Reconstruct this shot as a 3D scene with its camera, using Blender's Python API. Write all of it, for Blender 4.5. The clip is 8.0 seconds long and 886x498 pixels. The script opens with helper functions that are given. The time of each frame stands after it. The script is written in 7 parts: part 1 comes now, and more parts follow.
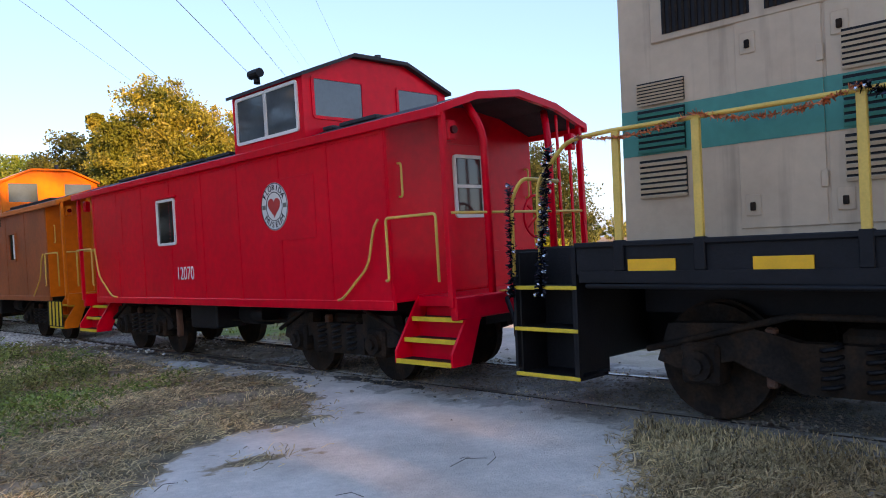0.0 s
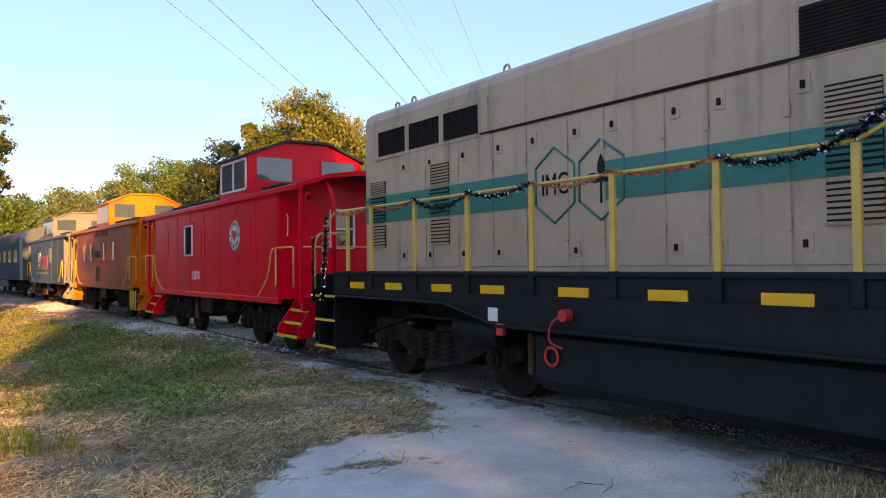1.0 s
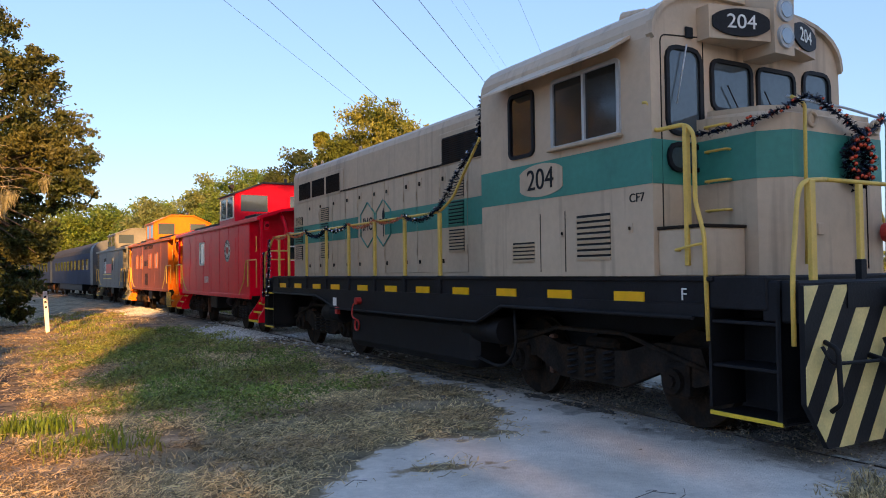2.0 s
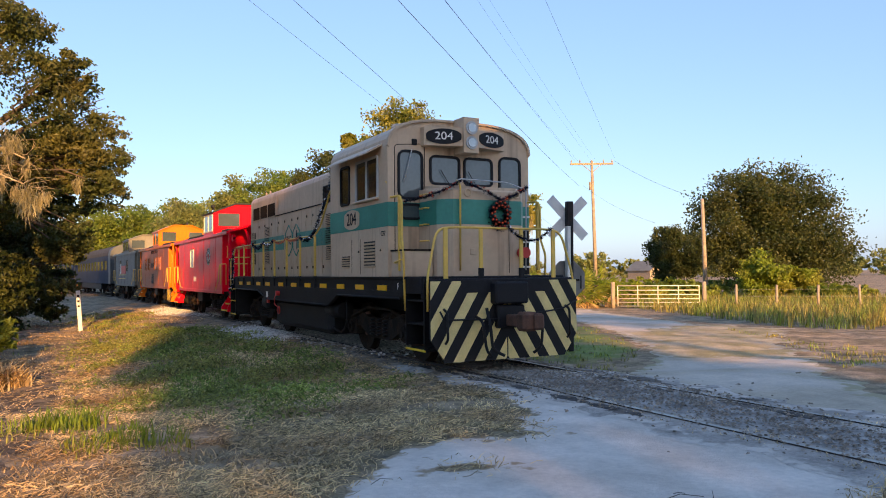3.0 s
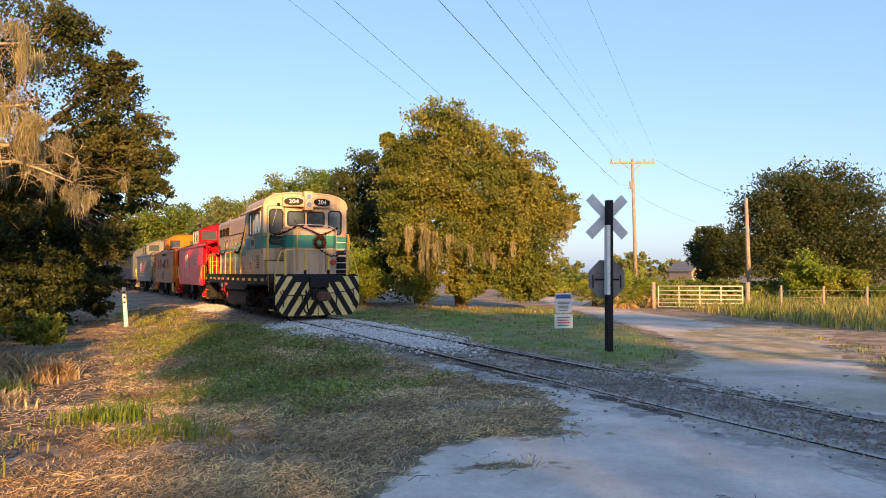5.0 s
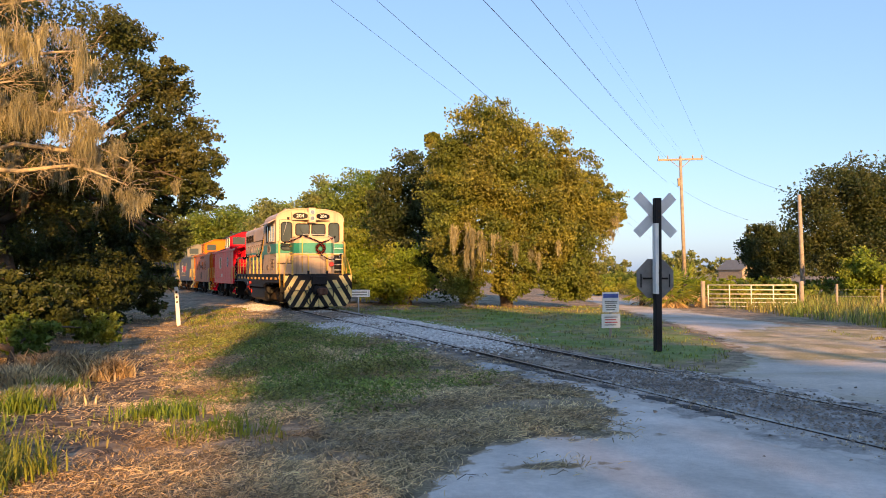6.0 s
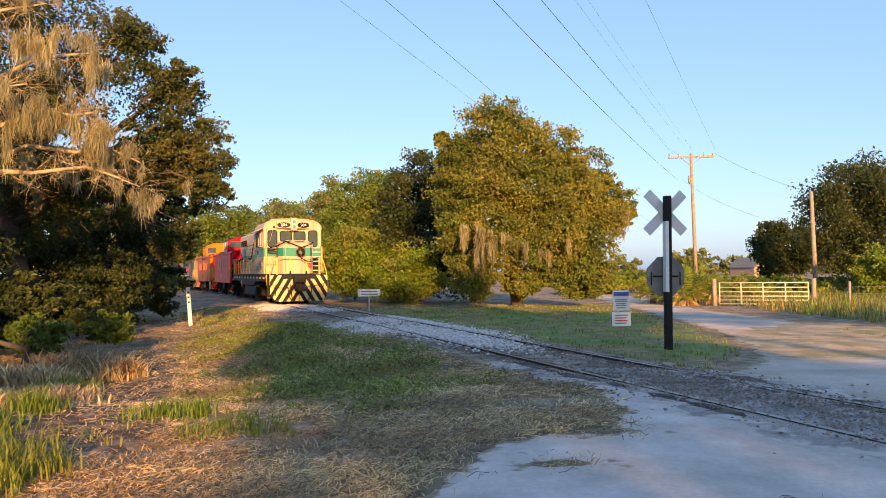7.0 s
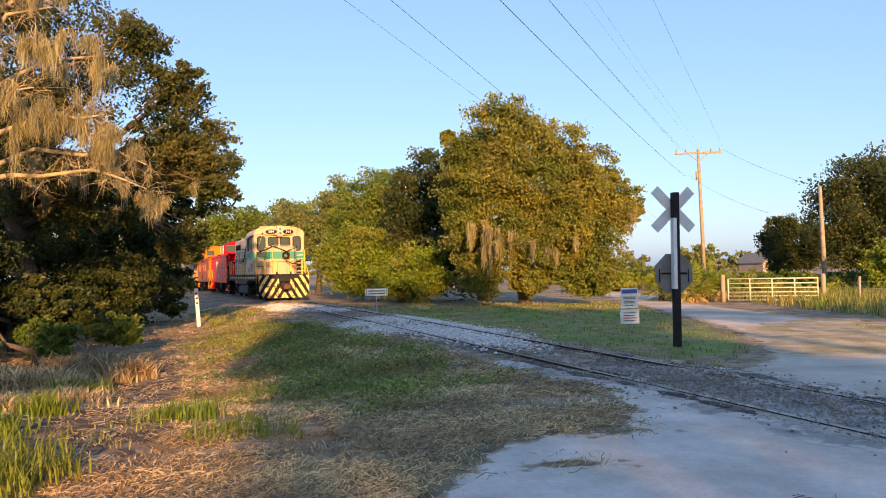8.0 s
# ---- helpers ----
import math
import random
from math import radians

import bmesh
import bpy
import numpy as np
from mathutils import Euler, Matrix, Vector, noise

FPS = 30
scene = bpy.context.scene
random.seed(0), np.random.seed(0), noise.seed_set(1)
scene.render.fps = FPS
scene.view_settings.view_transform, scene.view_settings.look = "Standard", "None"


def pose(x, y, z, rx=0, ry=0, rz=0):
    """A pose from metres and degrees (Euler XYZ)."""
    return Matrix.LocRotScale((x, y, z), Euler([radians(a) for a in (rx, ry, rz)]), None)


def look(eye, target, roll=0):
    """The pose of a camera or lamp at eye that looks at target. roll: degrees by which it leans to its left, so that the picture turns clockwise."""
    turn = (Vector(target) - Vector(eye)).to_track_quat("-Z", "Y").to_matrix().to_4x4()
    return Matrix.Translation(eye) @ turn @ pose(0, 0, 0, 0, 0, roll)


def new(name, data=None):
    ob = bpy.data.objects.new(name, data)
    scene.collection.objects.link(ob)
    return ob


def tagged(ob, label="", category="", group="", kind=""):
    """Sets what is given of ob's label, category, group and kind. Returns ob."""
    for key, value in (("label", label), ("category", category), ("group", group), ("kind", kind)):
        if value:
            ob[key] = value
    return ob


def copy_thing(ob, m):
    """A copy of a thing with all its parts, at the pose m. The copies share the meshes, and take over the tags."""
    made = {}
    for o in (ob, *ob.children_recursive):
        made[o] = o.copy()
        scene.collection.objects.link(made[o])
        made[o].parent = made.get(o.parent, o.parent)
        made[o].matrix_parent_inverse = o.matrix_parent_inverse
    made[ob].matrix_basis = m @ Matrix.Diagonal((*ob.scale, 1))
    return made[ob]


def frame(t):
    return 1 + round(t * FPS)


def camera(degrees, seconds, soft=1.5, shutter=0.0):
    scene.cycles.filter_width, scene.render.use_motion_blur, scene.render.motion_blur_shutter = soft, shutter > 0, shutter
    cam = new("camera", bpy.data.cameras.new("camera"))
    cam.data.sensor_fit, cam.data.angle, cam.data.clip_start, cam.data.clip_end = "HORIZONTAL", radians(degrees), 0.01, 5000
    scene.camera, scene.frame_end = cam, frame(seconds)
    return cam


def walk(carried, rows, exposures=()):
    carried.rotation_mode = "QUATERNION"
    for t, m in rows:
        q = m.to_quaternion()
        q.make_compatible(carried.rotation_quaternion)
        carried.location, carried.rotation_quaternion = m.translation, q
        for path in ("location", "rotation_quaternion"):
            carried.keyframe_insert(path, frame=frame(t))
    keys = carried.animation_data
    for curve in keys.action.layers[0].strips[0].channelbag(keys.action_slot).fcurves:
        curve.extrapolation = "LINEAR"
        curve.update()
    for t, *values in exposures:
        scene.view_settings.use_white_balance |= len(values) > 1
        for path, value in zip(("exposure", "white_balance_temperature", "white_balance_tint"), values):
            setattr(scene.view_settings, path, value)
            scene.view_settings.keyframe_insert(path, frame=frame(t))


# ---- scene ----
cam = camera(61.0, 8.0, soft=1.0)
ROWS = [
    (0.0, pose(-0.088, 0.031, 1.692, 89.75, 3.42, -25.01)), (0.5, pose(-0.065, 0.014, 1.699, 90.912, 0.926, -20.125)),
    (1.0, pose(-0.025, 0.024, 1.697, 91.171, 0.620, -14.992)), (2.5, pose(0.010, 0.022, 1.666, 91.805, 0.563, -8.517)),
    (3.0, pose(0.008, 0.014, 1.663, 91.809, 0.522, -7.667)), (3.5, pose(0.007, 0.014, 1.656, 91.823, 0.782, -7.339)),
    (4.0, pose(0.016, 0.014, 1.656, 91.810, 0.948, -6.842)), (5.5, pose(-0.001, 0.018, 1.648, 91.737, 0.032, -3.115)),
    (6.0, pose(-0.015, 0.001, 1.650, 91.738, 0.366, -1.356)), (6.5, pose(-0.022, -0.047, 1.650, 91.718, 0.513, -0.679)),
    (7.0, pose(-0.004, -0.031, 1.646, 91.681, 0.650, -0.562)), (7.5, pose(0.025, -0.026, 1.648, 91.674, 1.263, -0.078)),
    (8.0, pose(0.000, 0.000, 1.662, 91.570, 1.186, 0.000)),
]
walk(cam, ROWS, [(0.0, 1.62, 8500, 20), (1.0, 1.48, 8200, 19), (2.5, 1.18, 7800, 16), (8.0, 1.10, 7700, 15)])

# ---------- light ----------
SUN_EL, SUN_AZ = radians(12.0), radians(170.0)   # azimuth of the sun, clockwise from +y
world = bpy.data.worlds.new("world")
scene.world = world
world.use_nodes = True
wn = world.node_tree.nodes
sky = wn.new("ShaderNodeTexSky")
sky.sky_type, sky.sun_disc = "NISHITA", False
sky.sun_elevation, sky.sun_rotation = SUN_EL, SUN_AZ
sky.air_density, sky.dust_density, sky.ozone_density = 1.0, 1.0, 3.0
wn["Background"].inputs["Strength"].default_value = 0.072
haze = wn.new("ShaderNodeBackground")          # even blue of the clear evening dome
haze.inputs["Color"].default_value, haze.inputs["Strength"].default_value = (0.095, 0.205, 0.46, 1), 0.66
both = wn.new("ShaderNodeAddShader")
world.node_tree.links.new(wn["Background"].outputs[0], both.inputs[0])
world.node_tree.links.new(haze.outputs[0], both.inputs[1])
world.node_tree.links.new(both.outputs[0], wn["World Output"].inputs[0])
world.node_tree.links.new(sky.outputs[0], wn["Background"].inputs[0])
sun_data = bpy.data.lights.new("sun", "SUN")
sun_data.energy, sun_data.angle, sun_data.color = 5.0, radians(0.6), (1.0, 0.59, 0.25)
sun = new("sun", sun_data)
sun_dir = Vector((math.sin(SUN_AZ) * math.cos(SUN_EL), math.cos(SUN_AZ) * math.cos(SUN_EL), math.sin(SUN_EL)))
sun.matrix_world = look(sun_dir * 60, (0, 0, 0))


# ---------- materials ----------
def mat(name, color, rough=0.6, vary=0.15, scale=6.0, bump=0.2, bump_scale=60.0, metal=0.0, second=None, mask=3.0, dirt=0.0, rand=0.0, emit=0.0, coat=0.0, island=False, streak=0.0, spec=0.5, fringe=None, width=0.25):
    """A procedural surface: base colour with broad and fine variation, an optional second colour in patches, dirt and fine relief."""
    m = bpy.data.materials.new(name)
    m.use_nodes = True
    nt = m.node_tree
    bsdf = nt.nodes["Principled BSDF"]
    tc = nt.nodes.new("ShaderNodeTexCoord")

    def tex(sc, detail=4.0):
        n = nt.nodes.new("ShaderNodeTexNoise")
        n.inputs["Scale"].default_value, n.inputs["Detail"].default_value = sc, detail
        nt.links.new(tc.outputs["Object"], n.inputs["Vector"])
        return n

    def mix(kind, fac, a, b):
        n = nt.nodes.new("ShaderNodeMix")
        n.data_type, n.blend_type = "RGBA", kind
        for sock, val in ((n.inputs[0], fac), (n.inputs[6], a), (n.inputs[7], b)):
            if isinstance(val, (int, float)):
                sock.default_value = val
            elif isinstance(val, tuple):
                sock.default_value = (*val[:3], 1)
            else:
                nt.links.new(val, sock)
        return n.outputs[2]

    def ramp(src, lo, hi, a=0.0, b=1.0):
        n = nt.nodes.new("ShaderNodeMapRange")
        n.inputs[1].default_value, n.inputs[2].default_value, n.inputs[3].default_value, n.inputs[4].default_value = lo, hi, a, b
        nt.links.new(src, n.inputs[0])
        return n.outputs[0]

    col = tuple(color)
    if second:
        col = mix("MIX", ramp(tex(mask).outputs[0], 0.44, 0.58), col, tuple(second))
    broad = ramp(tex(scale).outputs[0], 0.3, 0.7, 1 - vary, 1 + vary)
    fine = ramp(tex(scale * 9, 2.0).outputs[0], 0.3, 0.7, 1 - vary * 0.6, 1 + vary * 0.6)
    mul = nt.nodes.new("ShaderNodeMath")
    mul.operation = "MULTIPLY"
    nt.links.new(broad, mul.inputs[0])
    nt.links.new(fine, mul.inputs[1])
    val = mul.outputs[0]
    if rand:
        src = nt.nodes.new("ShaderNodeNewGeometry").outputs["Random Per Island"] if island else nt.nodes.new("ShaderNodeObjectInfo").outputs["Random"]
        m2 = nt.nodes.new("ShaderNodeMath")
        m2.operation = "MULTIPLY"
        nt.links.new(val, m2.inputs[0])
        nt.links.new(ramp(src, 0, 1, 1 - rand, 1 + rand), m2.inputs[1])
        val = m2.outputs[0]
    comb = nt.nodes.new("ShaderNodeCombineColor")
    for i in range(3):
        nt.links.new(val, comb.inputs[i])
    col = mix("MULTIPLY", 1.0, col, comb.outputs[0])
    if streak:
        mp = nt.nodes.new("ShaderNodeMapping")
        mp.inputs["Scale"].default_value = (5, 5, 0.35)
        nt.links.new(tc.outputs["Object"], mp.inputs["Vector"])
        sn = nt.nodes.new("ShaderNodeTexNoise")
        sn.inputs["Scale"].default_value, sn.inputs["Detail"].default_value = 1.0, 5.0
        nt.links.new(mp.outputs[0], sn.inputs["Vector"])
        col = mix("MIX", ramp(sn.outputs[0], 0.56, 0.80, 0, streak), col, (0.05, 0.042, 0.035))
    if dirt:
        col = mix("MIX", ramp(tex(scale * 0.7, 6.0).outputs[0], 0.52, 0.72, 0, dirt), col, (0.06, 0.045, 0.03))
    if fringe:
        at = nt.nodes.new("ShaderNodeAttribute")
        at.attribute_name = "edge"
        fn = ramp(tex(3.5, 8.0).outputs[0], 0.3, 0.7, -width, width)
        add = nt.nodes.new("ShaderNodeMath")
        nt.links.new(at.outputs["Fac"], add.inputs[0])
        nt.links.new(fn, add.inputs[1])
        col = mix("MIX", ramp(add.outputs[0], width * 0.1, width * 0.6, 1.0, 0.0), col, tuple(fringe))
    nt.links.new(col, bsdf.inputs["Base Color"])
    bsdf.inputs["Roughness"].default_value, bsdf.inputs["Metallic"].default_value = rough, metal
    bsdf.inputs["Specular IOR Level"].default_value = spec
    if coat:
        bsdf.inputs["Coat Weight"].default_value, bsdf.inputs["Coat Roughness"].default_value = coat, 0.25
    if emit:
        nt.links.new(col, bsdf.inputs["Emission Color"])
        bsdf.inputs["Emission Strength"].default_value = emit
    if bump:
        b = nt.nodes.new("ShaderNodeBump")
        b.inputs["Strength"].default_value, b.inputs["Distance"].default_value = bump, 0.02
        nt.links.new(tex(bump_scale, 5.0).outputs[0], b.inputs["Height"])
        nt.links.new(b.outputs[0], bsdf.inputs["Normal"])
    return m


def leaf_mat(name, color, second, rand=0.35):
    m = mat(name, color, 0.55, 0.25, 0.6, 0.0, second=second, mask=0.5, rand=rand, island=True)
    nt = m.node_tree
    bsdf, out = nt.nodes["Principled BSDF"], nt.nodes["Material Output"]
    tr = nt.nodes.new("ShaderNodeBsdfTranslucent")
    nt.links.new(bsdf.inputs["Base Color"].links[0].from_socket, tr.inputs[0])
    mx = nt.nodes.new("ShaderNodeMixShader")
    mx.inputs[0].default_value = 0.45
    nt.links.new(bsdf.outputs[0], mx.inputs[1])
    nt.links.new(tr.outputs[0], mx.inputs[2])
    nt.links.new(mx.outputs[0], out.inputs[0])
    return m


def glass_mat(name, tint, rough=0.05):
    m = mat(name, tint, rough, 0.1, 2.0, 0.0)
    m.node_tree.nodes["Principled BSDF"].inputs["Specular IOR Level"].default_value = 0.9
    return m


M_tan = mat("tan_paint", (0.55, 0.40, 0.275), 0.5, 0.07, 1.2, 0.08, 30, dirt=0.18, streak=0.55, spec=0.3)
M_teal = mat("teal_paint", (0.015, 0.21, 0.16), 0.45, 0.12, 1.5, 0.06, 30, dirt=0.12)
M_black = mat("black_paint", (0.008, 0.008, 0.010), 0.6, 0.3, 3, 0.15, 40, spec=0.25)
M_grime = mat("grimy_steel", (0.018, 0.014, 0.012), 0.85, 0.4, 4, 0.5, 30, second=(0.032, 0.019, 0.012), mask=5, spec=0.15)
M_yellow = mat("yellow_paint", (0.72, 0.45, 0.09), 0.45, 0.1, 6, 0.05)
M_yellow2 = mat("safety_yellow_paint", (0.74, 0.48, 0.03), 0.5, 0.12, 8, 0.05)
M_cream = mat("stripe_cream_paint", (0.68, 0.53, 0.22), 0.5, 0.12, 5, 0.05)
M_refl = mat("reflective_yellow", (0.92, 0.44, 0.01), 0.35, 0.06, 8, 0.05)
M_red = mat("caboose_red_paint", (0.80, 0.002, 0.020), 0.30, 0.10, 1.0, 0.05, 14, spec=0.18)
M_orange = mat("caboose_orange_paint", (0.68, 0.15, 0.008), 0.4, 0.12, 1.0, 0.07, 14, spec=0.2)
# orange darkened to brown, which puts the sides' shade into their colour
M_orange_shade = mat("shaded_brown_orange_paint", (0.36, 0.075, 0.012), 0.5, 0.18, 1.2, 0.08, 16)
M_roof = mat("dark_roof_paint", (0.035, 0.036, 0.04), 0.9, 0.25, 3, 0.2)
M_white = mat("white_paint", (0.75, 0.73, 0.68), 0.5, 0.06, 6, 0.05)
# grey, slate and blue darkened to put tree shade into the cars' colour
M_grey = mat("grey_car_paint", (0.15, 0.145, 0.12), 0.5, 0.15, 1.3, 0.08)
M_grey_shaded = mat("shaded_slate_car_paint", (0.06, 0.07, 0.08), 0.5, 0.15, 1.3, 0.08)
M_blue = mat("dark_blue_car_paint", (0.025, 0.04, 0.075), 0.75, 0.15, 1.0, 0.06, spec=0.2)
M_glass = glass_mat("window_glass", (0.06, 0.08, 0.09))
M_darkglass = glass_mat("dark_window_glass", (0.012, 0.014, 0.016), 0.08)
M_rust = mat("rusted_iron", (0.10, 0.045, 0.028), 0.85, 0.35, 8, 0.5, 50)
M_rail = mat("worn_rail_steel", (0.30, 0.27, 0.24), 0.38, 0.1, 20, 0.05, metal=1.0)
M_railside = mat("rusty_rail_side", (0.035, 0.024, 0.019), 0.85, 0.3, 12, 0.4)
M_tie = mat("weathered_tie_wood", (0.07, 0.055, 0.042), 0.9, 0.3, 6, 0.6, 40, rand=0.3)
M_wood = mat("weathered_pole_wood", (0.29, 0.24, 0.185), 0.9, 0.25, 4, 0.5, 40)
M_bark = mat("tree_bark", (0.09, 0.07, 0.055), 0.95, 0.3, 5, 0.8, 18)
M_signgrey = mat("unpainted_sign_metal", (0.40, 0.41, 0.41), 0.55, 0.1, 5, 0.05)
M_blade = mat("bare_aluminium_blade", (0.62, 0.63, 0.62), 0.6, 0.1, 5, 0.05)
M_wire = mat("cable_black", (0.02, 0.02, 0.022), 0.6, 0.1, 5, 0.0)
M_tinsel = mat("dark_tinsel", (0.015, 0.016, 0.03), 0.25, 0.3, 30, 0.0, metal=0.6, rand=0.5, island=True)
M_tinsel2 = mat("orange_tinsel", (0.55, 0.13, 0.04), 0.4, 0.3, 30, 0.0, rand=0.4, island=True)
M_bauble = mat("silver_bauble", (0.8, 0.8, 0.82), 0.15, 0.1, 20, 0.0, metal=1.0)
M_bauble2 = mat("copper_bauble", (0.65, 0.09, 0.04), 0.2, 0.1, 20, 0.0, metal=0.8)
M_signred = mat("sign_red_paint", (0.55, 0.03, 0.025), 0.45, 0.1, 5, 0.05)
M_lens = mat("red_marker_lens", (0.10, 0.0, 0.004), 0.1, 0.1, 5, 0.0)
M_lamp = mat("headlight_glass", (0.35, 0.36, 0.36), 0.08, 0.05, 5, 0.0, metal=0.7)
M_moss = leaf_mat("hanging_moss", (0.42, 0.37, 0.20), (0.30, 0.27, 0.15))
M_leaf_gold = leaf_mat("yellowing_leaves", (0.26, 0.25, 0.05), (0.15, 0.185, 0.035))
M_leaf_green = leaf_mat("green_leaves", (0.11, 0.18, 0.03), (0.17, 0.215, 0.035))
# lowered to put the wood's shade into the leaf colour; dark trees share it
M_leaf_dark = leaf_mat("dark_and_shaded_leaves", (0.038, 0.06, 0.016), (0.085, 0.10, 0.027))
# lighter copy that puts sunlight into the oak crowns' colour
M_leaf_oak = leaf_mat("sunlit_olive_oak_leaves", (0.065, 0.085, 0.022), (0.14, 0.135, 0.04))
M_leaf_bright = leaf_mat("bright_shrub_leaves", (0.19, 0.27, 0.03), (0.24, 0.25, 0.04))
M_leaf_far = leaf_mat("far_leaves", (0.17, 0.22, 0.07), (0.22, 0.24, 0.08))
M_grass = leaf_mat("green_grass", (0.21, 0.27, 0.05), (0.34, 0.28, 0.085), 0.6)
M_weed = leaf_mat("broad_weed_leaves", (0.21, 0.27, 0.055), (0.29, 0.28, 0.075), 0.6)
M_dry = leaf_mat("dry_grass", (0.66, 0.50, 0.27), (0.44, 0.30, 0.155), 0.7)


# ---------- mesh helpers ----------
def mesh_of(bm, name, material):
    me = bpy.data.meshes.new(name)
    bm.to_mesh(me)
    bm.free()
    for m in (material if isinstance(material, (list, tuple)) else [material]):
        me.materials.append(m)
    return me


def part(name, bm, material, parent=None, label="", m=None):
    ob = new(name, mesh_of(bm, name, material))
    if parent:
        ob.parent = parent
    if m is not None:
        ob.matrix_basis = m
    if label:
        tagged(ob, label)
    return ob


def empty(name, m=None):
    ob = new(name)
    ob.empty_display_size = 0.2
    if m is not None:
        ob.matrix_basis = m
    return ob


def box(bm, x0, y0, z0, x1, y1, z1, bevel=0.0, rot=None):
    """Adds a box from corner to corner, its edges bevelled; rot turns it about its own middle."""
    c = Vector(((x0 + x1) / 2, (y0 + y1) / 2, (z0 + z1) / 2))
    m = Matrix.Translation(c) @ (rot or Matrix()) @ Matrix.Diagonal((abs(x1 - x0), abs(y1 - y0), abs(z1 - z0), 1))
    vs = bmesh.ops.create_cube(bm, size=1, matrix=m)["verts"]
    if bevel:
        es = list({e for v in vs for e in v.link_edges})
        bmesh.ops.bevel(bm, geom=es, offset=bevel, segments=1, affect="EDGES")
    return bm


def B(*a, **k):
    return box(bmesh.new(), *a, **k)


def rod(bm, pts, r, seg=8):
    """A round bar along the points."""
    pts = [Vector(p) for p in pts]
    rings = []
    for i, p in enumerate(pts):
        d = (pts[min(i + 1, len(pts) - 1)] - pts[max(i - 1, 0)]).normalized()
        a = d.orthogonal().normalized() if not rings else (last - d * last.dot(d)).normalized()
        last = a
        b = d.cross(a)
        rr = r[i] if isinstance(r, (list, tuple)) else r
        rings.append([bm.verts.new(p + (a * math.cos(k * math.tau / seg) + b * math.sin(k * math.tau / seg)) * rr) for k in range(seg)])
    for r0, r1 in zip(rings, rings[1:]):
        for k in range(seg):
            f = bm.faces.new((r0[k], r0[(k + 1) % seg], r1[(k + 1) % seg], r1[k]))
            f.smooth = True
    bm.faces.new(rings[0][::-1])
    bm.faces.new(rings[-1])
    return bm


def bend(pts, n=5, r=0.08):
    """Rounds the corners of a bar's path."""
    pts = [Vector(p) for p in pts]
    out = [pts[0]]
    for a, b, c in zip(pts, pts[1:], pts[2:]):
        d0, d1 = min(r, (a - b).length * 0.45), min(r, (c - b).length * 0.45)
        p0, p1 = b + (a - b).normalized() * d0, b + (c - b).normalized() * d1
        for k in range(n + 1):
            t = k / n
            out.append(p0 * (1 - t) ** 2 + b * 2 * t * (1 - t) + p1 * t * t)
    return out + [pts[-1]]


def prism(bm, poly, axis, a, b):
    """Extrudes a polygon of two coordinates along an axis from a to b."""
    def at(p, s):
        return {"x": (s, p[0], p[1]), "y": (p[0], s, p[1]), "z": (p[0], p[1], s)}[axis]
    v0 = [bm.verts.new(at(p, a)) for p in poly]
    v1 = [bm.verts.new(at(p, b)) for p in poly]
    bm.faces.new(v0)
    bm.faces.new(v1[::-1])
    for i in range(len(poly)):
        j = (i + 1) % len(poly)
        bm.faces.new((v0[j], v0[i], v1[i], v1[j]))
    bmesh.ops.recalc_face_normals(bm, faces=bm.faces)
    return bm


def disc(bm, c, axis, r, depth, seg=20, r2=None):
    rot = {"x": Matrix.Rotation(radians(90), 4, "Y"), "y": Matrix.Rotation(radians(90), 4, "X"), "z": Matrix()}[axis]
    bmesh.ops.create_cone(bm, cap_ends=True, segments=seg, radius1=r, radius2=r if r2 is None else r2, depth=depth, matrix=Matrix.Translation(c) @ rot)
    return bm


def ring(bm, c, axis, r, thick, seg=24, tube=6):
    rot = {"x": Matrix.Rotation(radians(90), 4, "Y"), "y": Matrix.Rotation(radians(90), 4, "X"), "z": Matrix()}[axis]
    vs = [[bm.verts.new(Matrix.Translation(c) @ rot @ Vector(((r + thick * math.cos(b)) * math.cos(a), (r + thick * math.cos(b)) * math.sin(a), thick * math.sin(b))))
           for b in (j * math.tau / tube for j in range(tube))] for a in (i * math.tau / seg for i in range(seg))]
    for i in range(seg):
        for j in range(tube):
            bm.faces.new((vs[i][j], vs[(i + 1) % seg][j], vs[(i + 1) % seg][(j + 1) % tube], vs[i][(j + 1) % tube])).smooth = True
    return bm


def text_part(name, s, size, m, material, parent, label=""):
    """Lettering as a thin mesh."""
    cu = bpy.data.curves.new(name, "FONT")
    cu.body, cu.size, cu.align_x, cu.align_y, cu.extrude = s, size, "CENTER", "CENTER", 0.003
    tmp = bpy.data.objects.new(name, cu)
    scene.collection.objects.link(tmp)
    me = bpy.data.meshes.new_from_object(tmp)
    bpy.data.objects.remove(tmp)
    me.materials.append(material)
    ob = new(name, me)
    ob.parent = parent
    ob.matrix_basis = m
    if label:
        tagged(ob, label)
    return ob


NEAR = Matrix(((0, 0, -1, 0), (-1, 0, 0, 0), (0, 1, 0, 0), (0, 0, 0, 1)))    # lettering on a side that faces -x
FRONT = Matrix(((1, 0, 0, 0), (0, 0, -1, 0), (0, 1, 0, 0), (0, 0, 0, 1)))    # lettering on a face that faces -y


# ---------- the track's line ----------
def track_x(y):
    return 0.25 - 0.3666 * (y - 20) - (0.0008 * (y - 20) ** 2 if y > 20 else 0)


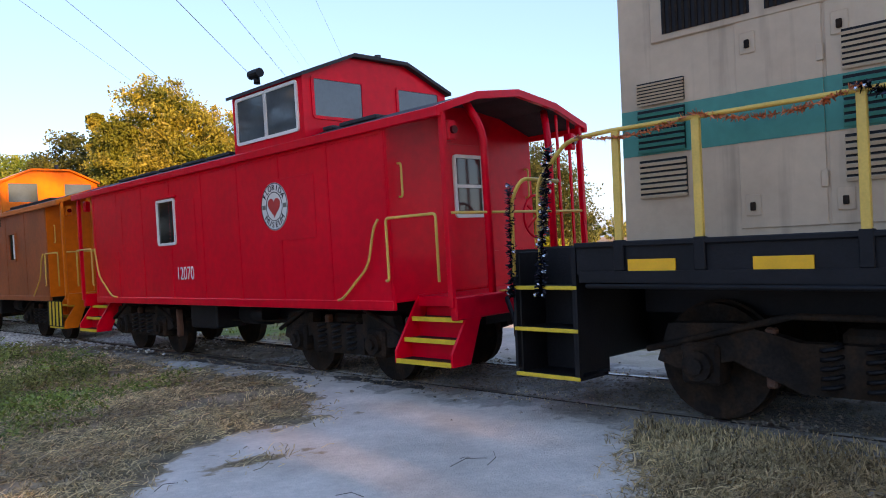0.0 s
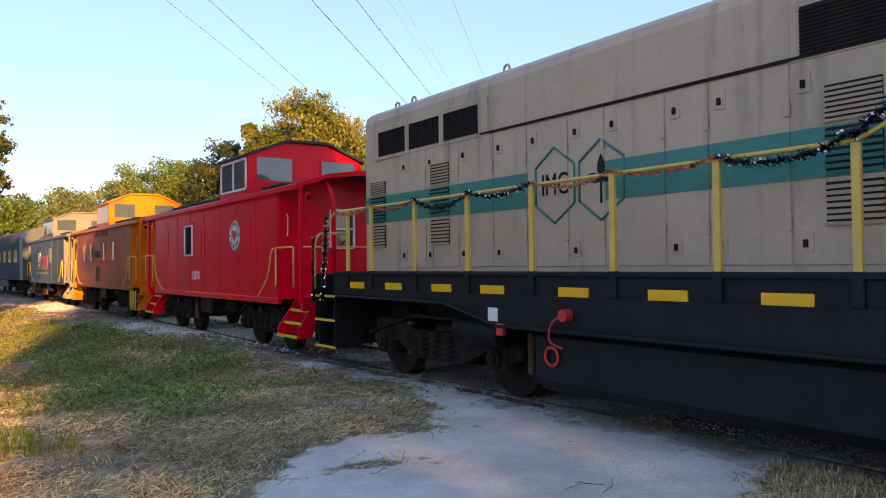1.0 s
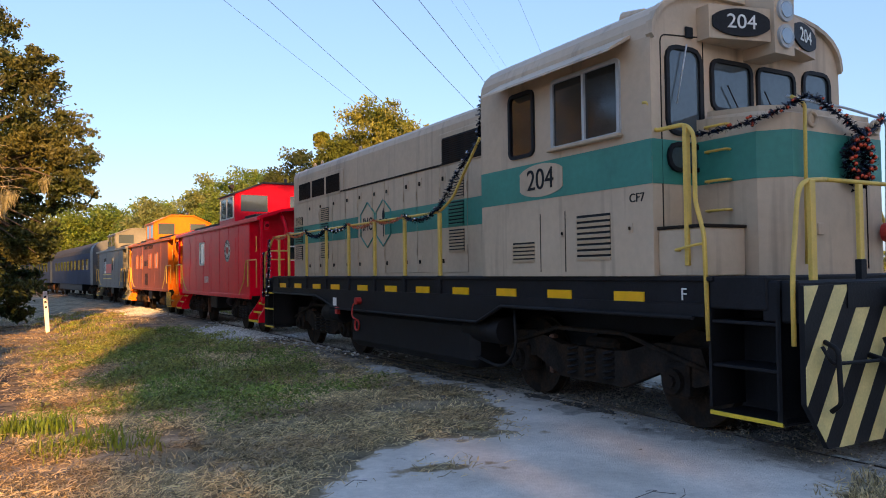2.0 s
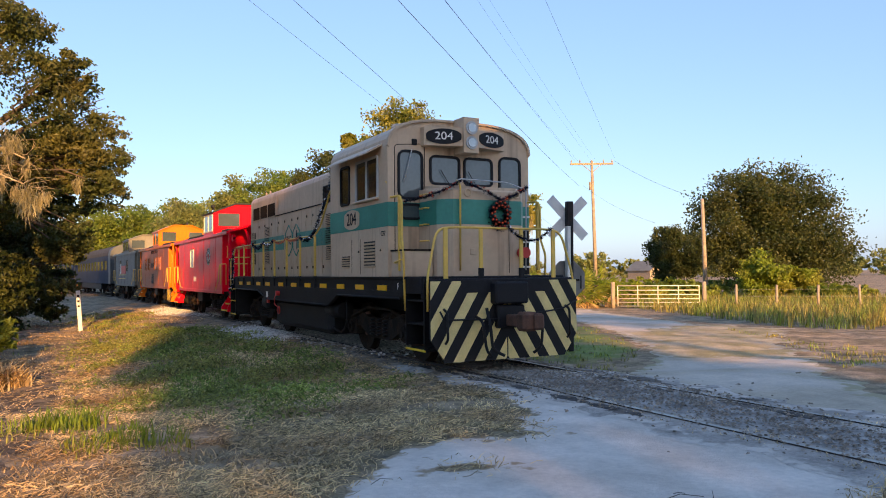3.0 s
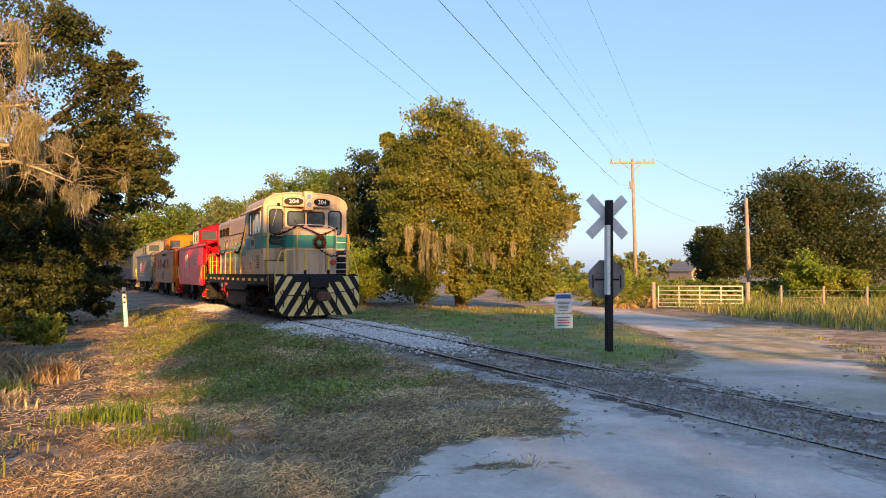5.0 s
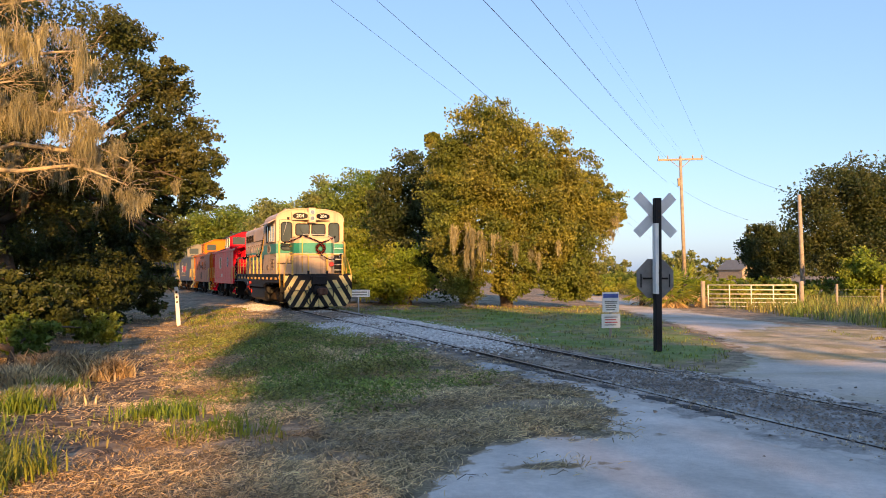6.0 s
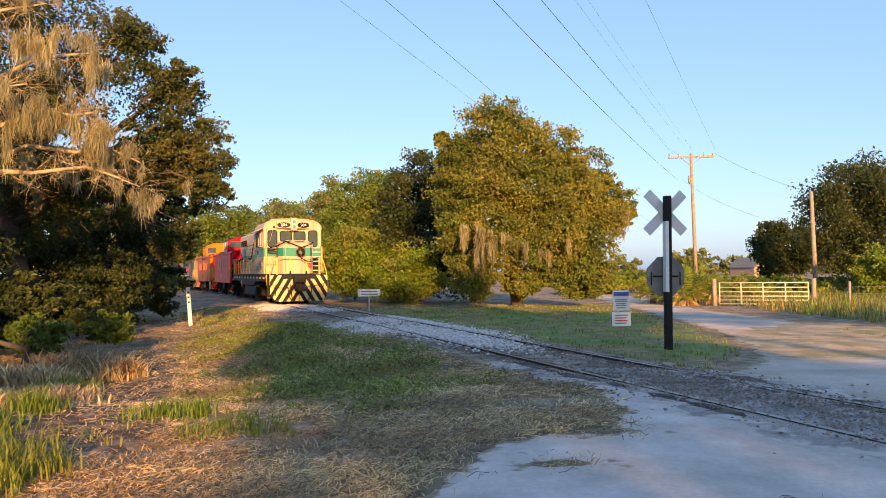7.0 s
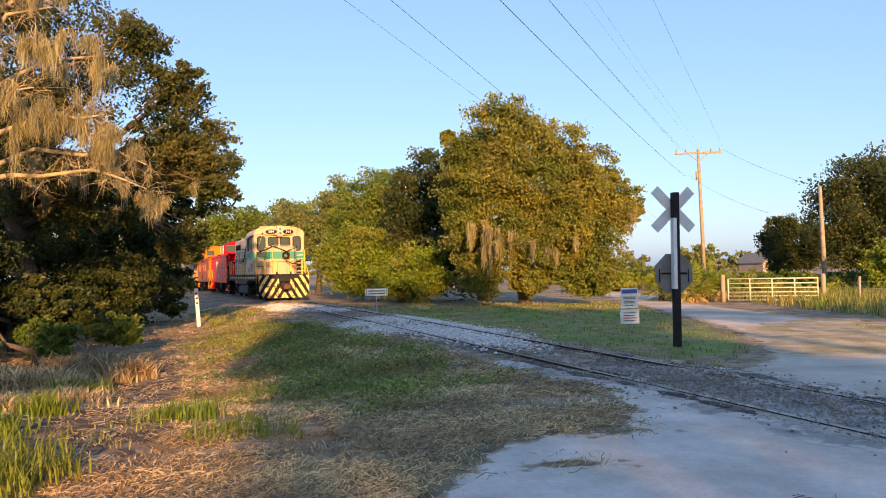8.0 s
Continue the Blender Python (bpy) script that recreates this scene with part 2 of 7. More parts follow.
def track_at(y0, d):
    """The point d metres along the track from y0, away from the crossing."""
    y, left = y0, d
    while abs(left) > 1e-6:
        step = max(-1.0, min(1.0, left))
        k = (track_x(y + 0.01) - track_x(y)) / 0.01
        y += step / math.sqrt(1 + k * k)
        left -= step
    return Vector((track_x(y), y, 0))


def front_y(t):
    """Where the locomotive's front stands at t seconds."""
    keys = [(0, -7.2), (1, -0.58), (2.5, 9.44), (3.5, 16.32), (5.5, 29.9), (6.5, 36.4), (8, 45.5)]
    for (t0, a), (t1, b) in zip(keys, keys[1:]):
        if t <= t1:
            return a + (b - a) * (t - t0) / (t1 - t0)
    return keys[-1][1]


def vehicle_pose(t, start, length):
    """The pose of a vehicle whose near end is start metres behind the locomotive's front."""
    y0 = front_y(t)
    a, b = track_at(y0, start + length * 0.2), track_at(y0, start + length * 0.8)
    d = (b - a).normalized()
    turn = math.degrees(math.atan2(-d.x, d.y))
    o = a - d * length * 0.2
    sway = max(0.0, 1 - t / 0.5) if start == 0 else 0.0      # the locomotive still leans as its front leaves the crossing
    return pose(o.x, o.y, -0.10 * sway, 0.45 * sway, 1.2 * sway, turn)


# ---------- ground ----------
def smooth(a, b, v):
    t = max(0.0, min(1.0, (v - a) / (b - a)))
    return t * t * (3 - 2 * t)


def off_track(x, y):
    """Metres from the track's middle towards the crossing's near side."""
    return (track_x(y) - x) * 0.939


def ground_z(x, y):
    d = off_track(x, y)
    z = -0.16 + 0.13 * smooth(12.5, 9.5, y - max(0, x) * 0.25) * smooth(16, 9, abs(x))
    z -= 0.38 * smooth(3.2, 6.5, d) * smooth(8.5, 14, y)
    z += 0.5 * smooth(8.5, 14, d) * smooth(8.5, 14, y)
    z += 0.10 * smooth(1.9, 1.2, abs(d)) * smooth(10, 13, y)
    z -= 0.25 * smooth(6, 30, -d)
    near = smooth(60, 20, math.hypot(x, y))
    z += near * 0.05 * (noise.noise((x * 0.7, y * 0.7, 0)) + 0.5 * noise.noise((x * 2.1, y * 2.1, 3))) * smooth(1.5, 3.0, abs(d)) * smooth(7.0, 9.5, math.hypot(x - 3, y - 3))
    return z


def graded(lo, hi, a, b, step):
    """Coordinates, fine between a and b and ever coarser outside."""
    out = [a + step * k for k in range(int((b - a) / step) + 1)]
    s, v = step, out[-1]
    while v < hi:
        s *= 1.35
        v += s
        out.append(v)
    s, v = step, a
    while v > lo:
        s *= 1.35
        v -= s
        out.insert(0, v)
    return out


def grid_mesh(name, xs, ys, zf, material):
    verts = [(x, y, zf(x, y)) for y in ys for x in xs]
    n = len(xs)
    faces = [(j * n + i, j * n + i + 1, (j + 1) * n + i + 1, (j + 1) * n + i) for j in range(len(ys) - 1) for i in range(n - 1)]
    me = bpy.data.meshes.new(name)
    me.from_pydata(verts, [], faces)
    me.materials.append(material)
    for p in me.polygons:
        p.use_smooth = True
    return new(name, me)


SOIL = (0.31, 0.225, 0.14)
M_ground = mat("dry_turf_soil", SOIL, 0.95, 0.5, 3.5, 1.0, 30, second=(0.18, 0.135, 0.075), mask=1.1)
M_road = mat("pale_shell_road", (0.64, 0.565, 0.49), 0.9, 0.12, 2.2, 0.8, 55, second=(0.54, 0.47, 0.40), mask=0.7, dirt=0.10, fringe=SOIL, width=0.14)
M_ballast = mat("dirty_ballast_soil", (0.19, 0.145, 0.10), 0.95, 0.4, 3, 1.0, 45, second=(0.33, 0.27, 0.21), mask=1.1, fringe=(0.28, 0.21, 0.135), width=0.35)
M_stone = mat("pale_limestone", (0.56, 0.54, 0.50), 0.9, 0.2, 9, 0.4, rand=0.35, island=True)
M_stone2 = mat("dark_ballast_stone", (0.22, 0.175, 0.135), 0.9, 0.2, 9, 0.4, rand=0.4, island=True)
M_lawn = mat("mown_lawn", (0.16, 0.22, 0.045), 0.95, 0.3, 2.0, 0.8, 50, second=(0.24, 0.20, 0.08), mask=0.5, fringe=(0.21, 0.17, 0.09), width=0.5)

GX, GY = graded(-900, 900, -18, 24, 0.45), graded(-300, 1500, -4, 46, 0.45)
GZ = np.array([[ground_z(x, y) for x in GX] for y in GY])
GXA, GYA = np.array(GX), np.array(GY)


def surface_z(x, y):
    """The height of the ground's mesh."""
    i = min(max(int(np.searchsorted(GXA, x)) - 1, 0), len(GX) - 2)
    j = min(max(int(np.searchsorted(GYA, y)) - 1, 0), len(GY) - 2)
    u, v = (x - GX[i]) / (GX[i + 1] - GX[i]), (y - GY[j]) / (GY[j + 1] - GY[j])
    return float(GZ[j, i] * (1 - u) * (1 - v) + GZ[j, i + 1] * u * (1 - v) + GZ[j + 1, i] * (1 - u) * v + GZ[j + 1, i + 1] * u * v)


ground = tagged(grid_mesh("ground", GX, GY, ground_z, M_ground),
                "uneven verge of dry and green turf with a shallow ditch", "ground", kind="structure")


def inside(poly, x, y):
    c = False
    for (x0, y0), (x1, y1) in zip(poly, poly[1:] + poly[:1]):
        if (y0 > y) != (y1 > y) and x < (x1 - x0) * (y - y0) / (y1 - y0) + x0:
            c = not c
    return c


def edge_field(poly, X, Y):
    """Metres inside (+) or outside (-) of an outline, for arrays of points."""
    best = np.full(X.shape, 1e9)
    odd = np.zeros(X.shape, bool)
    for (x0, y0), (x1, y1) in zip(poly, poly[1:] + poly[:1]):
        dx, dy = x1 - x0, y1 - y0
        t = np.clip(((X - x0) * dx + (Y - y0) * dy) / max(dx * dx + dy * dy, 1e-9), 0, 1)
        best = np.minimum(best, np.hypot(X - x0 - t * dx, Y - y0 - t * dy))
        if dy:
            odd ^= ((y0 > Y) != (y1 > Y)) & (X < dx * (Y - y0) / dy + x0)
    return np.where(odd, best, -best)


def sheet(name, poly, lift, material, cell, label, category, ragged=0.12, holes=()):
    """A thin sheet laid over the ground, cut along an uneven outline; holes are ellipses left out."""
    xs, ys = [p[0] for p in poly], [p[1] for p in poly]
    gx, gy = np.arange(min(xs) - 3 * cell, max(xs) + 4 * cell, cell), np.arange(min(ys) - 3 * cell, max(ys) + 4 * cell, cell)
    X, Y = np.meshgrid(gx, gy)
    F = edge_field(poly, X, Y)
    for a, b, c, d in holes:
        F = np.minimum(F, (np.hypot((X - a) / c, (Y - b) / d) - 1) * min(c, d))
    for j, i in np.argwhere(np.abs(F) < ragged * 3 + 0.1):
        x, y = X[j, i], Y[j, i]
        F[j, i] += ragged * (noise.noise((x * 1.3, y * 1.3, 1)) * 1.3 + 0.8 * noise.noise((x * 4, y * 4, 2)) + 0.5 * noise.noise((x * 11, y * 11, 6)))
    verts, faces, edge, ids = [], [], [], {}

    def vid(key, x, y, f):
        if key not in ids:
            ids[key] = len(verts)
            verts.append((x, y, surface_z(x, y) + lift * (0.5 + 0.5 * smooth(0.0, 0.2, f))))
            edge.append(f)
        return ids[key]
    for j, i in np.argwhere((F[:-1, :-1] > 0) | (F[1:, :-1] > 0) | (F[:-1, 1:] > 0) | (F[1:, 1:] > 0)):
        q = [(j, i), (j, i + 1), (j + 1, i + 1), (j + 1, i)]
        face = []
        for a, b in zip(q, q[1:] + q[:1]):
            fa, fb = F[a], F[b]
            if fa > 0:
                face.append(vid(a, X[a], Y[a], fa))
            if (fa > 0) != (fb > 0):
                t = fa / (fa - fb)
                face.append(vid((min(a, b), max(a, b)), X[a] + (X[b] - X[a]) * t, Y[a] + (Y[b] - Y[a]) * t, 0.0))
        if len(face) > 2:
            faces.append(face)
    me = bpy.data.meshes.new(name)
    me.from_pydata([tuple(map(float, v)) for v in verts], [], faces)
    me.materials.append(material)
    me.attributes.new("edge", "FLOAT", "POINT").data.foreach_set("value", [float(min(e, 3.0)) for e in edge])
    for p in me.polygons:
        p.use_smooth = True
    return tagged(new(name, me), label, category, kind="structure")


ROAD_NEAR = [(-1.2, -6), (-0.5, 4.0), (-0.15, 5.7), (0.22, 6.4), (0.28, 7.2), (0.7, 7.4), (1.07, 7.75), (1.45, 7.5), (2.05, 8.2), (2.25, 9.1), (2.2, 10.2), (2.6, 11.6), (3.6, 11.4), (4.2, 9.8),
             (5.3, 6.6), (4.75, 5.9), (4.30, 5.55), (3.7, 4.7), (3.1, 3.9), (2.6, 2.0), (2.6, -6)]
ISLANDS = [(1.12, 6.5, 0.20, 0.10), (1.75, 7.75, 0.30, 0.12)]


def on_island(x, y):
    return any(((x - a) / c) ** 2 + ((y - b) / d) ** 2 < 1 for a, b, c, d in ISLANDS)


sheet("road", ROAD_NEAR, 0.005, M_road, 0.05, "worn pale shell and asphalt road up to the crossing", "road", 0.16, ISLANDS)
ROAD_FAR = [(4.05, 12.0), (4.7, 12.3), (5.2, 12.9), (6.2, 14.6), (7.1, 16.7), (7.9, 20.5), (8.9, 31), (11.2, 55), (16, 95), (19, 95), (14.6, 56), (12.1, 33), (12.2, 25), (10.9, 18.5), (10.0, 15.6), (8.9, 13.2), (8.0, 11.6), (7.2, 9.4), (7.2, 7.4), (6.0, 5.6), (4.9, 7.6), (3.8, 10.8)]
sheet("road_beyond", ROAD_FAR, 0.009, mat("tan_dirt_road", (0.56, 0.48, 0.39), 0.95, 0.15, 2.0, 0.7, 50, second=(0.43, 0.36, 0.27), mask=0.5, fringe=(0.34, 0.29, 0.17), width=0.4), 0.2, "pale dirt road that bends away along the track", "road", 0.25)
sheet("lawn", [(2.2, 19.5), (4.4, 14.0), (6.3, 15.2), (7.1, 17.5), (7.8, 22), (8.6, 31), (9.6, 38), (2.0, 37), (-3.4, 35.5), (-0.5, 27)], 0.005, M_lawn, 0.3, "rough green lawn beside the track", "lawn", 0.3)
bed = [(track_x(y) + s * w, y) for s, ys, w in ((-1, range(11, 120, 4), 1.6), (1, range(119, 8, -4), 1.6)) for y in ys]
sheet("dirt_band", [(6.6, 15.4), (7.4, 18.2), (8.4, 21.5), (12.6, 25.0), (14.0, 22.5), (10.8, 17.2), (9.3, 13.6), (8.2, 14.4)], 0.014, mat("tan_dirt", (0.42, 0.34, 0.22), 0.95, 0.25, 2.0, 0.8, 50, second=(0.27, 0.23, 0.11), mask=0.8, fringe=(0.40, 0.36, 0.29), width=0.5), 0.12, "tan dirt and dry grass across the road", "dirt", 0.5)
sheet("track_bed", bed, 0.013, M_ballast, 0.3, "dirty ballast strewn with pale limestone", "track bed", 0.2)

M_pale = mat("pale_gravel", (0.50, 0.48, 0.44), 0.95, 0.25, 5, 0.9, 70, second=(0.36, 0.33, 0.29), mask=2.0, fringe=(0.24, 0.20, 0.15), width=0.2)


def lens(x, y, w, l):
    return [(x + w * math.cos(a) * math.cos(TA) - l * math.sin(a) * math.sin(TA), y + w * math.cos(a) * math.sin(TA) + l * math.sin(a) * math.cos(TA)) for a in (k * math.tau / 14 for k in range(14))]


TA = math.atan(0.3666)
for y0, o, w, l in ((21.0, 0.0, 0.62, 2.6), (27.5, 0.05, 0.55, 1.3), (24.2, 1.75, 0.75, 2.3), (37.0, 1.5, 0.8, 3.6), (36.0, 0.0, 0.6, 4.0), (23.5, -1.25, 0.35, 5.0), (33.0, -1.2, 0.3, 4.0), (13.2, 1.35, 0.25, 1.2)):
    sheet("gravel_patch", lens(track_x(y0) - o, y0, w, l), 0.020, M_pale, 0.07, "spilt pale limestone gravel beside the rails", "gravel", 0.3)
sheet("crossing_apron", [(track_x(y) + s * 1.5, y) for s, ys in ((-1, range(-8, 14)), (1, range(13, -9, -1))) for y in ys], 0.015, mat("worn_dark_asphalt", (0.30, 0.265, 0.23), 0.9, 0.3, 3, 0.9, 50, second=(0.42, 0.37, 0.32), mask=1.3, fringe=(0.58, 0.51, 0.44), width=0.35), 0.10, "worn asphalt shoulder of the crossing", "crossing", 0.25)
sheet("crossing_infill", [(track_x(y) + s * 0.66, y) for s, ys in ((-1, range(-6, 14)), (1, range(13, -7, -1))) for y in ys], 0.018, mat("crossing_asphalt", (0.25, 0.225, 0.20), 0.9, 0.35, 3, 1.0, 50, second=(0.36, 0.33, 0.30), mask=1.6, fringe=(0.08, 0.068, 0.058), width=0.12), 0.12, "broken dark asphalt and gravel between the rails", "crossing", 0.1)

# black strips: tarry dirt at the crossing, the rails' shadow painted in beyond it
M_rail_dirt_shade = mat("black_rail_dirt_and_shade", (0.045, 0.038, 0.033), 0.9, 0.4, 5, 1.0, 40, second=(0.11, 0.09, 0.075), mask=2.5, fringe=(0.20, 0.17, 0.14), width=0.10)
for o, y0, y1, w in ((-0.98, 8, 18, 0.17), (0.98, 9, 30, 0.15), (-0.58, 10, 30, 0.12), (0.58, 5, 26, 0.13), (-0.96, 19, 34, 0.14)):
    sheet("tar_strip", [(track_x(y) + o * 1.065 + s * w, y) for s, ys in ((-1, range(y0, y1)), (1, range(y1 - 1, y0 - 1, -1))) for y in ys], 0.022, M_rail_dirt_shade, 0.06, "black tarry dirt and painted-in shadow along the rail", "dirt", 0.14)


# ---------- rails and ties ----------
def rail_line(side):
    prof = [(-0.036, 0.0), (0.036, 0.0), (0.036, -0.035), (0.010, -0.05), (0.010, -0.135), (0.065, -0.15), (0.065, -0.165), (-0.065, -0.165), (-0.065, -0.15), (-0.010, -0.135), (-0.010, -0.05), (-0.036, -0.035)]
    bm = bmesh.new()
    rows = []
    y = -40.0
    while y < 140:
        k = (track_x(y + 0.01) - track_x(y)) / 0.01
        n = Vector((1, -k, 0)).normalized()
        c = Vector((track_x(y), y, 0)) + n * side * 0.7525
        rows.append([bm.verts.new(c + n * p[0] + Vector((0, 0, p[1]))) for p in prof])
        y += 4.0
    for a, b in zip(rows, rows[1:]):
        for i in range(len(prof)):
            j = (i + 1) % len(prof)
            f = bm.faces.new((a[i], b[i], b[j], a[j]))
            f.material_index = 0 if i == 0 else 1
    bmesh.ops.recalc_face_normals(bm, faces=bm.faces)
    return bm


for side in (-1, 1):
    tagged(part("rail", rail_line(side), [M_rail, M_railside]), "steel rail, polished on top and rusty on its sides", "rail", kind="structure", group="rails of the track")
rnd = random.Random(11)
tie_me = mesh_of(B(-1.28, -0.11, -0.26, 1.28, 0.11, -0.125, bevel=0.015), "tie", M_tie)
ties = tagged(empty("ties"), "weathered dark wooden ties half buried in ballast", "ties", kind="structure")
y = 11.2
while y < 105:
    k = (track_x(y + 0.01) - track_x(y)) / 0.01
    o = new("tie", tie_me)
    o.parent = ties
    o.matrix_basis = pose(track_x(y) + rnd.uniform(-0.04, 0.04), y, rnd.uniform(-0.015, 0.005), 0, 0, math.degrees(math.atan(-k)) + rnd.uniform(-1.5, 1.5))
    y += 0.52


def stones(name, n, spots, material, size, label):
    """Many small angular stones strewn over places."""
    rnd = random.Random(n)
    verts, faces = [], []
    base = [(1, 0, 0.1), (-0.2, 0.9, 0), (-0.8, -0.4, 0.1), (0.3, -0.8, 0), (0.1, 0.1, 0.8)]
    for i in range(n):
        x0, y0, wx, wy, ang = spots[i % len(spots)]
        a, b = rnd.gauss(0, wx), rnd.gauss(0, wy)
        x, y = x0 + a * math.cos(ang) - b * math.sin(ang), y0 + a * math.sin(ang) + b * math.cos(ang)
        s = size * rnd.uniform(0.5, 1.4)
        q = Euler((rnd.uniform(-0.5, 0.5), rnd.uniform(-0.5, 0.5), rnd.uniform(0, 6.28))).to_matrix()
        k = len(verts)
        for v in base:
            p = q @ (Vector(v) * s)
            verts.append((x + p.x, y + p.y, surface_z(x, y) + 0.03 + p.z * 0.8))
        faces += [(k, k + 1, k + 4), (k + 1, k + 2, k + 4), (k + 2, k + 3, k + 4), (k + 3, k, k + 4)]
    me = bpy.data.meshes.new(name)
    me.from_pydata(verts, [], faces)
    me.materials.append(material)
    return tagged(new(name, me), label, "gravel", kind="stuff")


along = [(track_x(y), y, 0.8, 1.2, TA) for y in range(11, 60, 2)]
stones("ballast_stones", 4500, along, M_stone2, 0.035, "dark ballast stones between the rails")
pale = [(track_x(y) - o, y, 0.45, 1.0, TA) for y, o in ((17.5, 0), (19, 0.1), (20.5, 0), (22, 0.3), (24, 1.6), (22.5, 1.5), (26, 0), (34, 0.2), (38, 0.3), (37, 1.6), (40, 1.4), (21, -1.3), (24, -1.2), (27, -1.2))]
stones("limestone_chips", 14000, pale, M_stone, 0.04, "pale limestone chips spilt beside the rails")
stones("crossing_gravel", 4500, [(track_x(y) + o, y, 0.5, 0.8, TA) for y in (5, 6.5, 8, 9.5, 10.5, 11.5) for o in (-0.1, 0.1)] + [(4.7, 4.2, 0.5, 0.6, 0), (5.0, 3.2, 0.5, 0.6, 0)], M_stone2, 0.022, "loose gravel at the crossing")


# ---------- grass ----------
def grass(name, n, spot, h, material, label, seed, width=0.006, tufts=7, lean=0.55):
    """Blades in tufts; spot(rnd) gives a place or None."""
    rnd = random.Random(seed)
    verts, faces = [], []
    made = 0
    while made < n:
        p = spot(rnd)
        made += 1
        if p is None:
            continue
        x0, y0, sc = p
        dist = math.hypot(x0, y0)
        for b in range(tufts):
            x, y = x0 + rnd.gauss(0, 0.05 * (1 + dist * 0.03)), y0 + rnd.gauss(0, 0.05 * (1 + dist * 0.03))
            z = surface_z(x, y) - 0.01
            a = rnd.uniform(0, math.tau)
            hh = h * sc * rnd.uniform(0.45, 1.2)
            w = width * (0.7 + dist * 0.055)
            dx, dy = math.cos(a), math.sin(a)
            ln = hh * lean * rnd.uniform(0.2, 1.3)
            px, py = -dy * w, dx * w
            k = len(verts)
            verts += [(x - px, y - py, z), (x + px, y + py, z), (x + dx * ln * 0.4 + px * 0.8, y + dy * ln * 0.4 + py * 0.8, z + hh * 0.62), (x + dx * ln * 0.4 - px * 0.8, y + dy * ln * 0.4 - py * 0.8, z + hh * 0.62), (x + dx * ln, y + dy * ln, z + hh * 0.92)]
            faces += [(k, k + 1, k + 2, k + 3), (k + 3, k + 2, k + 4)]
    me = bpy.data.meshes.new(name)
    me.from_pydata(verts, [], faces)
    me.materials.append(material)
    return tagged(new(name, me), label, "grass", kind="stuff")


def on_verge(x, y):
    d = off_track(x, y)
    if d < 1.5 or inside(ROAD_NEAR, x + 0.1, y) or y < 1.5:
        return on_island(x, y)
    return True


LITTER = [(-4.4, 6.4), (-2.9, 7.2), (-3.2, 9.6), (-4.8, 13.5), (-6.6, 19.5), (-9.0, 20.5), (-10.5, 15), (-8.5, 10)]


def verge_dry(rnd):
    r = rnd.random()
    y = 3.0 + 40 * r ** 1.9
    x = rnd.uniform(-0.75 * y - 2.5, track_x(y) - 1.4)
    if not on_verge(x + rnd.gauss(0, 0.14), y + rnd.gauss(0, 0.14)) or (inside(LITTER, x, y) and rnd.random() < 0.85):
        return None
    g = noise.noise((x * 0.35 + 4, y * 0.3, 2)) + 0.35 * noise.noise((x * 1.6, y * 1.6, 9))
    return (x, y, 0.55 + 0.5 * rnd.random()) if g < 0.22 else None


def verge_green(rnd):
    r = rnd.random()
    y = 3.0 + 38 * r ** 1.7
    x = rnd.uniform(-0.75 * y - 2.5, track_x(y) - 1.6)
    if not on_verge(x, y) or (inside(LITTER, x, y) and rnd.random() < 0.85):
        return None
    d = off_track(x, y)
    band = 1.1 * math.exp(-((d - 4.2) / 1.6) ** 2) * smooth(-1.2, 1.6, y - 10.9 - 0.94 * x + 1.6 * noise.noise((x * 0.6, y * 0.6, 31))) + (0.7 if x < -3.2 and y < 9 else 0)
    g = noise.noise((x * 0.5 + 4, y * 0.4, 2)) * 0.8 + band - 0.55
    return (x, y, 0.5 + 0.8 * rnd.random()) if g > rnd.uniform(-0.05, 0.35) else None


def far_side(rnd):
    y = 12 + 60 * rnd.random() ** 1.4
    x = rnd.uniform(track_x(y) + 1.6, track_x(y) + 45)
    if inside(ROAD_FAR, x, y) or inside(ROAD_FAR, x + 0.25, y) or inside(ROAD_FAR, x - 0.25, y) or off_track(x, y) > -1.6:
        return None
    tall = x > 13.0 + 0.06 * y and y > 22
    lawny = y < 40 and x < 12
    return (x, y, (2.2 if tall else 0.35) * rnd.uniform(0.7, 1.3)) if (tall or lawny) else None


def crossing_dry(rnd):
    k = rnd.random()
    if k < 0.55:
        x, y = rnd.gauss(4.4, 0.55), rnd.gauss(4.3, 0.9)
        return (x, y, 0.6) if off_track(x, y) > 1.05 and not inside(ROAD_NEAR, x, y) else None
    y = rnd.uniform(4, 20)
    s = rnd.choice((-0.62, 0.9, -1.0, 0.6))
    return (track_x(y) + s + rnd.gauss(0, 0.07), y, 0.28)


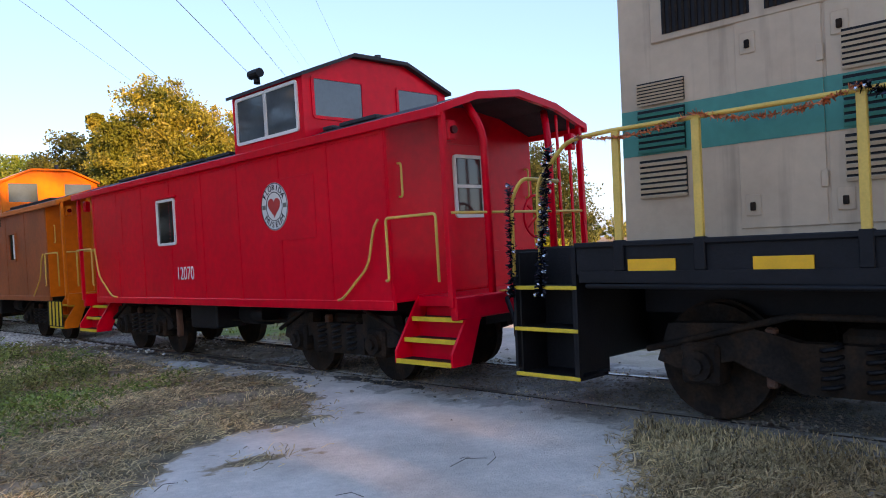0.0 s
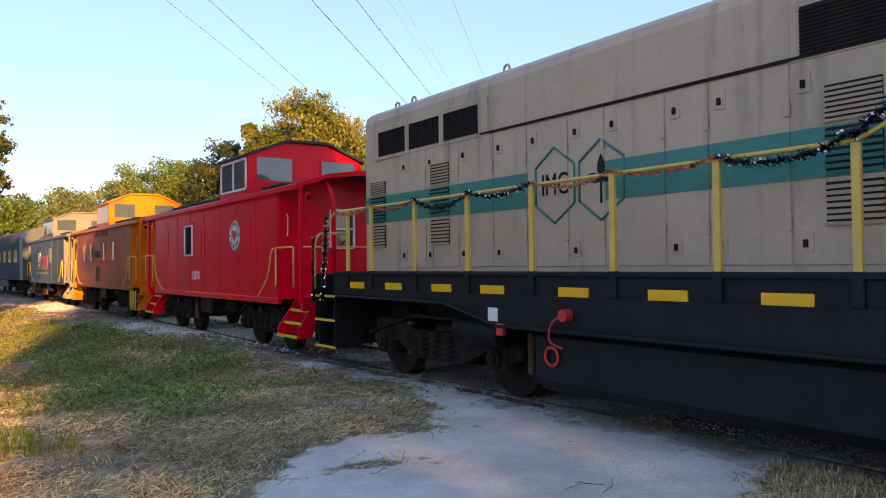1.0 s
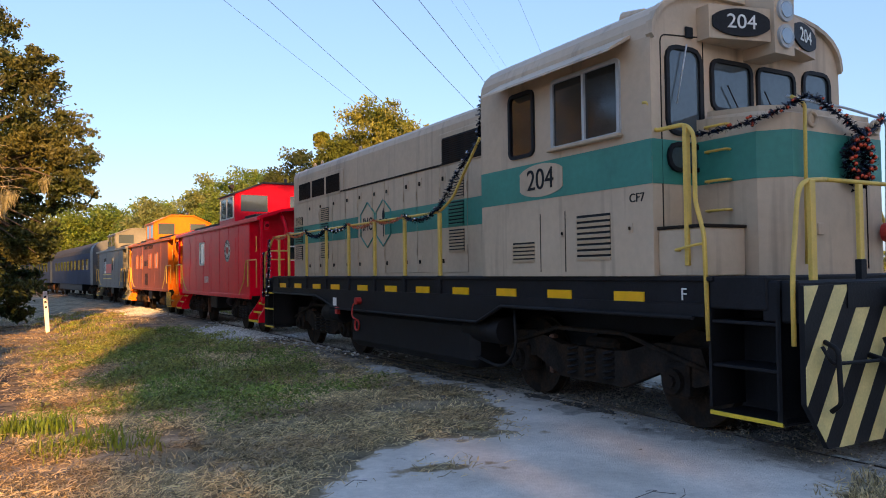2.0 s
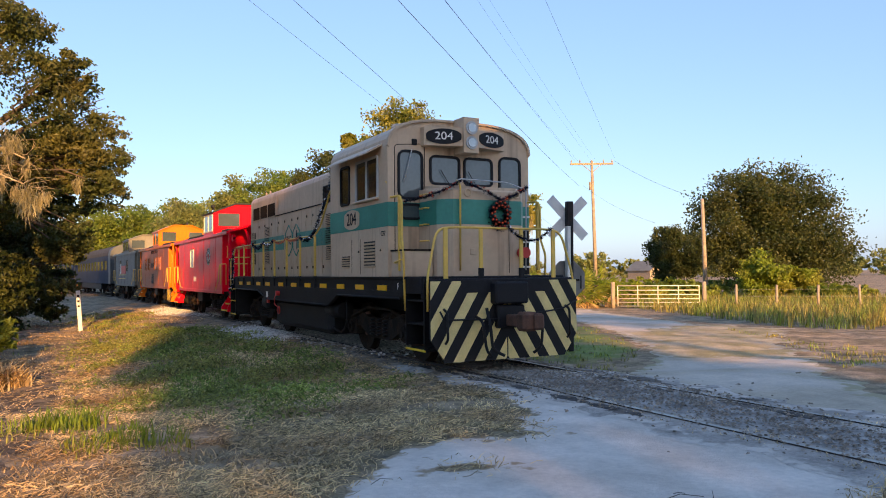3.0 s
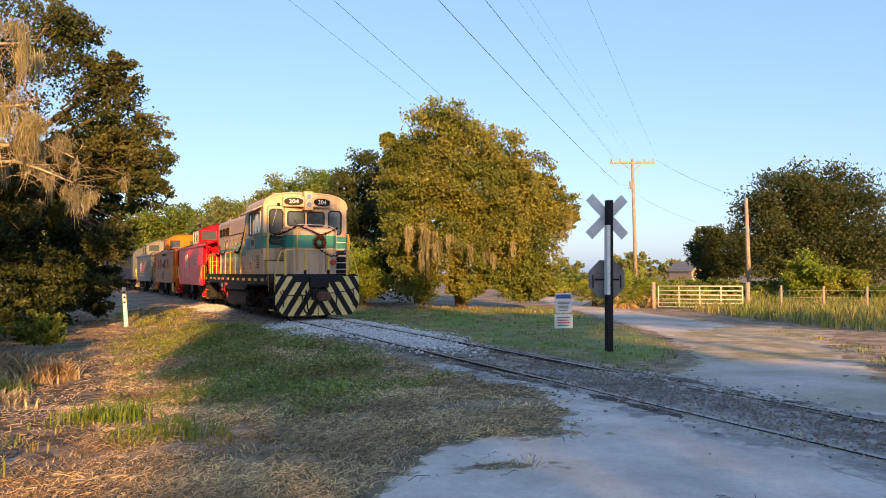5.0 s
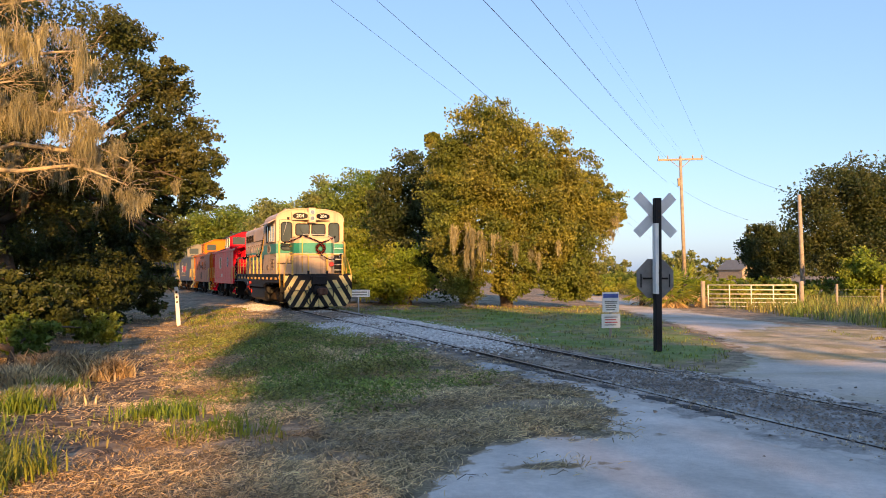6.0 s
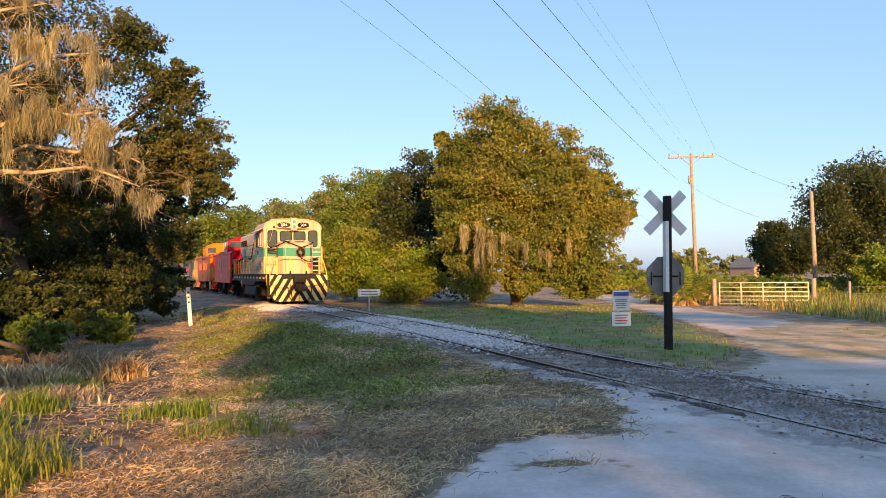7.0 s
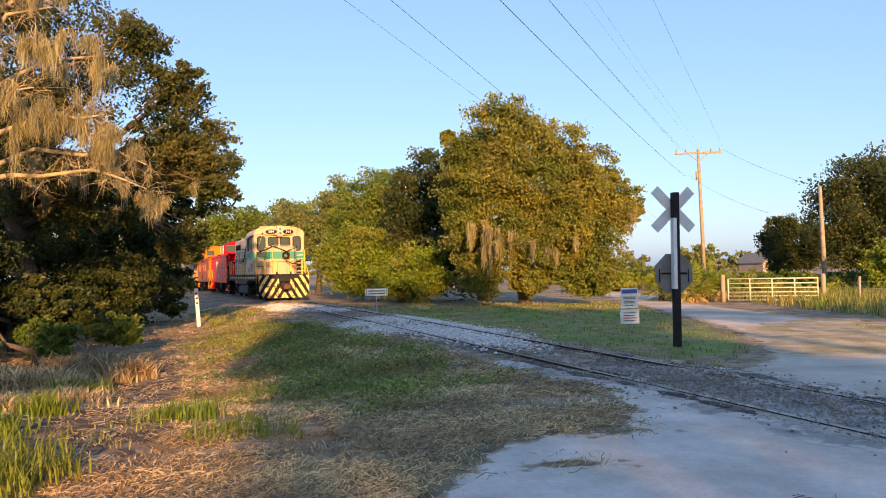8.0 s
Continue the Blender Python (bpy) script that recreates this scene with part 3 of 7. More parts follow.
def straw(n):
    """Dead blades lying flat and crossing one another in a mat."""
    rnd = random.Random(12)
    verts, faces = [], []
    for i in range(n):
        y = 3.2 + 17 * rnd.random() ** 1.7
        x = rnd.uniform(-0.7 * y - 1.5, track_x(y) - 1.2)
        if not on_verge(x + rnd.gauss(0, 0.16), y + rnd.gauss(0, 0.16)) or noise.noise((x * 0.9, y * 0.9, 4)) + 0.5 * noise.noise((x * 3, y * 3, 8)) > 0.28 or (inside(LITTER, x, y) and rnd.random() < 0.8):
            continue
        a, ln, w = rnd.uniform(0, math.tau), rnd.uniform(0.04, 0.15), 0.0016 + 0.00030 * y
        z = surface_z(x, y) + 0.006 + abs(rnd.gauss(0, 0.016))
        dx, dy = math.cos(a), math.sin(a)
        b = rnd.gauss(0, 0.25)
        k = len(verts)
        m = (x + dx * ln * 0.5, y + dy * ln * 0.5, z + rnd.uniform(0, 0.03))
        e = (x + math.cos(a + b) * ln, y + math.sin(a + b) * ln, z + rnd.uniform(-0.008, 0.04))
        for p in ((x, y, z), m, e):
            verts += [(p[0] - dy * w, p[1] + dx * w, p[2] + w * 0.6), (p[0] + dy * w, p[1] - dx * w, p[2] - w * 0.6)]
        faces += [(k, k + 1, k + 3, k + 2), (k + 2, k + 3, k + 5, k + 4)]
    me = bpy.data.meshes.new("straw_mat")
    me.from_pydata(verts, [], faces)
    me.materials.append(M_dry)
    tagged(new("straw_mat", me), "flattened mat of dead straw on the verge", "straw", kind="stuff")


def broad_weeds(n):
    """Low leafy weeds on the shoulder of the bank."""
    rnd = random.Random(13)
    verts, faces = [], []
    for i in range(n):
        y = 6.0 + 20 * rnd.random() ** 1.3
        d = rnd.gauss(4.0, 1.25)
        x = track_x(y) - d / 0.939
        g = noise.noise((x * 0.8, y * 0.6, 21)) + 0.5 * noise.noise((x * 2.5, y * 2.5, 22))
        if d < 1.5 or d > 7 or g < rnd.uniform(-0.25, 0.4) or y - 10.9 - 0.94 * x + 1.6 * noise.noise((x * 0.6, y * 0.6, 31)) < rnd.gauss(0.4, 0.8) or not on_verge(x, y):
            continue
        h = rnd.uniform(0.05, 0.19) * (1.0 + 0.5 * g)
        z0 = surface_z(x, y)
        for k in range(rnd.randint(6, 11)):
            px, py, pz = x + rnd.gauss(0, 0.05), y + rnd.gauss(0, 0.05), z0 + h * rnd.random() ** 0.7
            q = Euler((rnd.uniform(-0.9, 0.9), rnd.uniform(-0.9, 0.9), rnd.uniform(0, 6.28))).to_matrix()
            sz = rnd.uniform(0.018, 0.042) * (0.8 + 0.02 * y)
            j = len(verts)
            for a, b in ((-1, 0), (0, 0.42), (1, 0), (0, -0.42)):
                v = q @ Vector((a * sz, b * sz, 0))
                verts.append((px + v.x, py + v.y, pz + v.z))
            faces.append((j, j + 1, j + 2, j + 3))
    me = bpy.data.meshes.new("broad_weeds")
    me.from_pydata(verts, [], faces)
    me.materials.append(M_weed)
    tagged(new("broad_weeds", me), "low broad-leaved green weeds on the bank", "weeds", kind="stuff")


straw(140000)
broad_weeds(16000)
grass("dry_grass", 21000, verge_dry, 0.062, M_dry, "matted straw-coloured dry grass on the verge", 1, lean=2.1)
grass("green_grass", 18000, verge_green, 0.13, M_grass, "green grass and weeds on the bank of the ditch", 2, lean=0.9)
grass("field_grass", 15000, far_side, 0.26, M_grass, "grass of the lawn and tall field weeds beyond the road", 3, tufts=6)
grass("crossing_weeds", 2600, crossing_dry, 0.16, M_dry, "dry weeds along the rails at the crossing", 4, lean=0.8)


# ---------- trees ----------
def leaves(centres, n, size, rnd, flat=0.0):
    """Leaf sprays scattered in clumps. centres: (x, y, z, rx, ry, rz)."""
    verts, faces = [], []
    wsum = [c[3] * c[5] + 0.2 for c in centres]
    picks = rnd.choices(range(len(centres)), wsum, k=n)
    for i in picks:
        cx, cy, cz, rx, ry, rz = centres[i]
        v = Vector([max(-0.95, min(0.95, rnd.gauss(0, 0.48))) for k in range(3)])
        p = Vector((cx + v.x * rx, cy + v.y * ry, cz + v.z * rz))
        q = Euler((rnd.uniform(-1.2, 1.2), rnd.uniform(-1.2, 1.2), rnd.uniform(0, 6.28))).to_matrix()
        s = size * rnd.uniform(0.6, 1.35)
        k = len(verts)
        for a, b in ((-0.5, 0), (0, 0.34), (0.5, 0), (0, -0.34)):
            verts.append(p + q @ Vector((a * s, b * s, 0.1 * s * (1 if b else -1))))
        faces.append((k, k + 1, k + 2, k + 3))
    return verts, faces


def clumps(lobes, per, rnd, r0=0.16, r1=0.34):
    """Small clumps over the outside of large lobes, so that the outline is uneven and has gaps."""
    out = []
    for cx, cy, cz, rx, ry, rz in lobes:
        for i in range(per):
            v = Vector((rnd.gauss(0, 1), rnd.gauss(0, 1), rnd.gauss(0, 1))).normalized() * rnd.uniform(0.55, 1.0)
            s = rnd.uniform(r0, r1) * min(rx, rz)
            out.append((cx + v.x * rx, cy + v.y * ry, cz + v.z * rz, s * 1.25, s * 1.25, s * 0.8))
        for i in range(per // 4):
            v = Vector((rnd.gauss(0, 1), rnd.gauss(0, 1), rnd.gauss(0, 1))).normalized() * rnd.uniform(0.1, 0.6)
            out.append((cx + v.x * rx, cy + v.y * ry, cz + v.z * rz, rx * 0.3, ry * 0.3, rz * 0.3))
    return out


def tree(name, base, lobes, n, size, material, label, seed, trunk=0.3, per=44, category="tree", limbs=True, r0=0.16, r1=0.42, twigs=0):
    rnd = random.Random(seed)
    root = tagged(empty(name, pose(*base)), label, category)
    rel = [(l[0] - base[0], l[1] - base[1], l[2] - base[2], *l[3:]) for l in lobes]
    bm = bmesh.new()
    top = max(rel, key=lambda l: l[2])
    hgt = top[2]
    trunk_pts = [(0, 0, -0.1), (0.06 * hgt * rnd.uniform(-1, 1), 0, hgt * 0.3), (top[0] * 0.5, top[1] * 0.5, hgt * 0.65), (top[0], top[1], hgt)]
    rod(bm, trunk_pts, [trunk, trunk * 0.75, trunk * 0.5, trunk * 0.15], 9)
    tr = part("trunk", bm, M_bark, root)
    if limbs:
        for l in rel:
            a = Vector(trunk_pts[1]).lerp(Vector(trunk_pts[2]), rnd.random())
            e = Vector(l[:3])
            mid = a.lerp(e, 0.5) + Vector((rnd.uniform(-0.3, 0.3), rnd.uniform(-0.3, 0.3), 0.3))
            part("limb", rod(bmesh.new(), [a, mid, e], [trunk * 0.42, trunk * 0.28, trunk * 0.08], 6), M_bark, tr)
            for k in range(twigs):
                v = Vector((rnd.gauss(0, 1), rnd.gauss(0, 1), rnd.gauss(0, 0.7))).normalized()
                e2 = e + Vector((v.x * l[3], v.y * l[4], v.z * l[5])) * 0.95
                part("branch", rod(bmesh.new(), [mid.lerp(e, 0.6), mid.lerp(e2, 0.6) + Vector((0, 0, 0.15)), e2], [trunk * 0.13, trunk * 0.08, 0.01], 5), M_bark, tr)
    verts, faces = leaves(clumps(rel, per, rnd, r0, r1), n, size, rnd)
    me = bpy.data.meshes.new("crown")
    me.from_pydata(verts, [], faces)
    me.materials.append(material)
    o = new("crown", me)
    o.parent = root
    return root


tree("tree", (4.2, 38.5, -0.3), [(3.3, 38.5, 8.4, 2.2, 2.4, 2.3), (5.4, 38.5, 7.7, 2.1, 2.4, 2.0), (1.2, 38.3, 7.4, 1.2, 1.4, 1.3), (0.4, 38.2, 8.4, 0.4, 0.6, 0.4), (1.3, 38.2, 5.6, 1.7, 1.9, 2.0), (1.5, 38.0, 3.4, 1.6, 1.8, 1.8), (7.3, 38.2, 6.3, 1.8, 2.0, 1.6), (8.6, 38.2, 5.0, 1.5, 1.6, 1.3), (9.6, 38.2, 4.4, 0.6, 1.0, 0.6),
      (3.2, 37.4, 5.4, 2.2, 2.2, 2.3), (5.6, 37.4, 5.2, 2.3, 2.2, 2.3), (7.4, 37.5, 3.8, 2.0, 2.0, 2.0), (4.4, 37.0, 3.0, 2.1, 1.8, 1.8), (6.4, 37.2, 2.2, 1.8, 1.6, 1.8), (2.0, 37.4, 1.3, 1.2, 1.4, 1.2), (7.6, 37.6, 1.2, 1.2, 1.4, 1.2), (4.2, 37.4, 1.0, 1.0, 1.0, 0.8)],
     150000, 0.15, M_leaf_gold, "broad tree with yellowing olive leaves down to the grass", 21, 0.34, 76, twigs=3, r0=0.11, r1=0.29)
tree("tree", (-1.8, 47, -0.4), [(-0.6, 47, 7.4, 1.6, 2.0, 2.0), (-2.4, 47, 6.2, 1.5, 2.0, 1.9), (-1.6, 46.5, 3.6, 2.2, 2.4, 2.6), (0.4, 46, 5.0, 1.8, 2.0, 2.4), (0.6, 44, 2.2, 2.2, 2.0, 2.2)], 30000, 0.19, M_leaf_dark, "dark green tree behind the yellowing tree", 22, 0.3)
tree("tree", (-6.5, 58, -0.4), [(-4.8, 58, 7.6, 1.9, 2.4, 2.0), (-6.9, 58, 6.0, 1.9, 2.6, 2.4), (-3.6, 57, 4.6, 2.4, 2.6, 3.0), (-6.6, 57, 3.2, 2.2, 2.6, 2.6)], 32000, 0.21, M_leaf_green, "leafy green tree beyond the track", 23, 0.35)
tree("tree", (-11, 66, -0.4), [(-9.4, 66, 7.9, 1.9, 2.4, 2.0), (-12.9, 66, 5.2, 2.4, 3, 2.4), (-9.5, 66, 4.6, 2.4, 3, 3.0), (-14.6, 66, 3.6, 2.0, 3, 2.4)], 26000, 0.24, M_leaf_far, "thin-leaved tree beyond the track", 24, 0.3)
tree("tree", (-20, 78, -0.4), [(-19, 78, 6.4, 4.0, 3, 2.8), (-24, 80, 5.4, 4.2, 3, 3.2), (-15, 76, 6.0, 3.4, 3, 3.2)], 24700, 0.30, M_leaf_green, "round green tree far along the track", 25, 0.3)
tree("tree", (-33, 100, -0.4), [(-31, 100, 6.0, 5.5, 4, 3.4), (-38, 102, 5.0, 5.0, 4, 3.6), (-45, 106, 5.0, 5.0, 4, 4.0)], 17100, 0.43, M_leaf_far, "hazy row of far trees behind the train", 26, 0.3)
tree("shrub", (-4.0, 45.5, -0.3), [(-4.2, 45.5, 2.2, 1.8, 1.6, 2.2), (-5.6, 47, 2.6, 1.8, 1.6, 2.4), (-2.4, 45, 1.5, 1.6, 1.5, 1.6)], 20900, 0.19, M_leaf_bright, "bright yellow-green shrub beside the track", 27, 0.1, category="shrub")
tree("shrub", (-0.8, 41.5, -0.3), [(-0.9, 41.5, 1.6, 1.5, 1.4, 1.7), (-2.4, 42.5, 1.2, 1.3, 1.3, 1.3)], 11400, 0.16, M_leaf_bright, "yellow-green undergrowth beside the wood", 28, 0.1, category="shrub")
# the big dark oaks on the near side of the track
tree("oak_tree", (-13.2, 24.5, 0.0), [(-8.9, 25.5, 7.0, 1.5, 1.6, 1.4), (-7.9, 25.5, 5.8, 1.15, 1.3, 1.1), (-8.7, 25.4, 8.1, 0.95, 1.2, 0.7), (-10.2, 25.0, 9.3, 1.3, 1.6, 1.1), (-7.8, 25.6, 4.5, 1.0, 1.3, 0.7), (-9.6, 25.4, 5.2, 1.4, 1.5, 1.1), (-11.8, 24.6, 8.6, 2.4, 2.2, 2.6), (-14.0, 24.2, 6.2, 2.8, 2.4, 2.6), (-16.5, 24.0, 9.8, 3.2, 2.6, 3.0), (-11.4, 24.8, 4.4, 1.8, 1.8, 1.5), (-8.6, 25.5, 2.8, 0.9, 1.2, 0.8)],
     60000, 0.125, M_leaf_oak, "tall dark oak with an open crown and hanging moss", 31, 0.42, 40, twigs=4, r0=0.14, r1=0.3)
tree("oak_tree", (-14.0, 19.0, 0.0), [(-12.6, 19.0, 8.6, 2.6, 2.4, 2.8), (-14.6, 18.2, 5.6, 2.6, 2.4, 2.8), (-12.4, 19.0, 4.2, 1.9, 2.0, 1.9), (-15.5, 17.5, 9.0, 3.0, 2.6, 3.0), (-10.2, 18.2, 5.8, 1.3, 1.3, 0.9)],
     41800, 0.12, M_leaf_oak, "old oak draped with pale hanging moss", 32, 0.48, 40, twigs=4, r0=0.14, r1=0.3)
for i, (bx, by, lob, n, mt, lab) in enumerate([
        ((-12.0), 26.0, [(-11.6, 26, 1.4, 1.8, 1.6, 1.7), (-13.5, 25.5, 2.0, 2.0, 1.8, 2.4), (-15.5, 25, 2.0, 2.2, 1.8, 2.6)], 12000, M_leaf_dark, "dark undergrowth below the oaks"),
        ((-11.5), 20.0, [(-10.8, 20.5, 0.8, 1.4, 1.2, 1.0), (-12.5, 19.5, 1.5, 1.6, 1.5, 1.8), (-14.5, 18.5, 1.8, 1.8, 1.6, 2.2), (-16.5, 18, 2.4, 2, 1.6, 2.8)], 14000, M_leaf_dark, "low dark scrub at the wood's edge"),
        ((-9.5), 17.5, [(-9.6, 18.0, 0.25, 0.9, 0.8, 0.5), (-11.0, 17.0, 0.5, 1.1, 0.9, 0.8), (-8.9, 20.5, 0.2, 0.8, 0.8, 0.5)], 5000, M_leaf_green, "green ferny weeds at the ditch"),
        # the last three lobes are added, hidden by the oak, to shade the cabooses
        ((-15.0), 32.0, [(-13.5, 33, 2.0, 2.2, 2, 2.6), (-15.5, 32, 4.5, 2.6, 2, 3.6), (-18, 31, 6, 3.0, 2, 4.0), (-13.4, 36, 1.2, 1.4, 1.6, 1.6), (-12.2, 34.5, 6.0, 1.5, 1.6, 2.6), (-13.6, 36, 7.0, 2.0, 2, 2.4), (-14.6, 38, 5.0, 2.0, 2, 3.4)], 24000, M_leaf_dark, "dark wood on the track's near side, with unseen crowns for shade"),
        ((-21.0), 45.0, [(-19.6, 46, 2.6, 2.0, 2.4, 3.2), (-22, 44, 5, 3, 3, 4.6), (-24.5, 52, 4, 2.6, 3, 4.6)], 9000, M_leaf_dark, "dark trees along the track"),
]):
    tree("thicket", (bx, by, -0.3), lob, int(n * 1.7), 0.15 if by < 30 else 0.22, mt, lab, 40 + i, 0.1, 34, category="thicket", r0=0.12, r1=0.28)
# wood on the far right
tree("tree", (32.5, 56, -0.5), [(32.0, 56, 6.9, 3.6, 3.4, 3.2), (35.5, 56, 6.2, 3.6, 3.2, 3.6), (29.4, 55.5, 4.4, 2.3, 2.6, 3.2), (32.8, 55, 3.0, 3.8, 3, 3.2), (36.8, 55, 3.0, 3.2, 3, 3.2)], 57000, 0.22, M_leaf_dark, "big round dark green tree beyond the fence", 51, 0.45, 60)
tree("tree", (35.5, 78, -0.5), [(35.2, 78, 4.2, 2.0, 2.6, 2.4), (37.6, 78, 3.4, 2.6, 2.6, 2.8), (35.0, 78, 2.0, 1.6, 2.0, 2.0)], 22800, 0.27, M_leaf_dark, "smaller dark tree across the field", 52, 0.3)
tree("shrub", (28.2, 47.5, -0.5), [(28.2, 47.5, 1.2, 1.9, 1.5, 1.5), (30.5, 47, 0.8, 1.4, 1.2, 1.0)], 15200, 0.20, M_leaf_bright, "bright green broad-leaved shrub before the dark tree", 53, 0.08, category="shrub")
for i, (x, y, w, h) in enumerate([(16.5, 70, 3.0, 1.6), (22, 84, 4, 2.0), (11, 90, 4, 2.2), (27, 100, 5, 2.4), (17.5, 46, 2.6, 1.2), (22.5, 49, 3.2, 1.3), (25, 60, 4, 1.6), (36, 64, 5, 1.6), (20, 63, 3, 1.5), (32, 46, 3, 1.0), (12.2, 60, 2.4, 1.6)]):
    tree("shrub", (x, y, -0.5), [(x, y, h * 0.25, w, 1.6, h * 0.45), (x + w * 0.8, y + 1, h * 0.15, w * 0.7, 1.4, h * 0.35)], 5200, 0.26, M_leaf_green if i % 2 else M_leaf_bright, "low scrub at the edge of the field", 60 + i, 0.06, category="shrub", limbs=False)


def far_wood():
    rnd = random.Random(77)
    lob = [(x + rnd.uniform(-4, 4), 215 + 0.12 * abs(x - 60) + rnd.uniform(-8, 8), rnd.uniform(1.5, 4.0), rnd.uniform(5, 9), 4, rnd.uniform(3, 5.5)) for x in range(-60, 240, 7)]
    verts, faces = leaves(clumps(lob, 12, rnd), 26000, 1.1, rnd)
    me = bpy.data.meshes.new("far_wood")
    me.from_pydata(verts, [], faces)
    me.materials.append(M_leaf_far)
    tagged(new("far_wood", me), "hazy wood along the horizon", "wood", kind="stuff")


far_wood()


def moss(spots, seed, parent):
    """Hanging strands: narrow ragged ribbons below the limbs."""
    rnd = random.Random(seed)
    bm = bmesh.new()
    for cx, cy, cz, rx, ry, ln, n in spots:
        tips = [(rnd.gauss(0, rx), rnd.gauss(0, ry), rnd.uniform(0.35, 1.0), rnd.gauss(0, 0.25)) for k in range(max(4, n // 14))]
        for i in range(n * 6):
            tx, ty, tl, tz = rnd.choice(tips)
            w0 = abs(rnd.gauss(0, 0.085))
            a = rnd.uniform(0, math.tau)
            x, y, z = cx + tx + w0 * math.cos(a), cy + ty + w0 * math.sin(a), cz + tz + rnd.gauss(0, 0.08)
            d = 0.75 * ln * tl * math.exp(-(w0 / 0.1) ** 2) * rnd.uniform(0.5, 1.1) + 0.08
            w = rnd.uniform(0.003, 0.008) * (1.0 if cy < 20 else 2.0)
            px, py = math.cos(a) * w, math.sin(a) * w
            prev = None
            jx = jy = 0.0
            for k in range(5):
                t = k / 4
                s = (1 - t) ** 0.5 + 0.1
                cur = [bm.verts.new((x + jx + px * s, y + jy + py * s, z - d * t)), bm.verts.new((x + jx - px * s, y + jy - py * s, z - d * t))]
                jx, jy = jx + rnd.gauss(0, 0.03), jy + rnd.gauss(0, 0.03)
                if prev:
                    bm.faces.new((prev[0], prev[1], cur[1], cur[0]))
                prev = cur
    ob = new("hanging_moss", mesh_of(bm, "hanging_moss", M_moss))
    return tagged(ob, "pale grey-gold moss hanging in curtains from the oak", "moss", kind="stuff")


moss([(-7.45, 16.4, 4.6, 0.22, 0.3, 1.25, 170), (-7.0, 16.6, 4.75, 0.18, 0.3, 0.7, 90), (-8.1, 16.2, 5.3, 0.35, 0.3, 1.0, 190), (-8.9, 16.0, 5.2, 0.35, 0.4, 1.1, 190), (-7.4, 16.4, 6.3, 0.12, 0.2, 1.5, 60),
      (-9.2, 16.0, 6.6, 0.7, 0.4, 0.9, 220), (-8.0, 16.3, 6.9, 0.5, 0.4, 0.7, 140), (-6.55, 16.9, 3.5, 0.1, 0.2, 0.8, 40), (-10.2, 16.0, 4.9, 0.4, 0.4, 1.6, 160), (-9.6, 16.0, 8.0, 0.8, 0.5, 1.0, 160)], 5, None)
moss([(2.0, 36.0, 3.6, 0.45, 0.4, 2.6, 130), (2.6, 35.9, 2.6, 0.35, 0.4, 2.0, 80), (3.6, 35.7, 3.0, 0.8, 0.4, 1.4, 70), (5.4, 35.8, 2.6, 1.0, 0.4, 1.2, 60), (9.3, 37.2, 4.0, 0.4, 0.4, 1.2, 40)], 6, None)
moss([(-12, 22.8, 5.0, 1.6, 0.6, 1.5, 260), (-10, 23.5, 4.2, 1.0, 0.5, 1.0, 120)], 7, None)


def pale_branches(seed):
    """Bare lichen-covered limbs of the old oak that reach out into the sun, with fine twigs."""
    rnd = random.Random(seed)
    S = tagged(empty("bare_branches", pose(-11.5, 17.5, 4.0)), "bare pale lichen-covered branches of the mossy oak", "branches")
    pale = mat("lichen_bark", (0.42, 0.34, 0.22), 0.95, 0.25, 6, 0.6, 30)
    tw = bmesh.new()
    for (ex, ey, ez) in ((4.4, -1.2, 1.2), (3.9, -1.0, 2.6), (4.8, -0.6, 0.3), (3.0, -1.5, 3.6), (2.6, -1.6, 1.6), (3.4, -1.3, 4.6), (2.2, -1.4, 5.6), (5.0, -0.8, -0.4)):
        a, e = Vector((0, 0, ez * 0.5)), Vector((ex, ey, ez))
        pts = [a.lerp(e, k / 6) + Vector((rnd.gauss(0, 0.12), rnd.gauss(0, 0.12), 0.35 * math.sin(k / 6 * 3.14) + rnd.gauss(0, 0.1))) for k in range(7)]
        part("branch", rod(bmesh.new(), pts, [0.08, 0.07, 0.06, 0.05, 0.04, 0.028, 0.012], 6), pale, S)
        for k in range(60):
            p = pts[rnd.randint(2, 6)].lerp(pts[rnd.randint(2, 6)], rnd.random())
            v = Vector((rnd.gauss(0.3, 0.6), rnd.gauss(0, 0.6), rnd.gauss(0.1, 0.6)))
            q = p + v * 0.2 + Vector((0, 0, rnd.gauss(0.02, 0.05)))
            for j in range(3):
                u = v + Vector((rnd.gauss(0, 0.6), rnd.gauss(0, 0.6), rnd.gauss(-0.1, 0.6)))
                r = q + u * 0.16
                rod(tw, [p.lerp(q, 0.4), q, r, r + (u + Vector((rnd.gauss(0, 0.5), rnd.gauss(0, 0.5), rnd.gauss(-0.3, 0.4)))) * 0.13], [0.008, 0.006, 0.004, 0.002], 3)
    tagged(part("twig_spray", tw, pale, S), kind="stuff")


pale_branches(3)


# ---------- locomotive (local: y from the front pilot backwards, x across, z above the rail) ----------
HOOD, CAB, DECK = 1.05, 1.56, 1.60


def arch(half, z0, zside, ztop, n=10):
    """The outline of a cab or hood: upright sides, a shallow curved roof with rounded shoulders."""
    pts = [(-half, z0)]
    for k in range(n + 1):
        a = math.pi - math.pi * k / n
        c, s = math.cos(a), math.sin(a)
        pts.append((half * math.copysign(abs(c) ** 0.62, c), zside + (ztop - zside) * abs(s) ** 0.85))
    return pts + [(half, z0)]


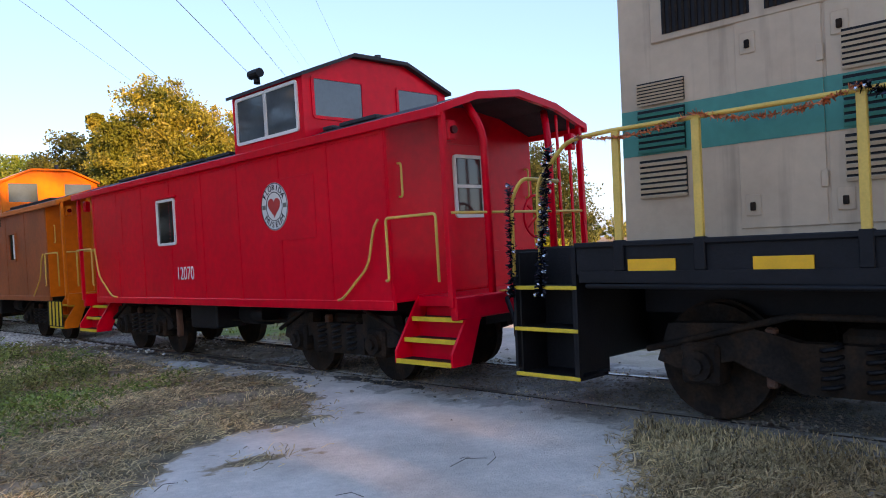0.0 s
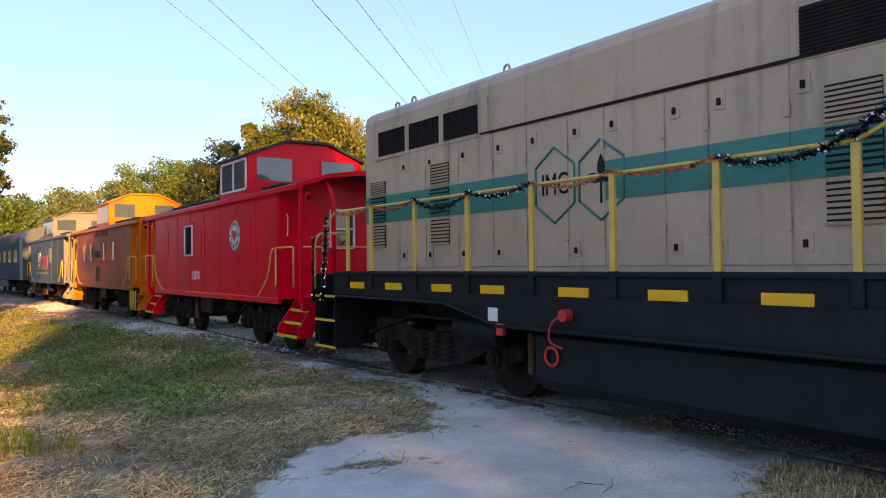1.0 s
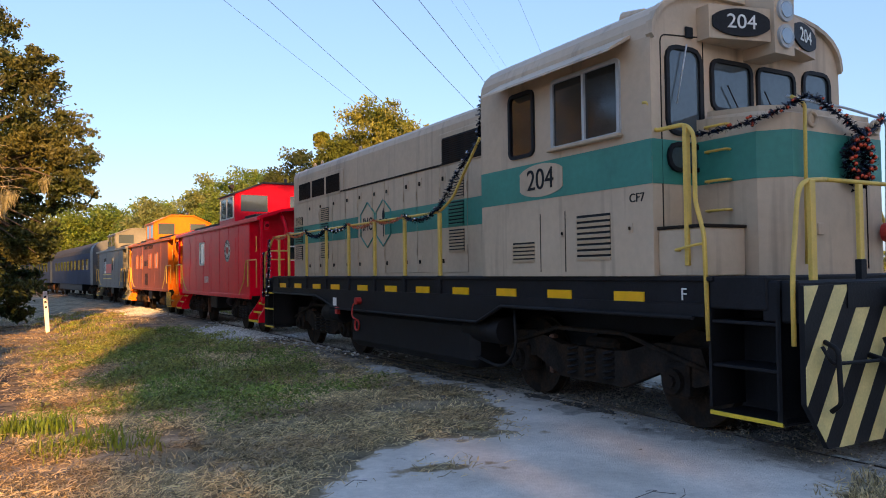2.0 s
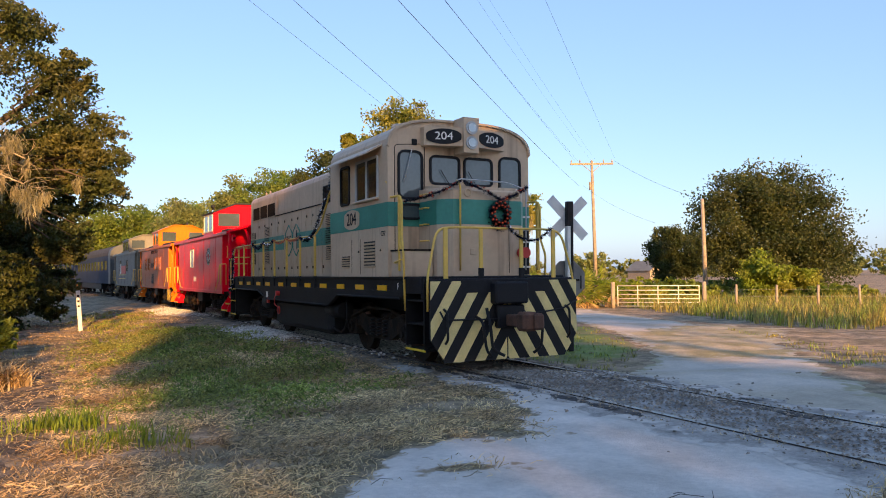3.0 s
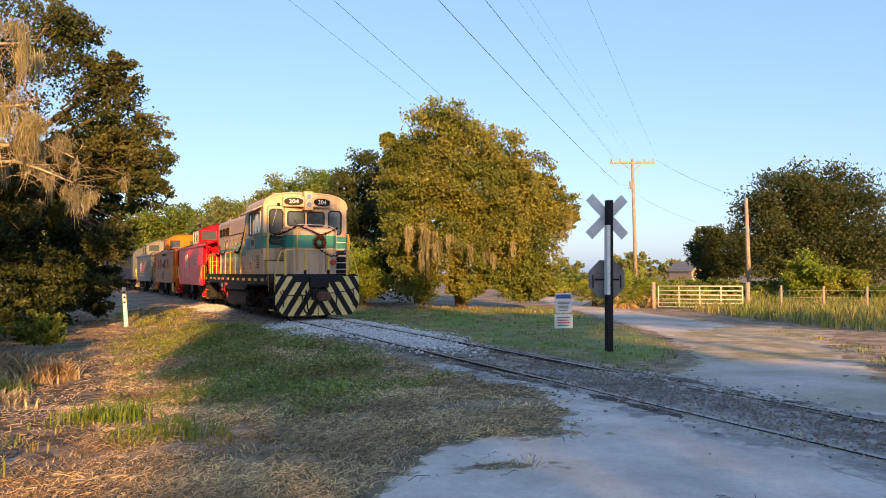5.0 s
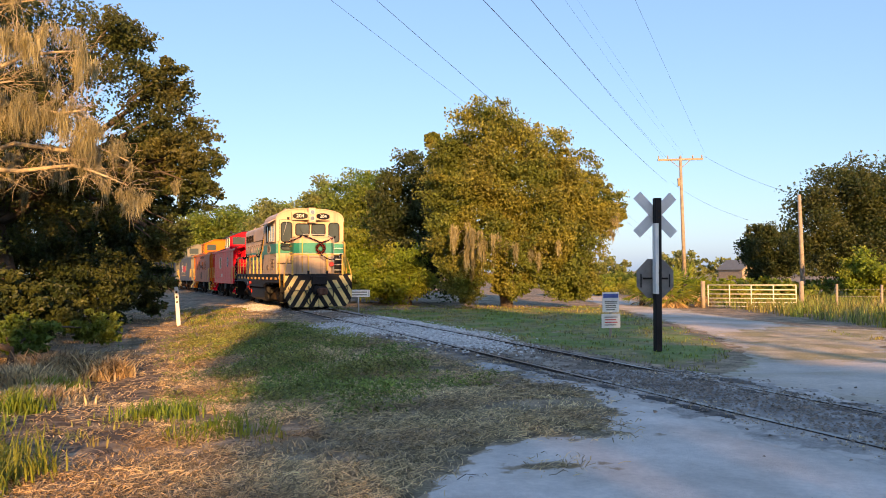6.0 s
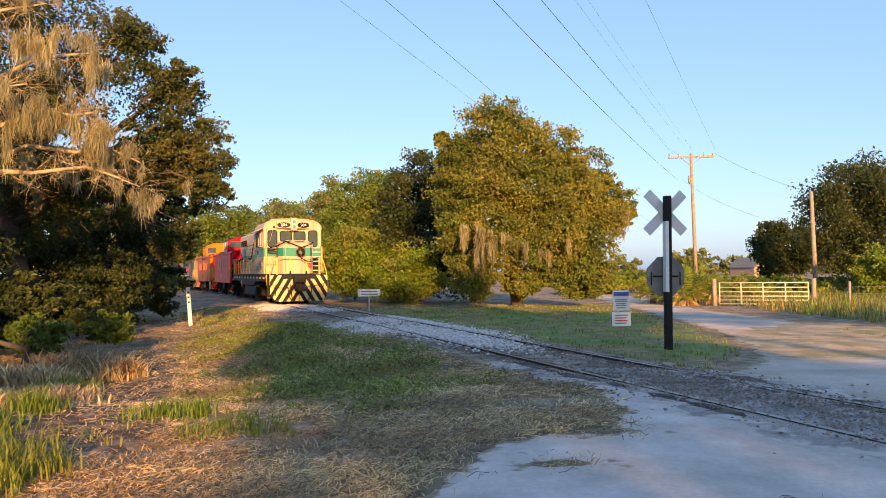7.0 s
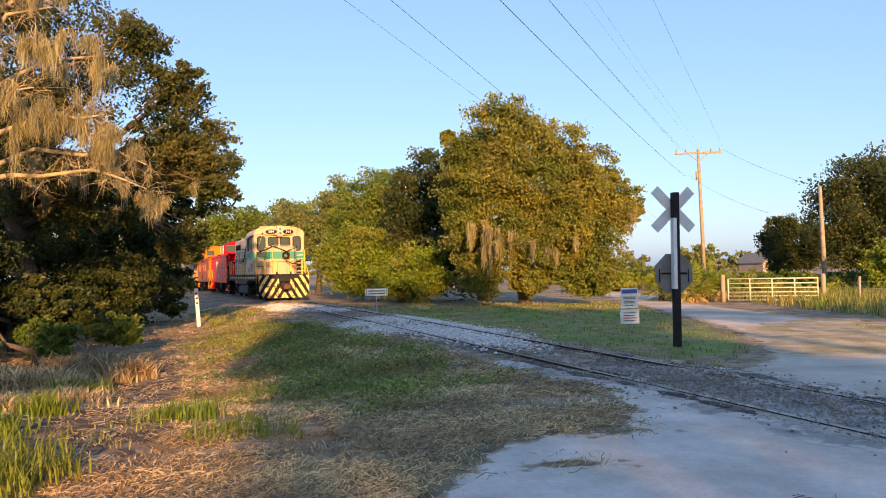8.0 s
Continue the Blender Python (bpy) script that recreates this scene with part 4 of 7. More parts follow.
def louvre(name, parent, y0, y1, z0, z1, n, x, material, frame_m=None):
    """A bank of slatted openings on the near side: a dark recess with sloping slats."""
    bm = B(x - 0.004, y0, z0, x + 0.02, y1, z1)
    root = part(name, bm, M_black, parent)
    h = (z1 - z0) / n
    me = mesh_of(box(bmesh.new(), -0.016, 0, 0, 0.012, y1 - y0, h * 0.52, rot=Matrix.Rotation(radians(-22), 4, "Y")), "slat", material)
    for i in range(n):
        s = new("slat", me)
        s.parent = root
        s.matrix_basis = pose(x - 0.004, y0, z0 + i * h)
    return root


def latch(parent, x, y, z, s=0.065):
    bm = B(x - 0.008, y - s, z - s * 1.35, x, y + s, z + s * 1.35, bevel=0.006)
    ob = part("latch", bm, M_tan, parent)
    bm = B(x - 0.03, y - s * 0.32, z - s * 0.7, x - 0.008, y + s * 0.32, z + s * 0.35, bevel=0.006)
    part("latch_handle", bm, M_grime, ob)


def tinsel(name, pts, n, material, parent, r=0.055, bauble=None, label=""):
    """A shaggy garland along a sagging line."""
    rnd = random.Random(len(pts) * 31 + n)
    path = [Vector(p) for p in pts]
    seg = [(b - a).length for a, b in zip(path, path[1:])]
    total = sum(seg)
    bm = bmesh.new()
    balls = []
    for i in range(n):
        d, k = total * rnd.random(), 0
        while k < len(seg) - 1 and d > seg[k]:
            d -= seg[k]
            k += 1
        p = path[k].lerp(path[k + 1], min(1, d / seg[k]))
        v = Vector((rnd.gauss(0, 1), rnd.gauss(0, 1), rnd.gauss(0, 1))).normalized()
        w = v.orthogonal().normalized() * 0.010
        q = p + v * r * rnd.uniform(0.6, 1.25)
        bm.faces.new([bm.verts.new(c) for c in (p - w, p + w, q + w * 0.6, q - w * 0.6)])
        if bauble and rnd.random() < 0.03:
            balls.append(p + v * r * 0.8)
    ob = part(name, bm, material, parent, label)
    if balls:
        bm = bmesh.new()
        for c in balls:
            bmesh.ops.create_icosphere(bm, subdivisions=1, radius=0.019, matrix=Matrix.Translation(c))
        tagged(part("bauble_cluster", bm, bauble, ob), kind="stuff")
    return ob


def sag(a, b, drop, n=8):
    a, b = Vector(a), Vector(b)
    return [a.lerp(b, k / n) - Vector((0, 0, drop * 4 * (k / n) * (1 - k / n))) for k in range(n + 1)]


def truck(parent, y, axle=2.74, wheel=0.51, gauge=0.75, heavy=True):
    """A bogie: side frames with a dropped middle, coil springs, axle boxes, brake gear, wheels on axles."""
    root = empty("truck", pose(0, y, 0))
    root.parent = parent
    for sx in (-1, 1):
        x = sx * 1.02
        h = axle / 2
        poly = [(-h - 0.42, 0.52), (-h - 0.3, 0.86), (-h + 0.3, 0.88), (-0.55, 0.74), (0.55, 0.74), (h - 0.3, 0.88), (h + 0.3, 0.86), (h + 0.42, 0.52), (h + 0.22, 0.46),
                (h - 0.28, 0.56), (0.55, 0.34), (-0.55, 0.34), (-h + 0.28, 0.56), (-h - 0.22, 0.46)]
        bm = prism(bmesh.new(), poly, "x", x - 0.07, x + 0.07)
        part("side_frame", bm, M_grime, root)
        for yy in (-h, h):
            bm = B(x - 0.13 * 1, yy - 0.17, 0.34, x + 0.13, yy + 0.17, 0.70, bevel=0.03)
            disc(bm, (x + sx * 0.15, yy, 0.51), "x", 0.13, 0.08, 14)
            disc(bm, (x + sx * 0.20, yy, 0.51), "x", 0.07, 0.06, 8)
            part("axle_box", bm, M_grime, root)
        for yy in (-0.32, 0.0, 0.32):
            bm = bmesh.new()
            coil = [(x + sx * 0.06 + 0.075 * math.cos(a * 0.9), yy + 0.075 * math.sin(a * 0.9), 0.38 + a * 0.0105) for a in range(0, 36)]
            part("spring", rod(bm, coil, 0.018, 5), M_black, root)
        bm = rod(bmesh.new(), [(x + sx * 0.09, -h - 0.5, 0.62), (x + sx * 0.1, -0.6, 0.95), (x + sx * 0.1, 0.6, 0.95), (x + sx * 0.09, h + 0.5, 0.62)], 0.03, 6)
        part("brake_pipe", bm, M_grime, root)
        for yy in (-h - 0.58, h - 0.62):
            bm = B(x - 0.05, yy, 0.35, x + 0.05, yy + 0.09, 0.85, bevel=0.02)
            part("brake_shoe", bm, M_rust, root)
    for yy in (-axle / 2, axle / 2):
        bm = rod(bmesh.new(), [(-0.85, yy, wheel), (0.85, yy, wheel)], 0.075, 10)
        ax = part("axle", bm, M_grime, root)
        for sx in (-1, 1):
            bm = bmesh.new()
            disc(bm, (sx * 0.76, yy, wheel), "x", wheel, 0.13, 32)
            disc(bm, (sx * 0.685, yy, wheel), "x", wheel + 0.028, 0.03, 32)
            disc(bm, (sx * 0.83, yy, wheel), "x", 0.16, 0.06, 16)
            part("wheel", bm, M_grime, ax)
    bm = B(-0.95, -0.3, 0.45, 0.95, 0.3, 0.85, bevel=0.05)
    part("bolster", bm, M_grime, root)
    return root


def coupler(parent, y, s):
    bm = B(-0.10, min(y, y + s * 0.5), 0.74, 0.10, max(y, y + s * 0.5), 0.94, bevel=0.02)
    box(bm, -0.17, min(y + s * 0.45, y + s * 0.72), 0.68, 0.13, max(y + s * 0.45, y + s * 0.72), 1.0, bevel=0.05)
    box(bm, 0.02, min(y + s * 0.6, y + s * 0.8), 0.70, 0.2, max(y + s * 0.6, y + s * 0.8), 0.98, bevel=0.04)
    ob = part("coupler", bm, M_rust, parent, "rusty knuckle coupler")
    bm = rod(bmesh.new(), bend([(-0.45, y, 1.05), (-0.45, y + s * 0.12, 0.75), (-0.42, y + s * 0.14, 0.35), (-0.25, y + s * 0.25, 0.25)], 4, 0.1), 0.028, 7)
    part("air_hose", bm, M_black, ob)


def striped_panel(name, parent, x0, x1, z0, z1, y, cut=()):
    """A pilot plate with slanted cream bars on black that meet in a chevron."""
    poly = [(x0, z1), (x1, z1)] + list(cut)
    bm = prism(bmesh.new(), poly, "y", y, y + 0.05)
    ob = part(name, bm, M_black, parent, "black pilot plate with cream chevron stripes")
    # bars clipped to the plate
    for k in range(-6, 7):
        s = 1 if k >= 0 else -1
        lo = abs(k) * 0.42 - 0.26 if k != 0 else None
        if k == 0:
            continue
        quad = [(s * (lo - 0.02), 0.0), (s * (lo + 0.18), 0.0), (s * (lo - 0.80), 1.6), (s * (lo - 1.0), 1.6)]
        bm = bmesh.new()
        f = bm.faces.new([bm.verts.new((p[0], y - 0.004, p[1])) for p in quad])
        for co, no in [((x0, y, 0), (-1, 0, 0)), ((x1, y, 0), (1, 0, 0)), ((0, y, z1), (0, 0, 1)), ((0, y, z0), (0, 0, -1)), ((0.012 * s, y, 0), (-s, 0, 0))]:
            geom = bm.verts[:] + bm.edges[:] + bm.faces[:]
            bmesh.ops.bisect_plane(bm, geom=geom, plane_co=co, plane_no=no, clear_outer=True)
        for i in range(len(cut) - 1):
            a, b = Vector(cut[i]), Vector(cut[i + 1])
            d = b - a
            n2 = Vector((d.y, -d.x)) if (Vector((d.y, -d.x))).dot(a - Vector((0, 0.9))) > 0 else Vector((-d.y, d.x))
            geom = bm.verts[:] + bm.edges[:] + bm.faces[:]
            bmesh.ops.bisect_plane(bm, geom=geom, plane_co=(a.x, y, a.y), plane_no=(n2.x, 0, n2.y), clear_outer=True)
        if bm.faces:
            ext = bmesh.ops.extrude_face_region(bm, geom=bm.faces[:])
            for v in [g for g in ext["geom"] if isinstance(g, bmesh.types.BMVert)]:
                v.co.y += 0.004
            bmesh.ops.recalc_face_normals(bm, faces=bm.faces)
            part("stripe", bm, M_cream, ob)
        else:
            bm.free()
    return ob


def window(parent, name, face, a0, a1, z0, z1, at, glass=None, frame_m=None, r=0.05, depth=0.03):
    """A framed pane. face 'x': on a side at x = at; face 'y': on a front at y = at; a rounded rubber or painted frame stands proud of the wall."""
    def rounded(a0, a1, z0, z1, r):
        pts = []
        for cx, cz, s in ((a1 - r, z1 - r, 0), (a0 + r, z1 - r, 90), (a0 + r, z0 + r, 180), (a1 - r, z0 + r, 270)):
            pts += [(cx + r * math.cos(radians(s + k * 30)), cz + r * math.sin(radians(s + k * 30))) for k in range(4)]
        return pts
    w = 0.045
    outer, inner = rounded(a0 - w, a1 + w, z0 - w, z1 + w, r + w), rounded(a0, a1, z0, z1, r)
    sgn = -1
    bm = bmesh.new()

    def at3(p, d):
        return (at + sgn * d, p[0], p[1]) if face == "x" else (p[0], at + sgn * d, p[1])
    n = len(outer)
    rows = [[bm.verts.new(at3(p, d)) for p in ps] for ps, d in ((outer, -0.005), (outer, depth), (inner, depth), (inner, -0.005))]
    for r0, r1 in zip(rows, rows[1:]):
        for i in range(n):
            bm.faces.new((r0[i], r0[(i + 1) % n], r1[(i + 1) % n], r1[i]))
    bmesh.ops.recalc_face_normals(bm, faces=bm.faces)
    fr = part(name, bm, frame_m or M_black, parent)
    bm = bmesh.new()
    v0 = [bm.verts.new(at3(p, 0.006)) for p in inner]
    bm.faces.new(v0)
    bmesh.ops.recalc_face_normals(bm, faces=bm.faces)
    ext = bmesh.ops.extrude_face_region(bm, geom=bm.faces[:])
    for v in [g for g in ext["geom"] if isinstance(g, bmesh.types.BMVert)]:
        if face == "x":
            v.co.x += 0.004
        else:
            v.co.y += 0.004
    bmesh.ops.recalc_face_normals(bm, faces=bm.faces)
    part("pane", bm, glass or M_glass, fr)
    return fr


def grab(parent, pts, r=0.016, material=None, name="grab_iron", rr=0.05):
    return part(name, rod(bmesh.new(), bend(pts, 4, rr), r, 7), material or M_yellow, parent)


def locomotive():
    L = tagged(empty("locomotive"), "tan diesel locomotive with teal stripe, yellow handrails and tinsel garlands", "locomotive")
    # frame and deck
    bm = B(-1.50, 0.35, 1.30, 1.50, 14.35, DECK, bevel=0.015)
    box(bm, -1.53, 0.9, DECK - 0.05, 1.53, 14.35, DECK, bevel=0.01)
    part("deck", bm, M_black, L)
    for sx in (-1, 1):
        x = sx * 1.50
        poly = [(1.0, 1.34), (14.3, 1.34), (14.3, 1.24), (11.2, 1.22), (10.1, 0.98), (4.9, 0.98), (4.3, 1.22), (1.0, 1.22)]
        part("side_sill", prism(bmesh.new(), poly, "x", x - 0.03, x + 0.03), M_black, L)
        bm = rod(bmesh.new(), [(sx * 1.56, 14.2, 1.21), (sx * 1.56, 11.2, 1.20), (sx * 1.56, 10.1, 0.97), (sx * 1.56, 4.9, 0.97), (sx * 1.56, 4.3, 1.21), (sx * 1.56, 1.1, 1.21)], 0.022, 6)
        part("air_pipe", bm, M_black, L)
    bm = B(-1.42, 5.2, 0.28, 1.42, 9.7, 1.0, bevel=0.12)
    part("fuel_tank", bm, M_black, L)
    bm = B(-0.55, 0.5, 0.9, 0.55, 14.2, 1.3)
    part("centre_sill", bm, M_black, L)
    for y in (4.6, 10.3):
        bm = rod(bmesh.new(), [(-1.25, y, 0.85), (-1.25, y + 0.9, 0.85)], 0.19, 14)
        part("air_reservoir", bm, M_black, L)
    # reflective marks on the sill
    for i, y in enumerate((13.58, 12.5, 11.3, 10.25, 8.9, 7.70, 6.55, 5.4, 4.25, 3.15, 2.0)):
        bm = B(-1.515, y - 0.22, 1.325, -1.499, y + 0.22, 1.44)
        part("reflector", bm, M_refl, L)
    # equipment on the near sill
    bm = disc(bmesh.new(), (-1.57, 8.95, 1.15), "x", 0.065, 0.12, 16)
    part("hose_cap", bm, M_signred, L, "red filler cap")
    bm = rod(bmesh.new(), bend([(-1.58, 8.95, 1.15), (-1.60, 9.15, 1.08), (-1.60, 9.2, 0.85), (-1.58, 9.0, 0.80)], 5, 0.15), 0.013, 7)
    part("filler_hose", bm, M_signred, L)
    bm = ring(bmesh.new(), (-1.45, 9.3, 0.68), "x", 0.10, 0.018, 20)
    part("fuel_gauge_ring", bm, M_signred, L)
    bm = B(-1.57, 10.0, 0.86, -1.5, 10.12, 1.0, bevel=0.01)
    part("junction_box", bm, M_signred, L)
    bm = B(-1.535, 10.12, 1.02, -1.53, 10.3, 1.18)
    part("data_plate", bm, M_white, L)
    bm = rod(bmesh.new(), bend([(-1.35, 4.3, 1.15), (-1.35, 4.25, 0.6), (-1.35, 4.6, 0.35), (-1.35, 5.2, 0.45)], 6, 0.3), 0.022, 7)
    part("slack_hose", bm, M_black, L)
    # hood
    hood = part("hood", prism(bmesh.new(), arch(HOOD, DECK, 4.0, 4.28), "y", 4.7, 14.08), M_tan, L)
    # stripes are panels laid on the side
    def stripe(y0, y1, x):
        part("teal_stripe", B(x - 0.006, y0, 2.37, x + 0.002, y1, 2.79), M_teal, L)
    stripe(9.95, 14.076, -HOOD)
    stripe(4.72, 8.55, -HOOD)
    part("teal_stripe", B(-HOOD + 0.01, 14.076, 2.37, HOOD, 14.086, 2.79), M_teal, L)
    part("teal_stripe", B(HOOD - 0.002, 4.72, 2.37, HOOD + 0.006, 14.076, 2.79), M_teal, L)
    # hood doors
    x = -HOOD
    seams = [5.9, 6.75, 7.55, 8.05, 8.85, 9.40, 10.1, 10.75, 11.5, 12.3, 13.0]
    for a, b in zip(seams, seams[1:]):
        d = part("hood_door", B(x - 0.012, a + 0.012, 1.66, x, b - 0.012, 3.37, bevel=0.004), M_tan, L)
        if not (8.55 < (a + b) / 2 < 9.95):
            part("teal_stripe", B(x - 0.018, a + 0.012, 2.37, x - 0.0125, b - 0.012, 2.79), M_teal, d)
        for z in (1.85, 3.18):
            latch(d, x - 0.012, b - 0.12, z)
        for z in (1.95, 2.92):
            part("hinge", B(x - 0.03, a + 0.0, z, x - 0.012, a + 0.05, z + 0.13, bevel=0.004), M_tan, d)
    part("drip_rail", B(x - 0.03, 4.75, 3.385, x, 11.0, 3.41), M_grime, L)
    # radiator grilles
    g = part("grille_frame", B(x - 0.02, 10.85, 3.36, x, 13.75, 3.88, bevel=0.01), M_tan, L)
    for y0 in (11.05, 11.95, 12.85):
        gr = part("grille", B(x - 0.024, y0, 3.42, x - 0.019, y0 + 0.78, 3.80), M_black, g)
        me = mesh_of(B(x - 0.036, 0, 3.42, x - 0.024, 0.022, 3.80), "grille_bar", M_grime)
        for i in range(13):
            o = new("grille_bar", me)
            o.parent = gr
            o.matrix_basis = pose(0, y0 + 0.02 + i * 0.06, 0)
    g = part("grille_frame", B(x - 0.02, 4.95, 3.36, x, 6.75, 3.90, bevel=0.01), M_tan, L)
    gr = part("grille", B(x - 0.024, 5.05, 3.40, x - 0.019, 6.65, 3.82), M_black, g)
    me = mesh_of(B(x - 0.036, 0, 0, x - 0.024, 1.6, 0.014), "grille_bar", M_grime)
    for i in range(12):
        o = new("grille_bar", me)
        o.parent = gr
        o.matrix_basis = pose(0, 5.05, 3.41 + i * 0.033)
    for y0, z0, z1 in ((13.45, 2.82, 3.02), (13.45, 1.98, 2.32), (11.72, 2.82, 3.12), (11.72, 1.98, 2.33), (6.0, 2.82, 3.12), (6.0, 1.98, 2.33), (5.0, 2.82, 3.12), (5.0, 1.98, 2.33)):
        louvre("louvre", L, y0, y0 + 0.45, z0, z1, 7, x - 0.02, M_tan)
    for y0 in (13.45, 11.72, 6.0, 5.0):
        louvre("louvre", L, y0, y0 + 0.45, 2.39, 2.77, 7, x - 0.024, M_teal)
    # emblem: two hexagons with letters and a leaf
    for k, yc in enumerate((9.62, 8.90)):
        hexa = [(yc + 0.37 * math.sin(a * math.pi / 3), 2.60 + 0.44 * math.cos(a * math.pi / 3)) for a in range(6)]
        for i in range(6):
            (ya, za), (yb, zb) = hexa[i], hexa[(i + 1) % 6]
            part("hexagon_side", rod(bmesh.new(), [(x - 0.02, ya, za), (x - 0.02, yb, zb)], 0.014, 5), M_teal, L)
    text_part("hood_lettering", "IMC", 0.36, Matrix.Translation((x - 0.018, 9.62, 2.60)) @ NEAR @ Matrix.Diagonal((0.72, 1, 1, 1)), M_black, L, "tall black letters")
    bm = bmesh.new()
    for ang, ln in ((0, 0.30), (68, 0.22), (-68, 0.22)):
        pts = []
        for i in range(9):
            t = i / 8
            wv = 0.055 * math.sin(math.pi * t)
            pts.append((wv, t * ln))
        pts += [(-p[0], p[1]) for p in reversed(pts[1:-1])]
        ca, sa = math.cos(radians(ang)), math.sin(radians(ang))
        vs = [bm.verts.new((x - 0.019, 8.90 - (p[0] * ca + p[1] * sa), 2.58 + p[1] * ca - p[0] * sa)) for p in pts]
        bm.faces.new(vs)
    ext = bmesh.ops.extrude_face_region(bm, geom=bm.faces[:])
    for v in [g2 for g2 in ext["geom"] if isinstance(g2, bmesh.types.BMVert)]:
        v.co.x += 0.004
    box(bm, x - 0.021, 8.885, 2.34, x - 0.017, 8.915, 2.60)
    part("leaf_emblem", bm, M_black, L)
    # roof fittings
    for y in (13.8, 13.3, 11.0):
        part("lifting_eye", ring(bmesh.new(), (-0.6, y, 4.32), "x", 0.06, 0.018, 14), M_tan, L)
    for y in (7.0, 8.2, 12.0, 13.0):
        bm = disc(bmesh.new(), (0, y, 4.245), "z", 0.45, 0.10, 24)
        part("roof_fan", bm, M_tan, L)
    part("exhaust_stack", B(-0.2, 9.2, 4.1, 0.2, 9.8, 4.32, bevel=0.02), M_grime, L)
    # cab
    part("cab", prism(bmesh.new(), arch(CAB, DECK, 4.02, 4.58, 16), "y", 1.58, 4.72), M_tan, L)
    part("cab_roof_edge", prism(bmesh.new(), [(p[0] * 1.015, p[1] + 0.012) for p in arch(CAB, 3.9, 4.02, 4.58, 16)[1:-1]] + [(p[0] * 0.99, p[1] - 0.03) for p in reversed(arch(CAB, 3.9, 4.02, 4.58, 16)[1:-1])], "y", 1.53, 1.62), M_tan, L)
    for sx in (-1, 1):
        xx = sx * CAB
        part("teal_stripe", B(min(xx, xx + sx * 0.006), 1.582, 2.53, max(xx, xx + sx * 0.006), 4.72, 2.98), M_teal, L)
    for a0, a1 in ((-CAB, -0.80), (0.80, CAB)):
        part("teal_stripe", B(a0, 1.574, 2.53, a1, 1.581, 2.98), M_teal, L)
    xs = -CAB
    window(L, "side_window", "x", 3.55, 4.0, 3.12, 3.86, xs, M_darkglass, None, 0.05)
    window(L, "side_window", "x", 2.05, 3.12, 3.12, 3.86, xs, M_darkglass, M_signgrey, 0.02)
    part("window_mullion", B(xs - 0.035, 2.56, 3.12, xs - 0.004, 2.60, 3.86), M_signgrey, L)
    part("arm_rest", B(xs - 0.08, 1.98, 3.06, xs, 3.2, 3.10, bevel=0.01), M_tan, L)
    bm = bmesh.new()
    prof = [(xs - 0.0, 4.10), (xs - 0.30, 3.92), (xs - 0.31, 3.89), (xs, 4.06)]
    prism(bm, prof, "y", 1.85, 4.25)
    part("sunshade", bm, M_tan, L, "bent tan metal window shade")
    bm = bmesh.new()
    disc(bm, (xs - 0.008, 3.40, 2.76), "x", 0.20, 0.012, 32)
    for v in bm.verts:
        v.co.y = 3.40 + (v.co.y - 3.40) * 2.6
        v.co.y = max(2.98, min(3.82, v.co.y))
    part("number_panel", bm, M_tan, L)
    text_part("cab_number", "204", 0.36, Matrix.Translation((xs - 0.019, 3.40, 2.76)) @ NEAR, M_black, L)
    text_part("class_lettering", "CF7", 0.13, Matrix.Translation((xs - 0.004, 1.80, 2.40)) @ NEAR, M_black, L)
    text_part("end_lettering", "F", 0.17, Matrix.Translation((-1.516, 1.25, 1.42)) @ NEAR, M_white, L)
    louvre("louvre", L, 3.55, 4.0, 1.78, 2.02, 5, xs, M_tan)
    louvre("louvre", L, 2.20, 2.75, 1.78, 2.28, 8, xs, M_tan)
    for y, z in ((3.0, 2.1), (1.9, 2.1)):
        latch(L, xs, y, z, 0.035)
    for y in (2.95, 3.42):
        part("panel_seam", B(xs - 0.004, y, 1.65, xs, y + 0.012, 2.35), M_grime, L)
    # cab front windows and door windows
    yf = 1.58
    window(L, "front_window", "y", -0.66, -0.08, 3.38, 3.86, yf, None, M_black, 0.07)
    window(L, "front_window", "y", 0.08, 0.66, 3.38, 3.86, yf, None, M_black, 0.07)
    window(L, "door_window", "y", -1.32, -0.88, 3.08, 3.92, yf, None, M_black, 0.1)
    window(L, "door_window", "y", 0.88, 1.32, 3.08, 3.92, yf, None, M_black, 0.1)
    window(L, "door_window", "y", -1.32, -0.88, 2.70, 2.92, yf - 0.008, None, M_black, 0.1)
    part("door_seam", rod(bmesh.new(), bend([(-1.42, yf, 1.62), (-1.42, yf, 4.05), (-0.80, yf, 4.1), (-0.80, yf, 1.62)], 4, 0.08), 0.008, 5), M_grime, L)
    bm = rod(bmesh.new(), [(-1.08, yf - 0.04, 3.98), (-1.25, yf - 0.05, 3.35)], 0.008, 5)
    part("wiper", bm, M_signgrey, L)
    for wx in (-0.3, 0.3):
        part("wiper", rod(bmesh.new(), [(wx, yf - 0.05, 3.36), (wx - 0.18, yf - 0.05, 3.62)], 0.008, 5), M_black, L)
    # headlight box and number boards
    hb = part("headlight_box", prism(bmesh.new(), [(-0.16, 3.93), (0.16, 3.93), (0.17, 4.60), (-0.17, 4.60)], "y", 1.18, 1.7), M_tan, L)
    for z in (4.40, 4.12):
        bm = disc(bmesh.new(), (0, 1.17, z), "y", 0.125, 0.04, 24)
        lo = part("headlight_rim", bm, M_signgrey, hb)
        bm = disc(bmesh.new(), (0, 1.155, z), "y", 0.10, 0.03, 24, 0.085)
        part("headlight_lens", bm, M_lamp, lo)
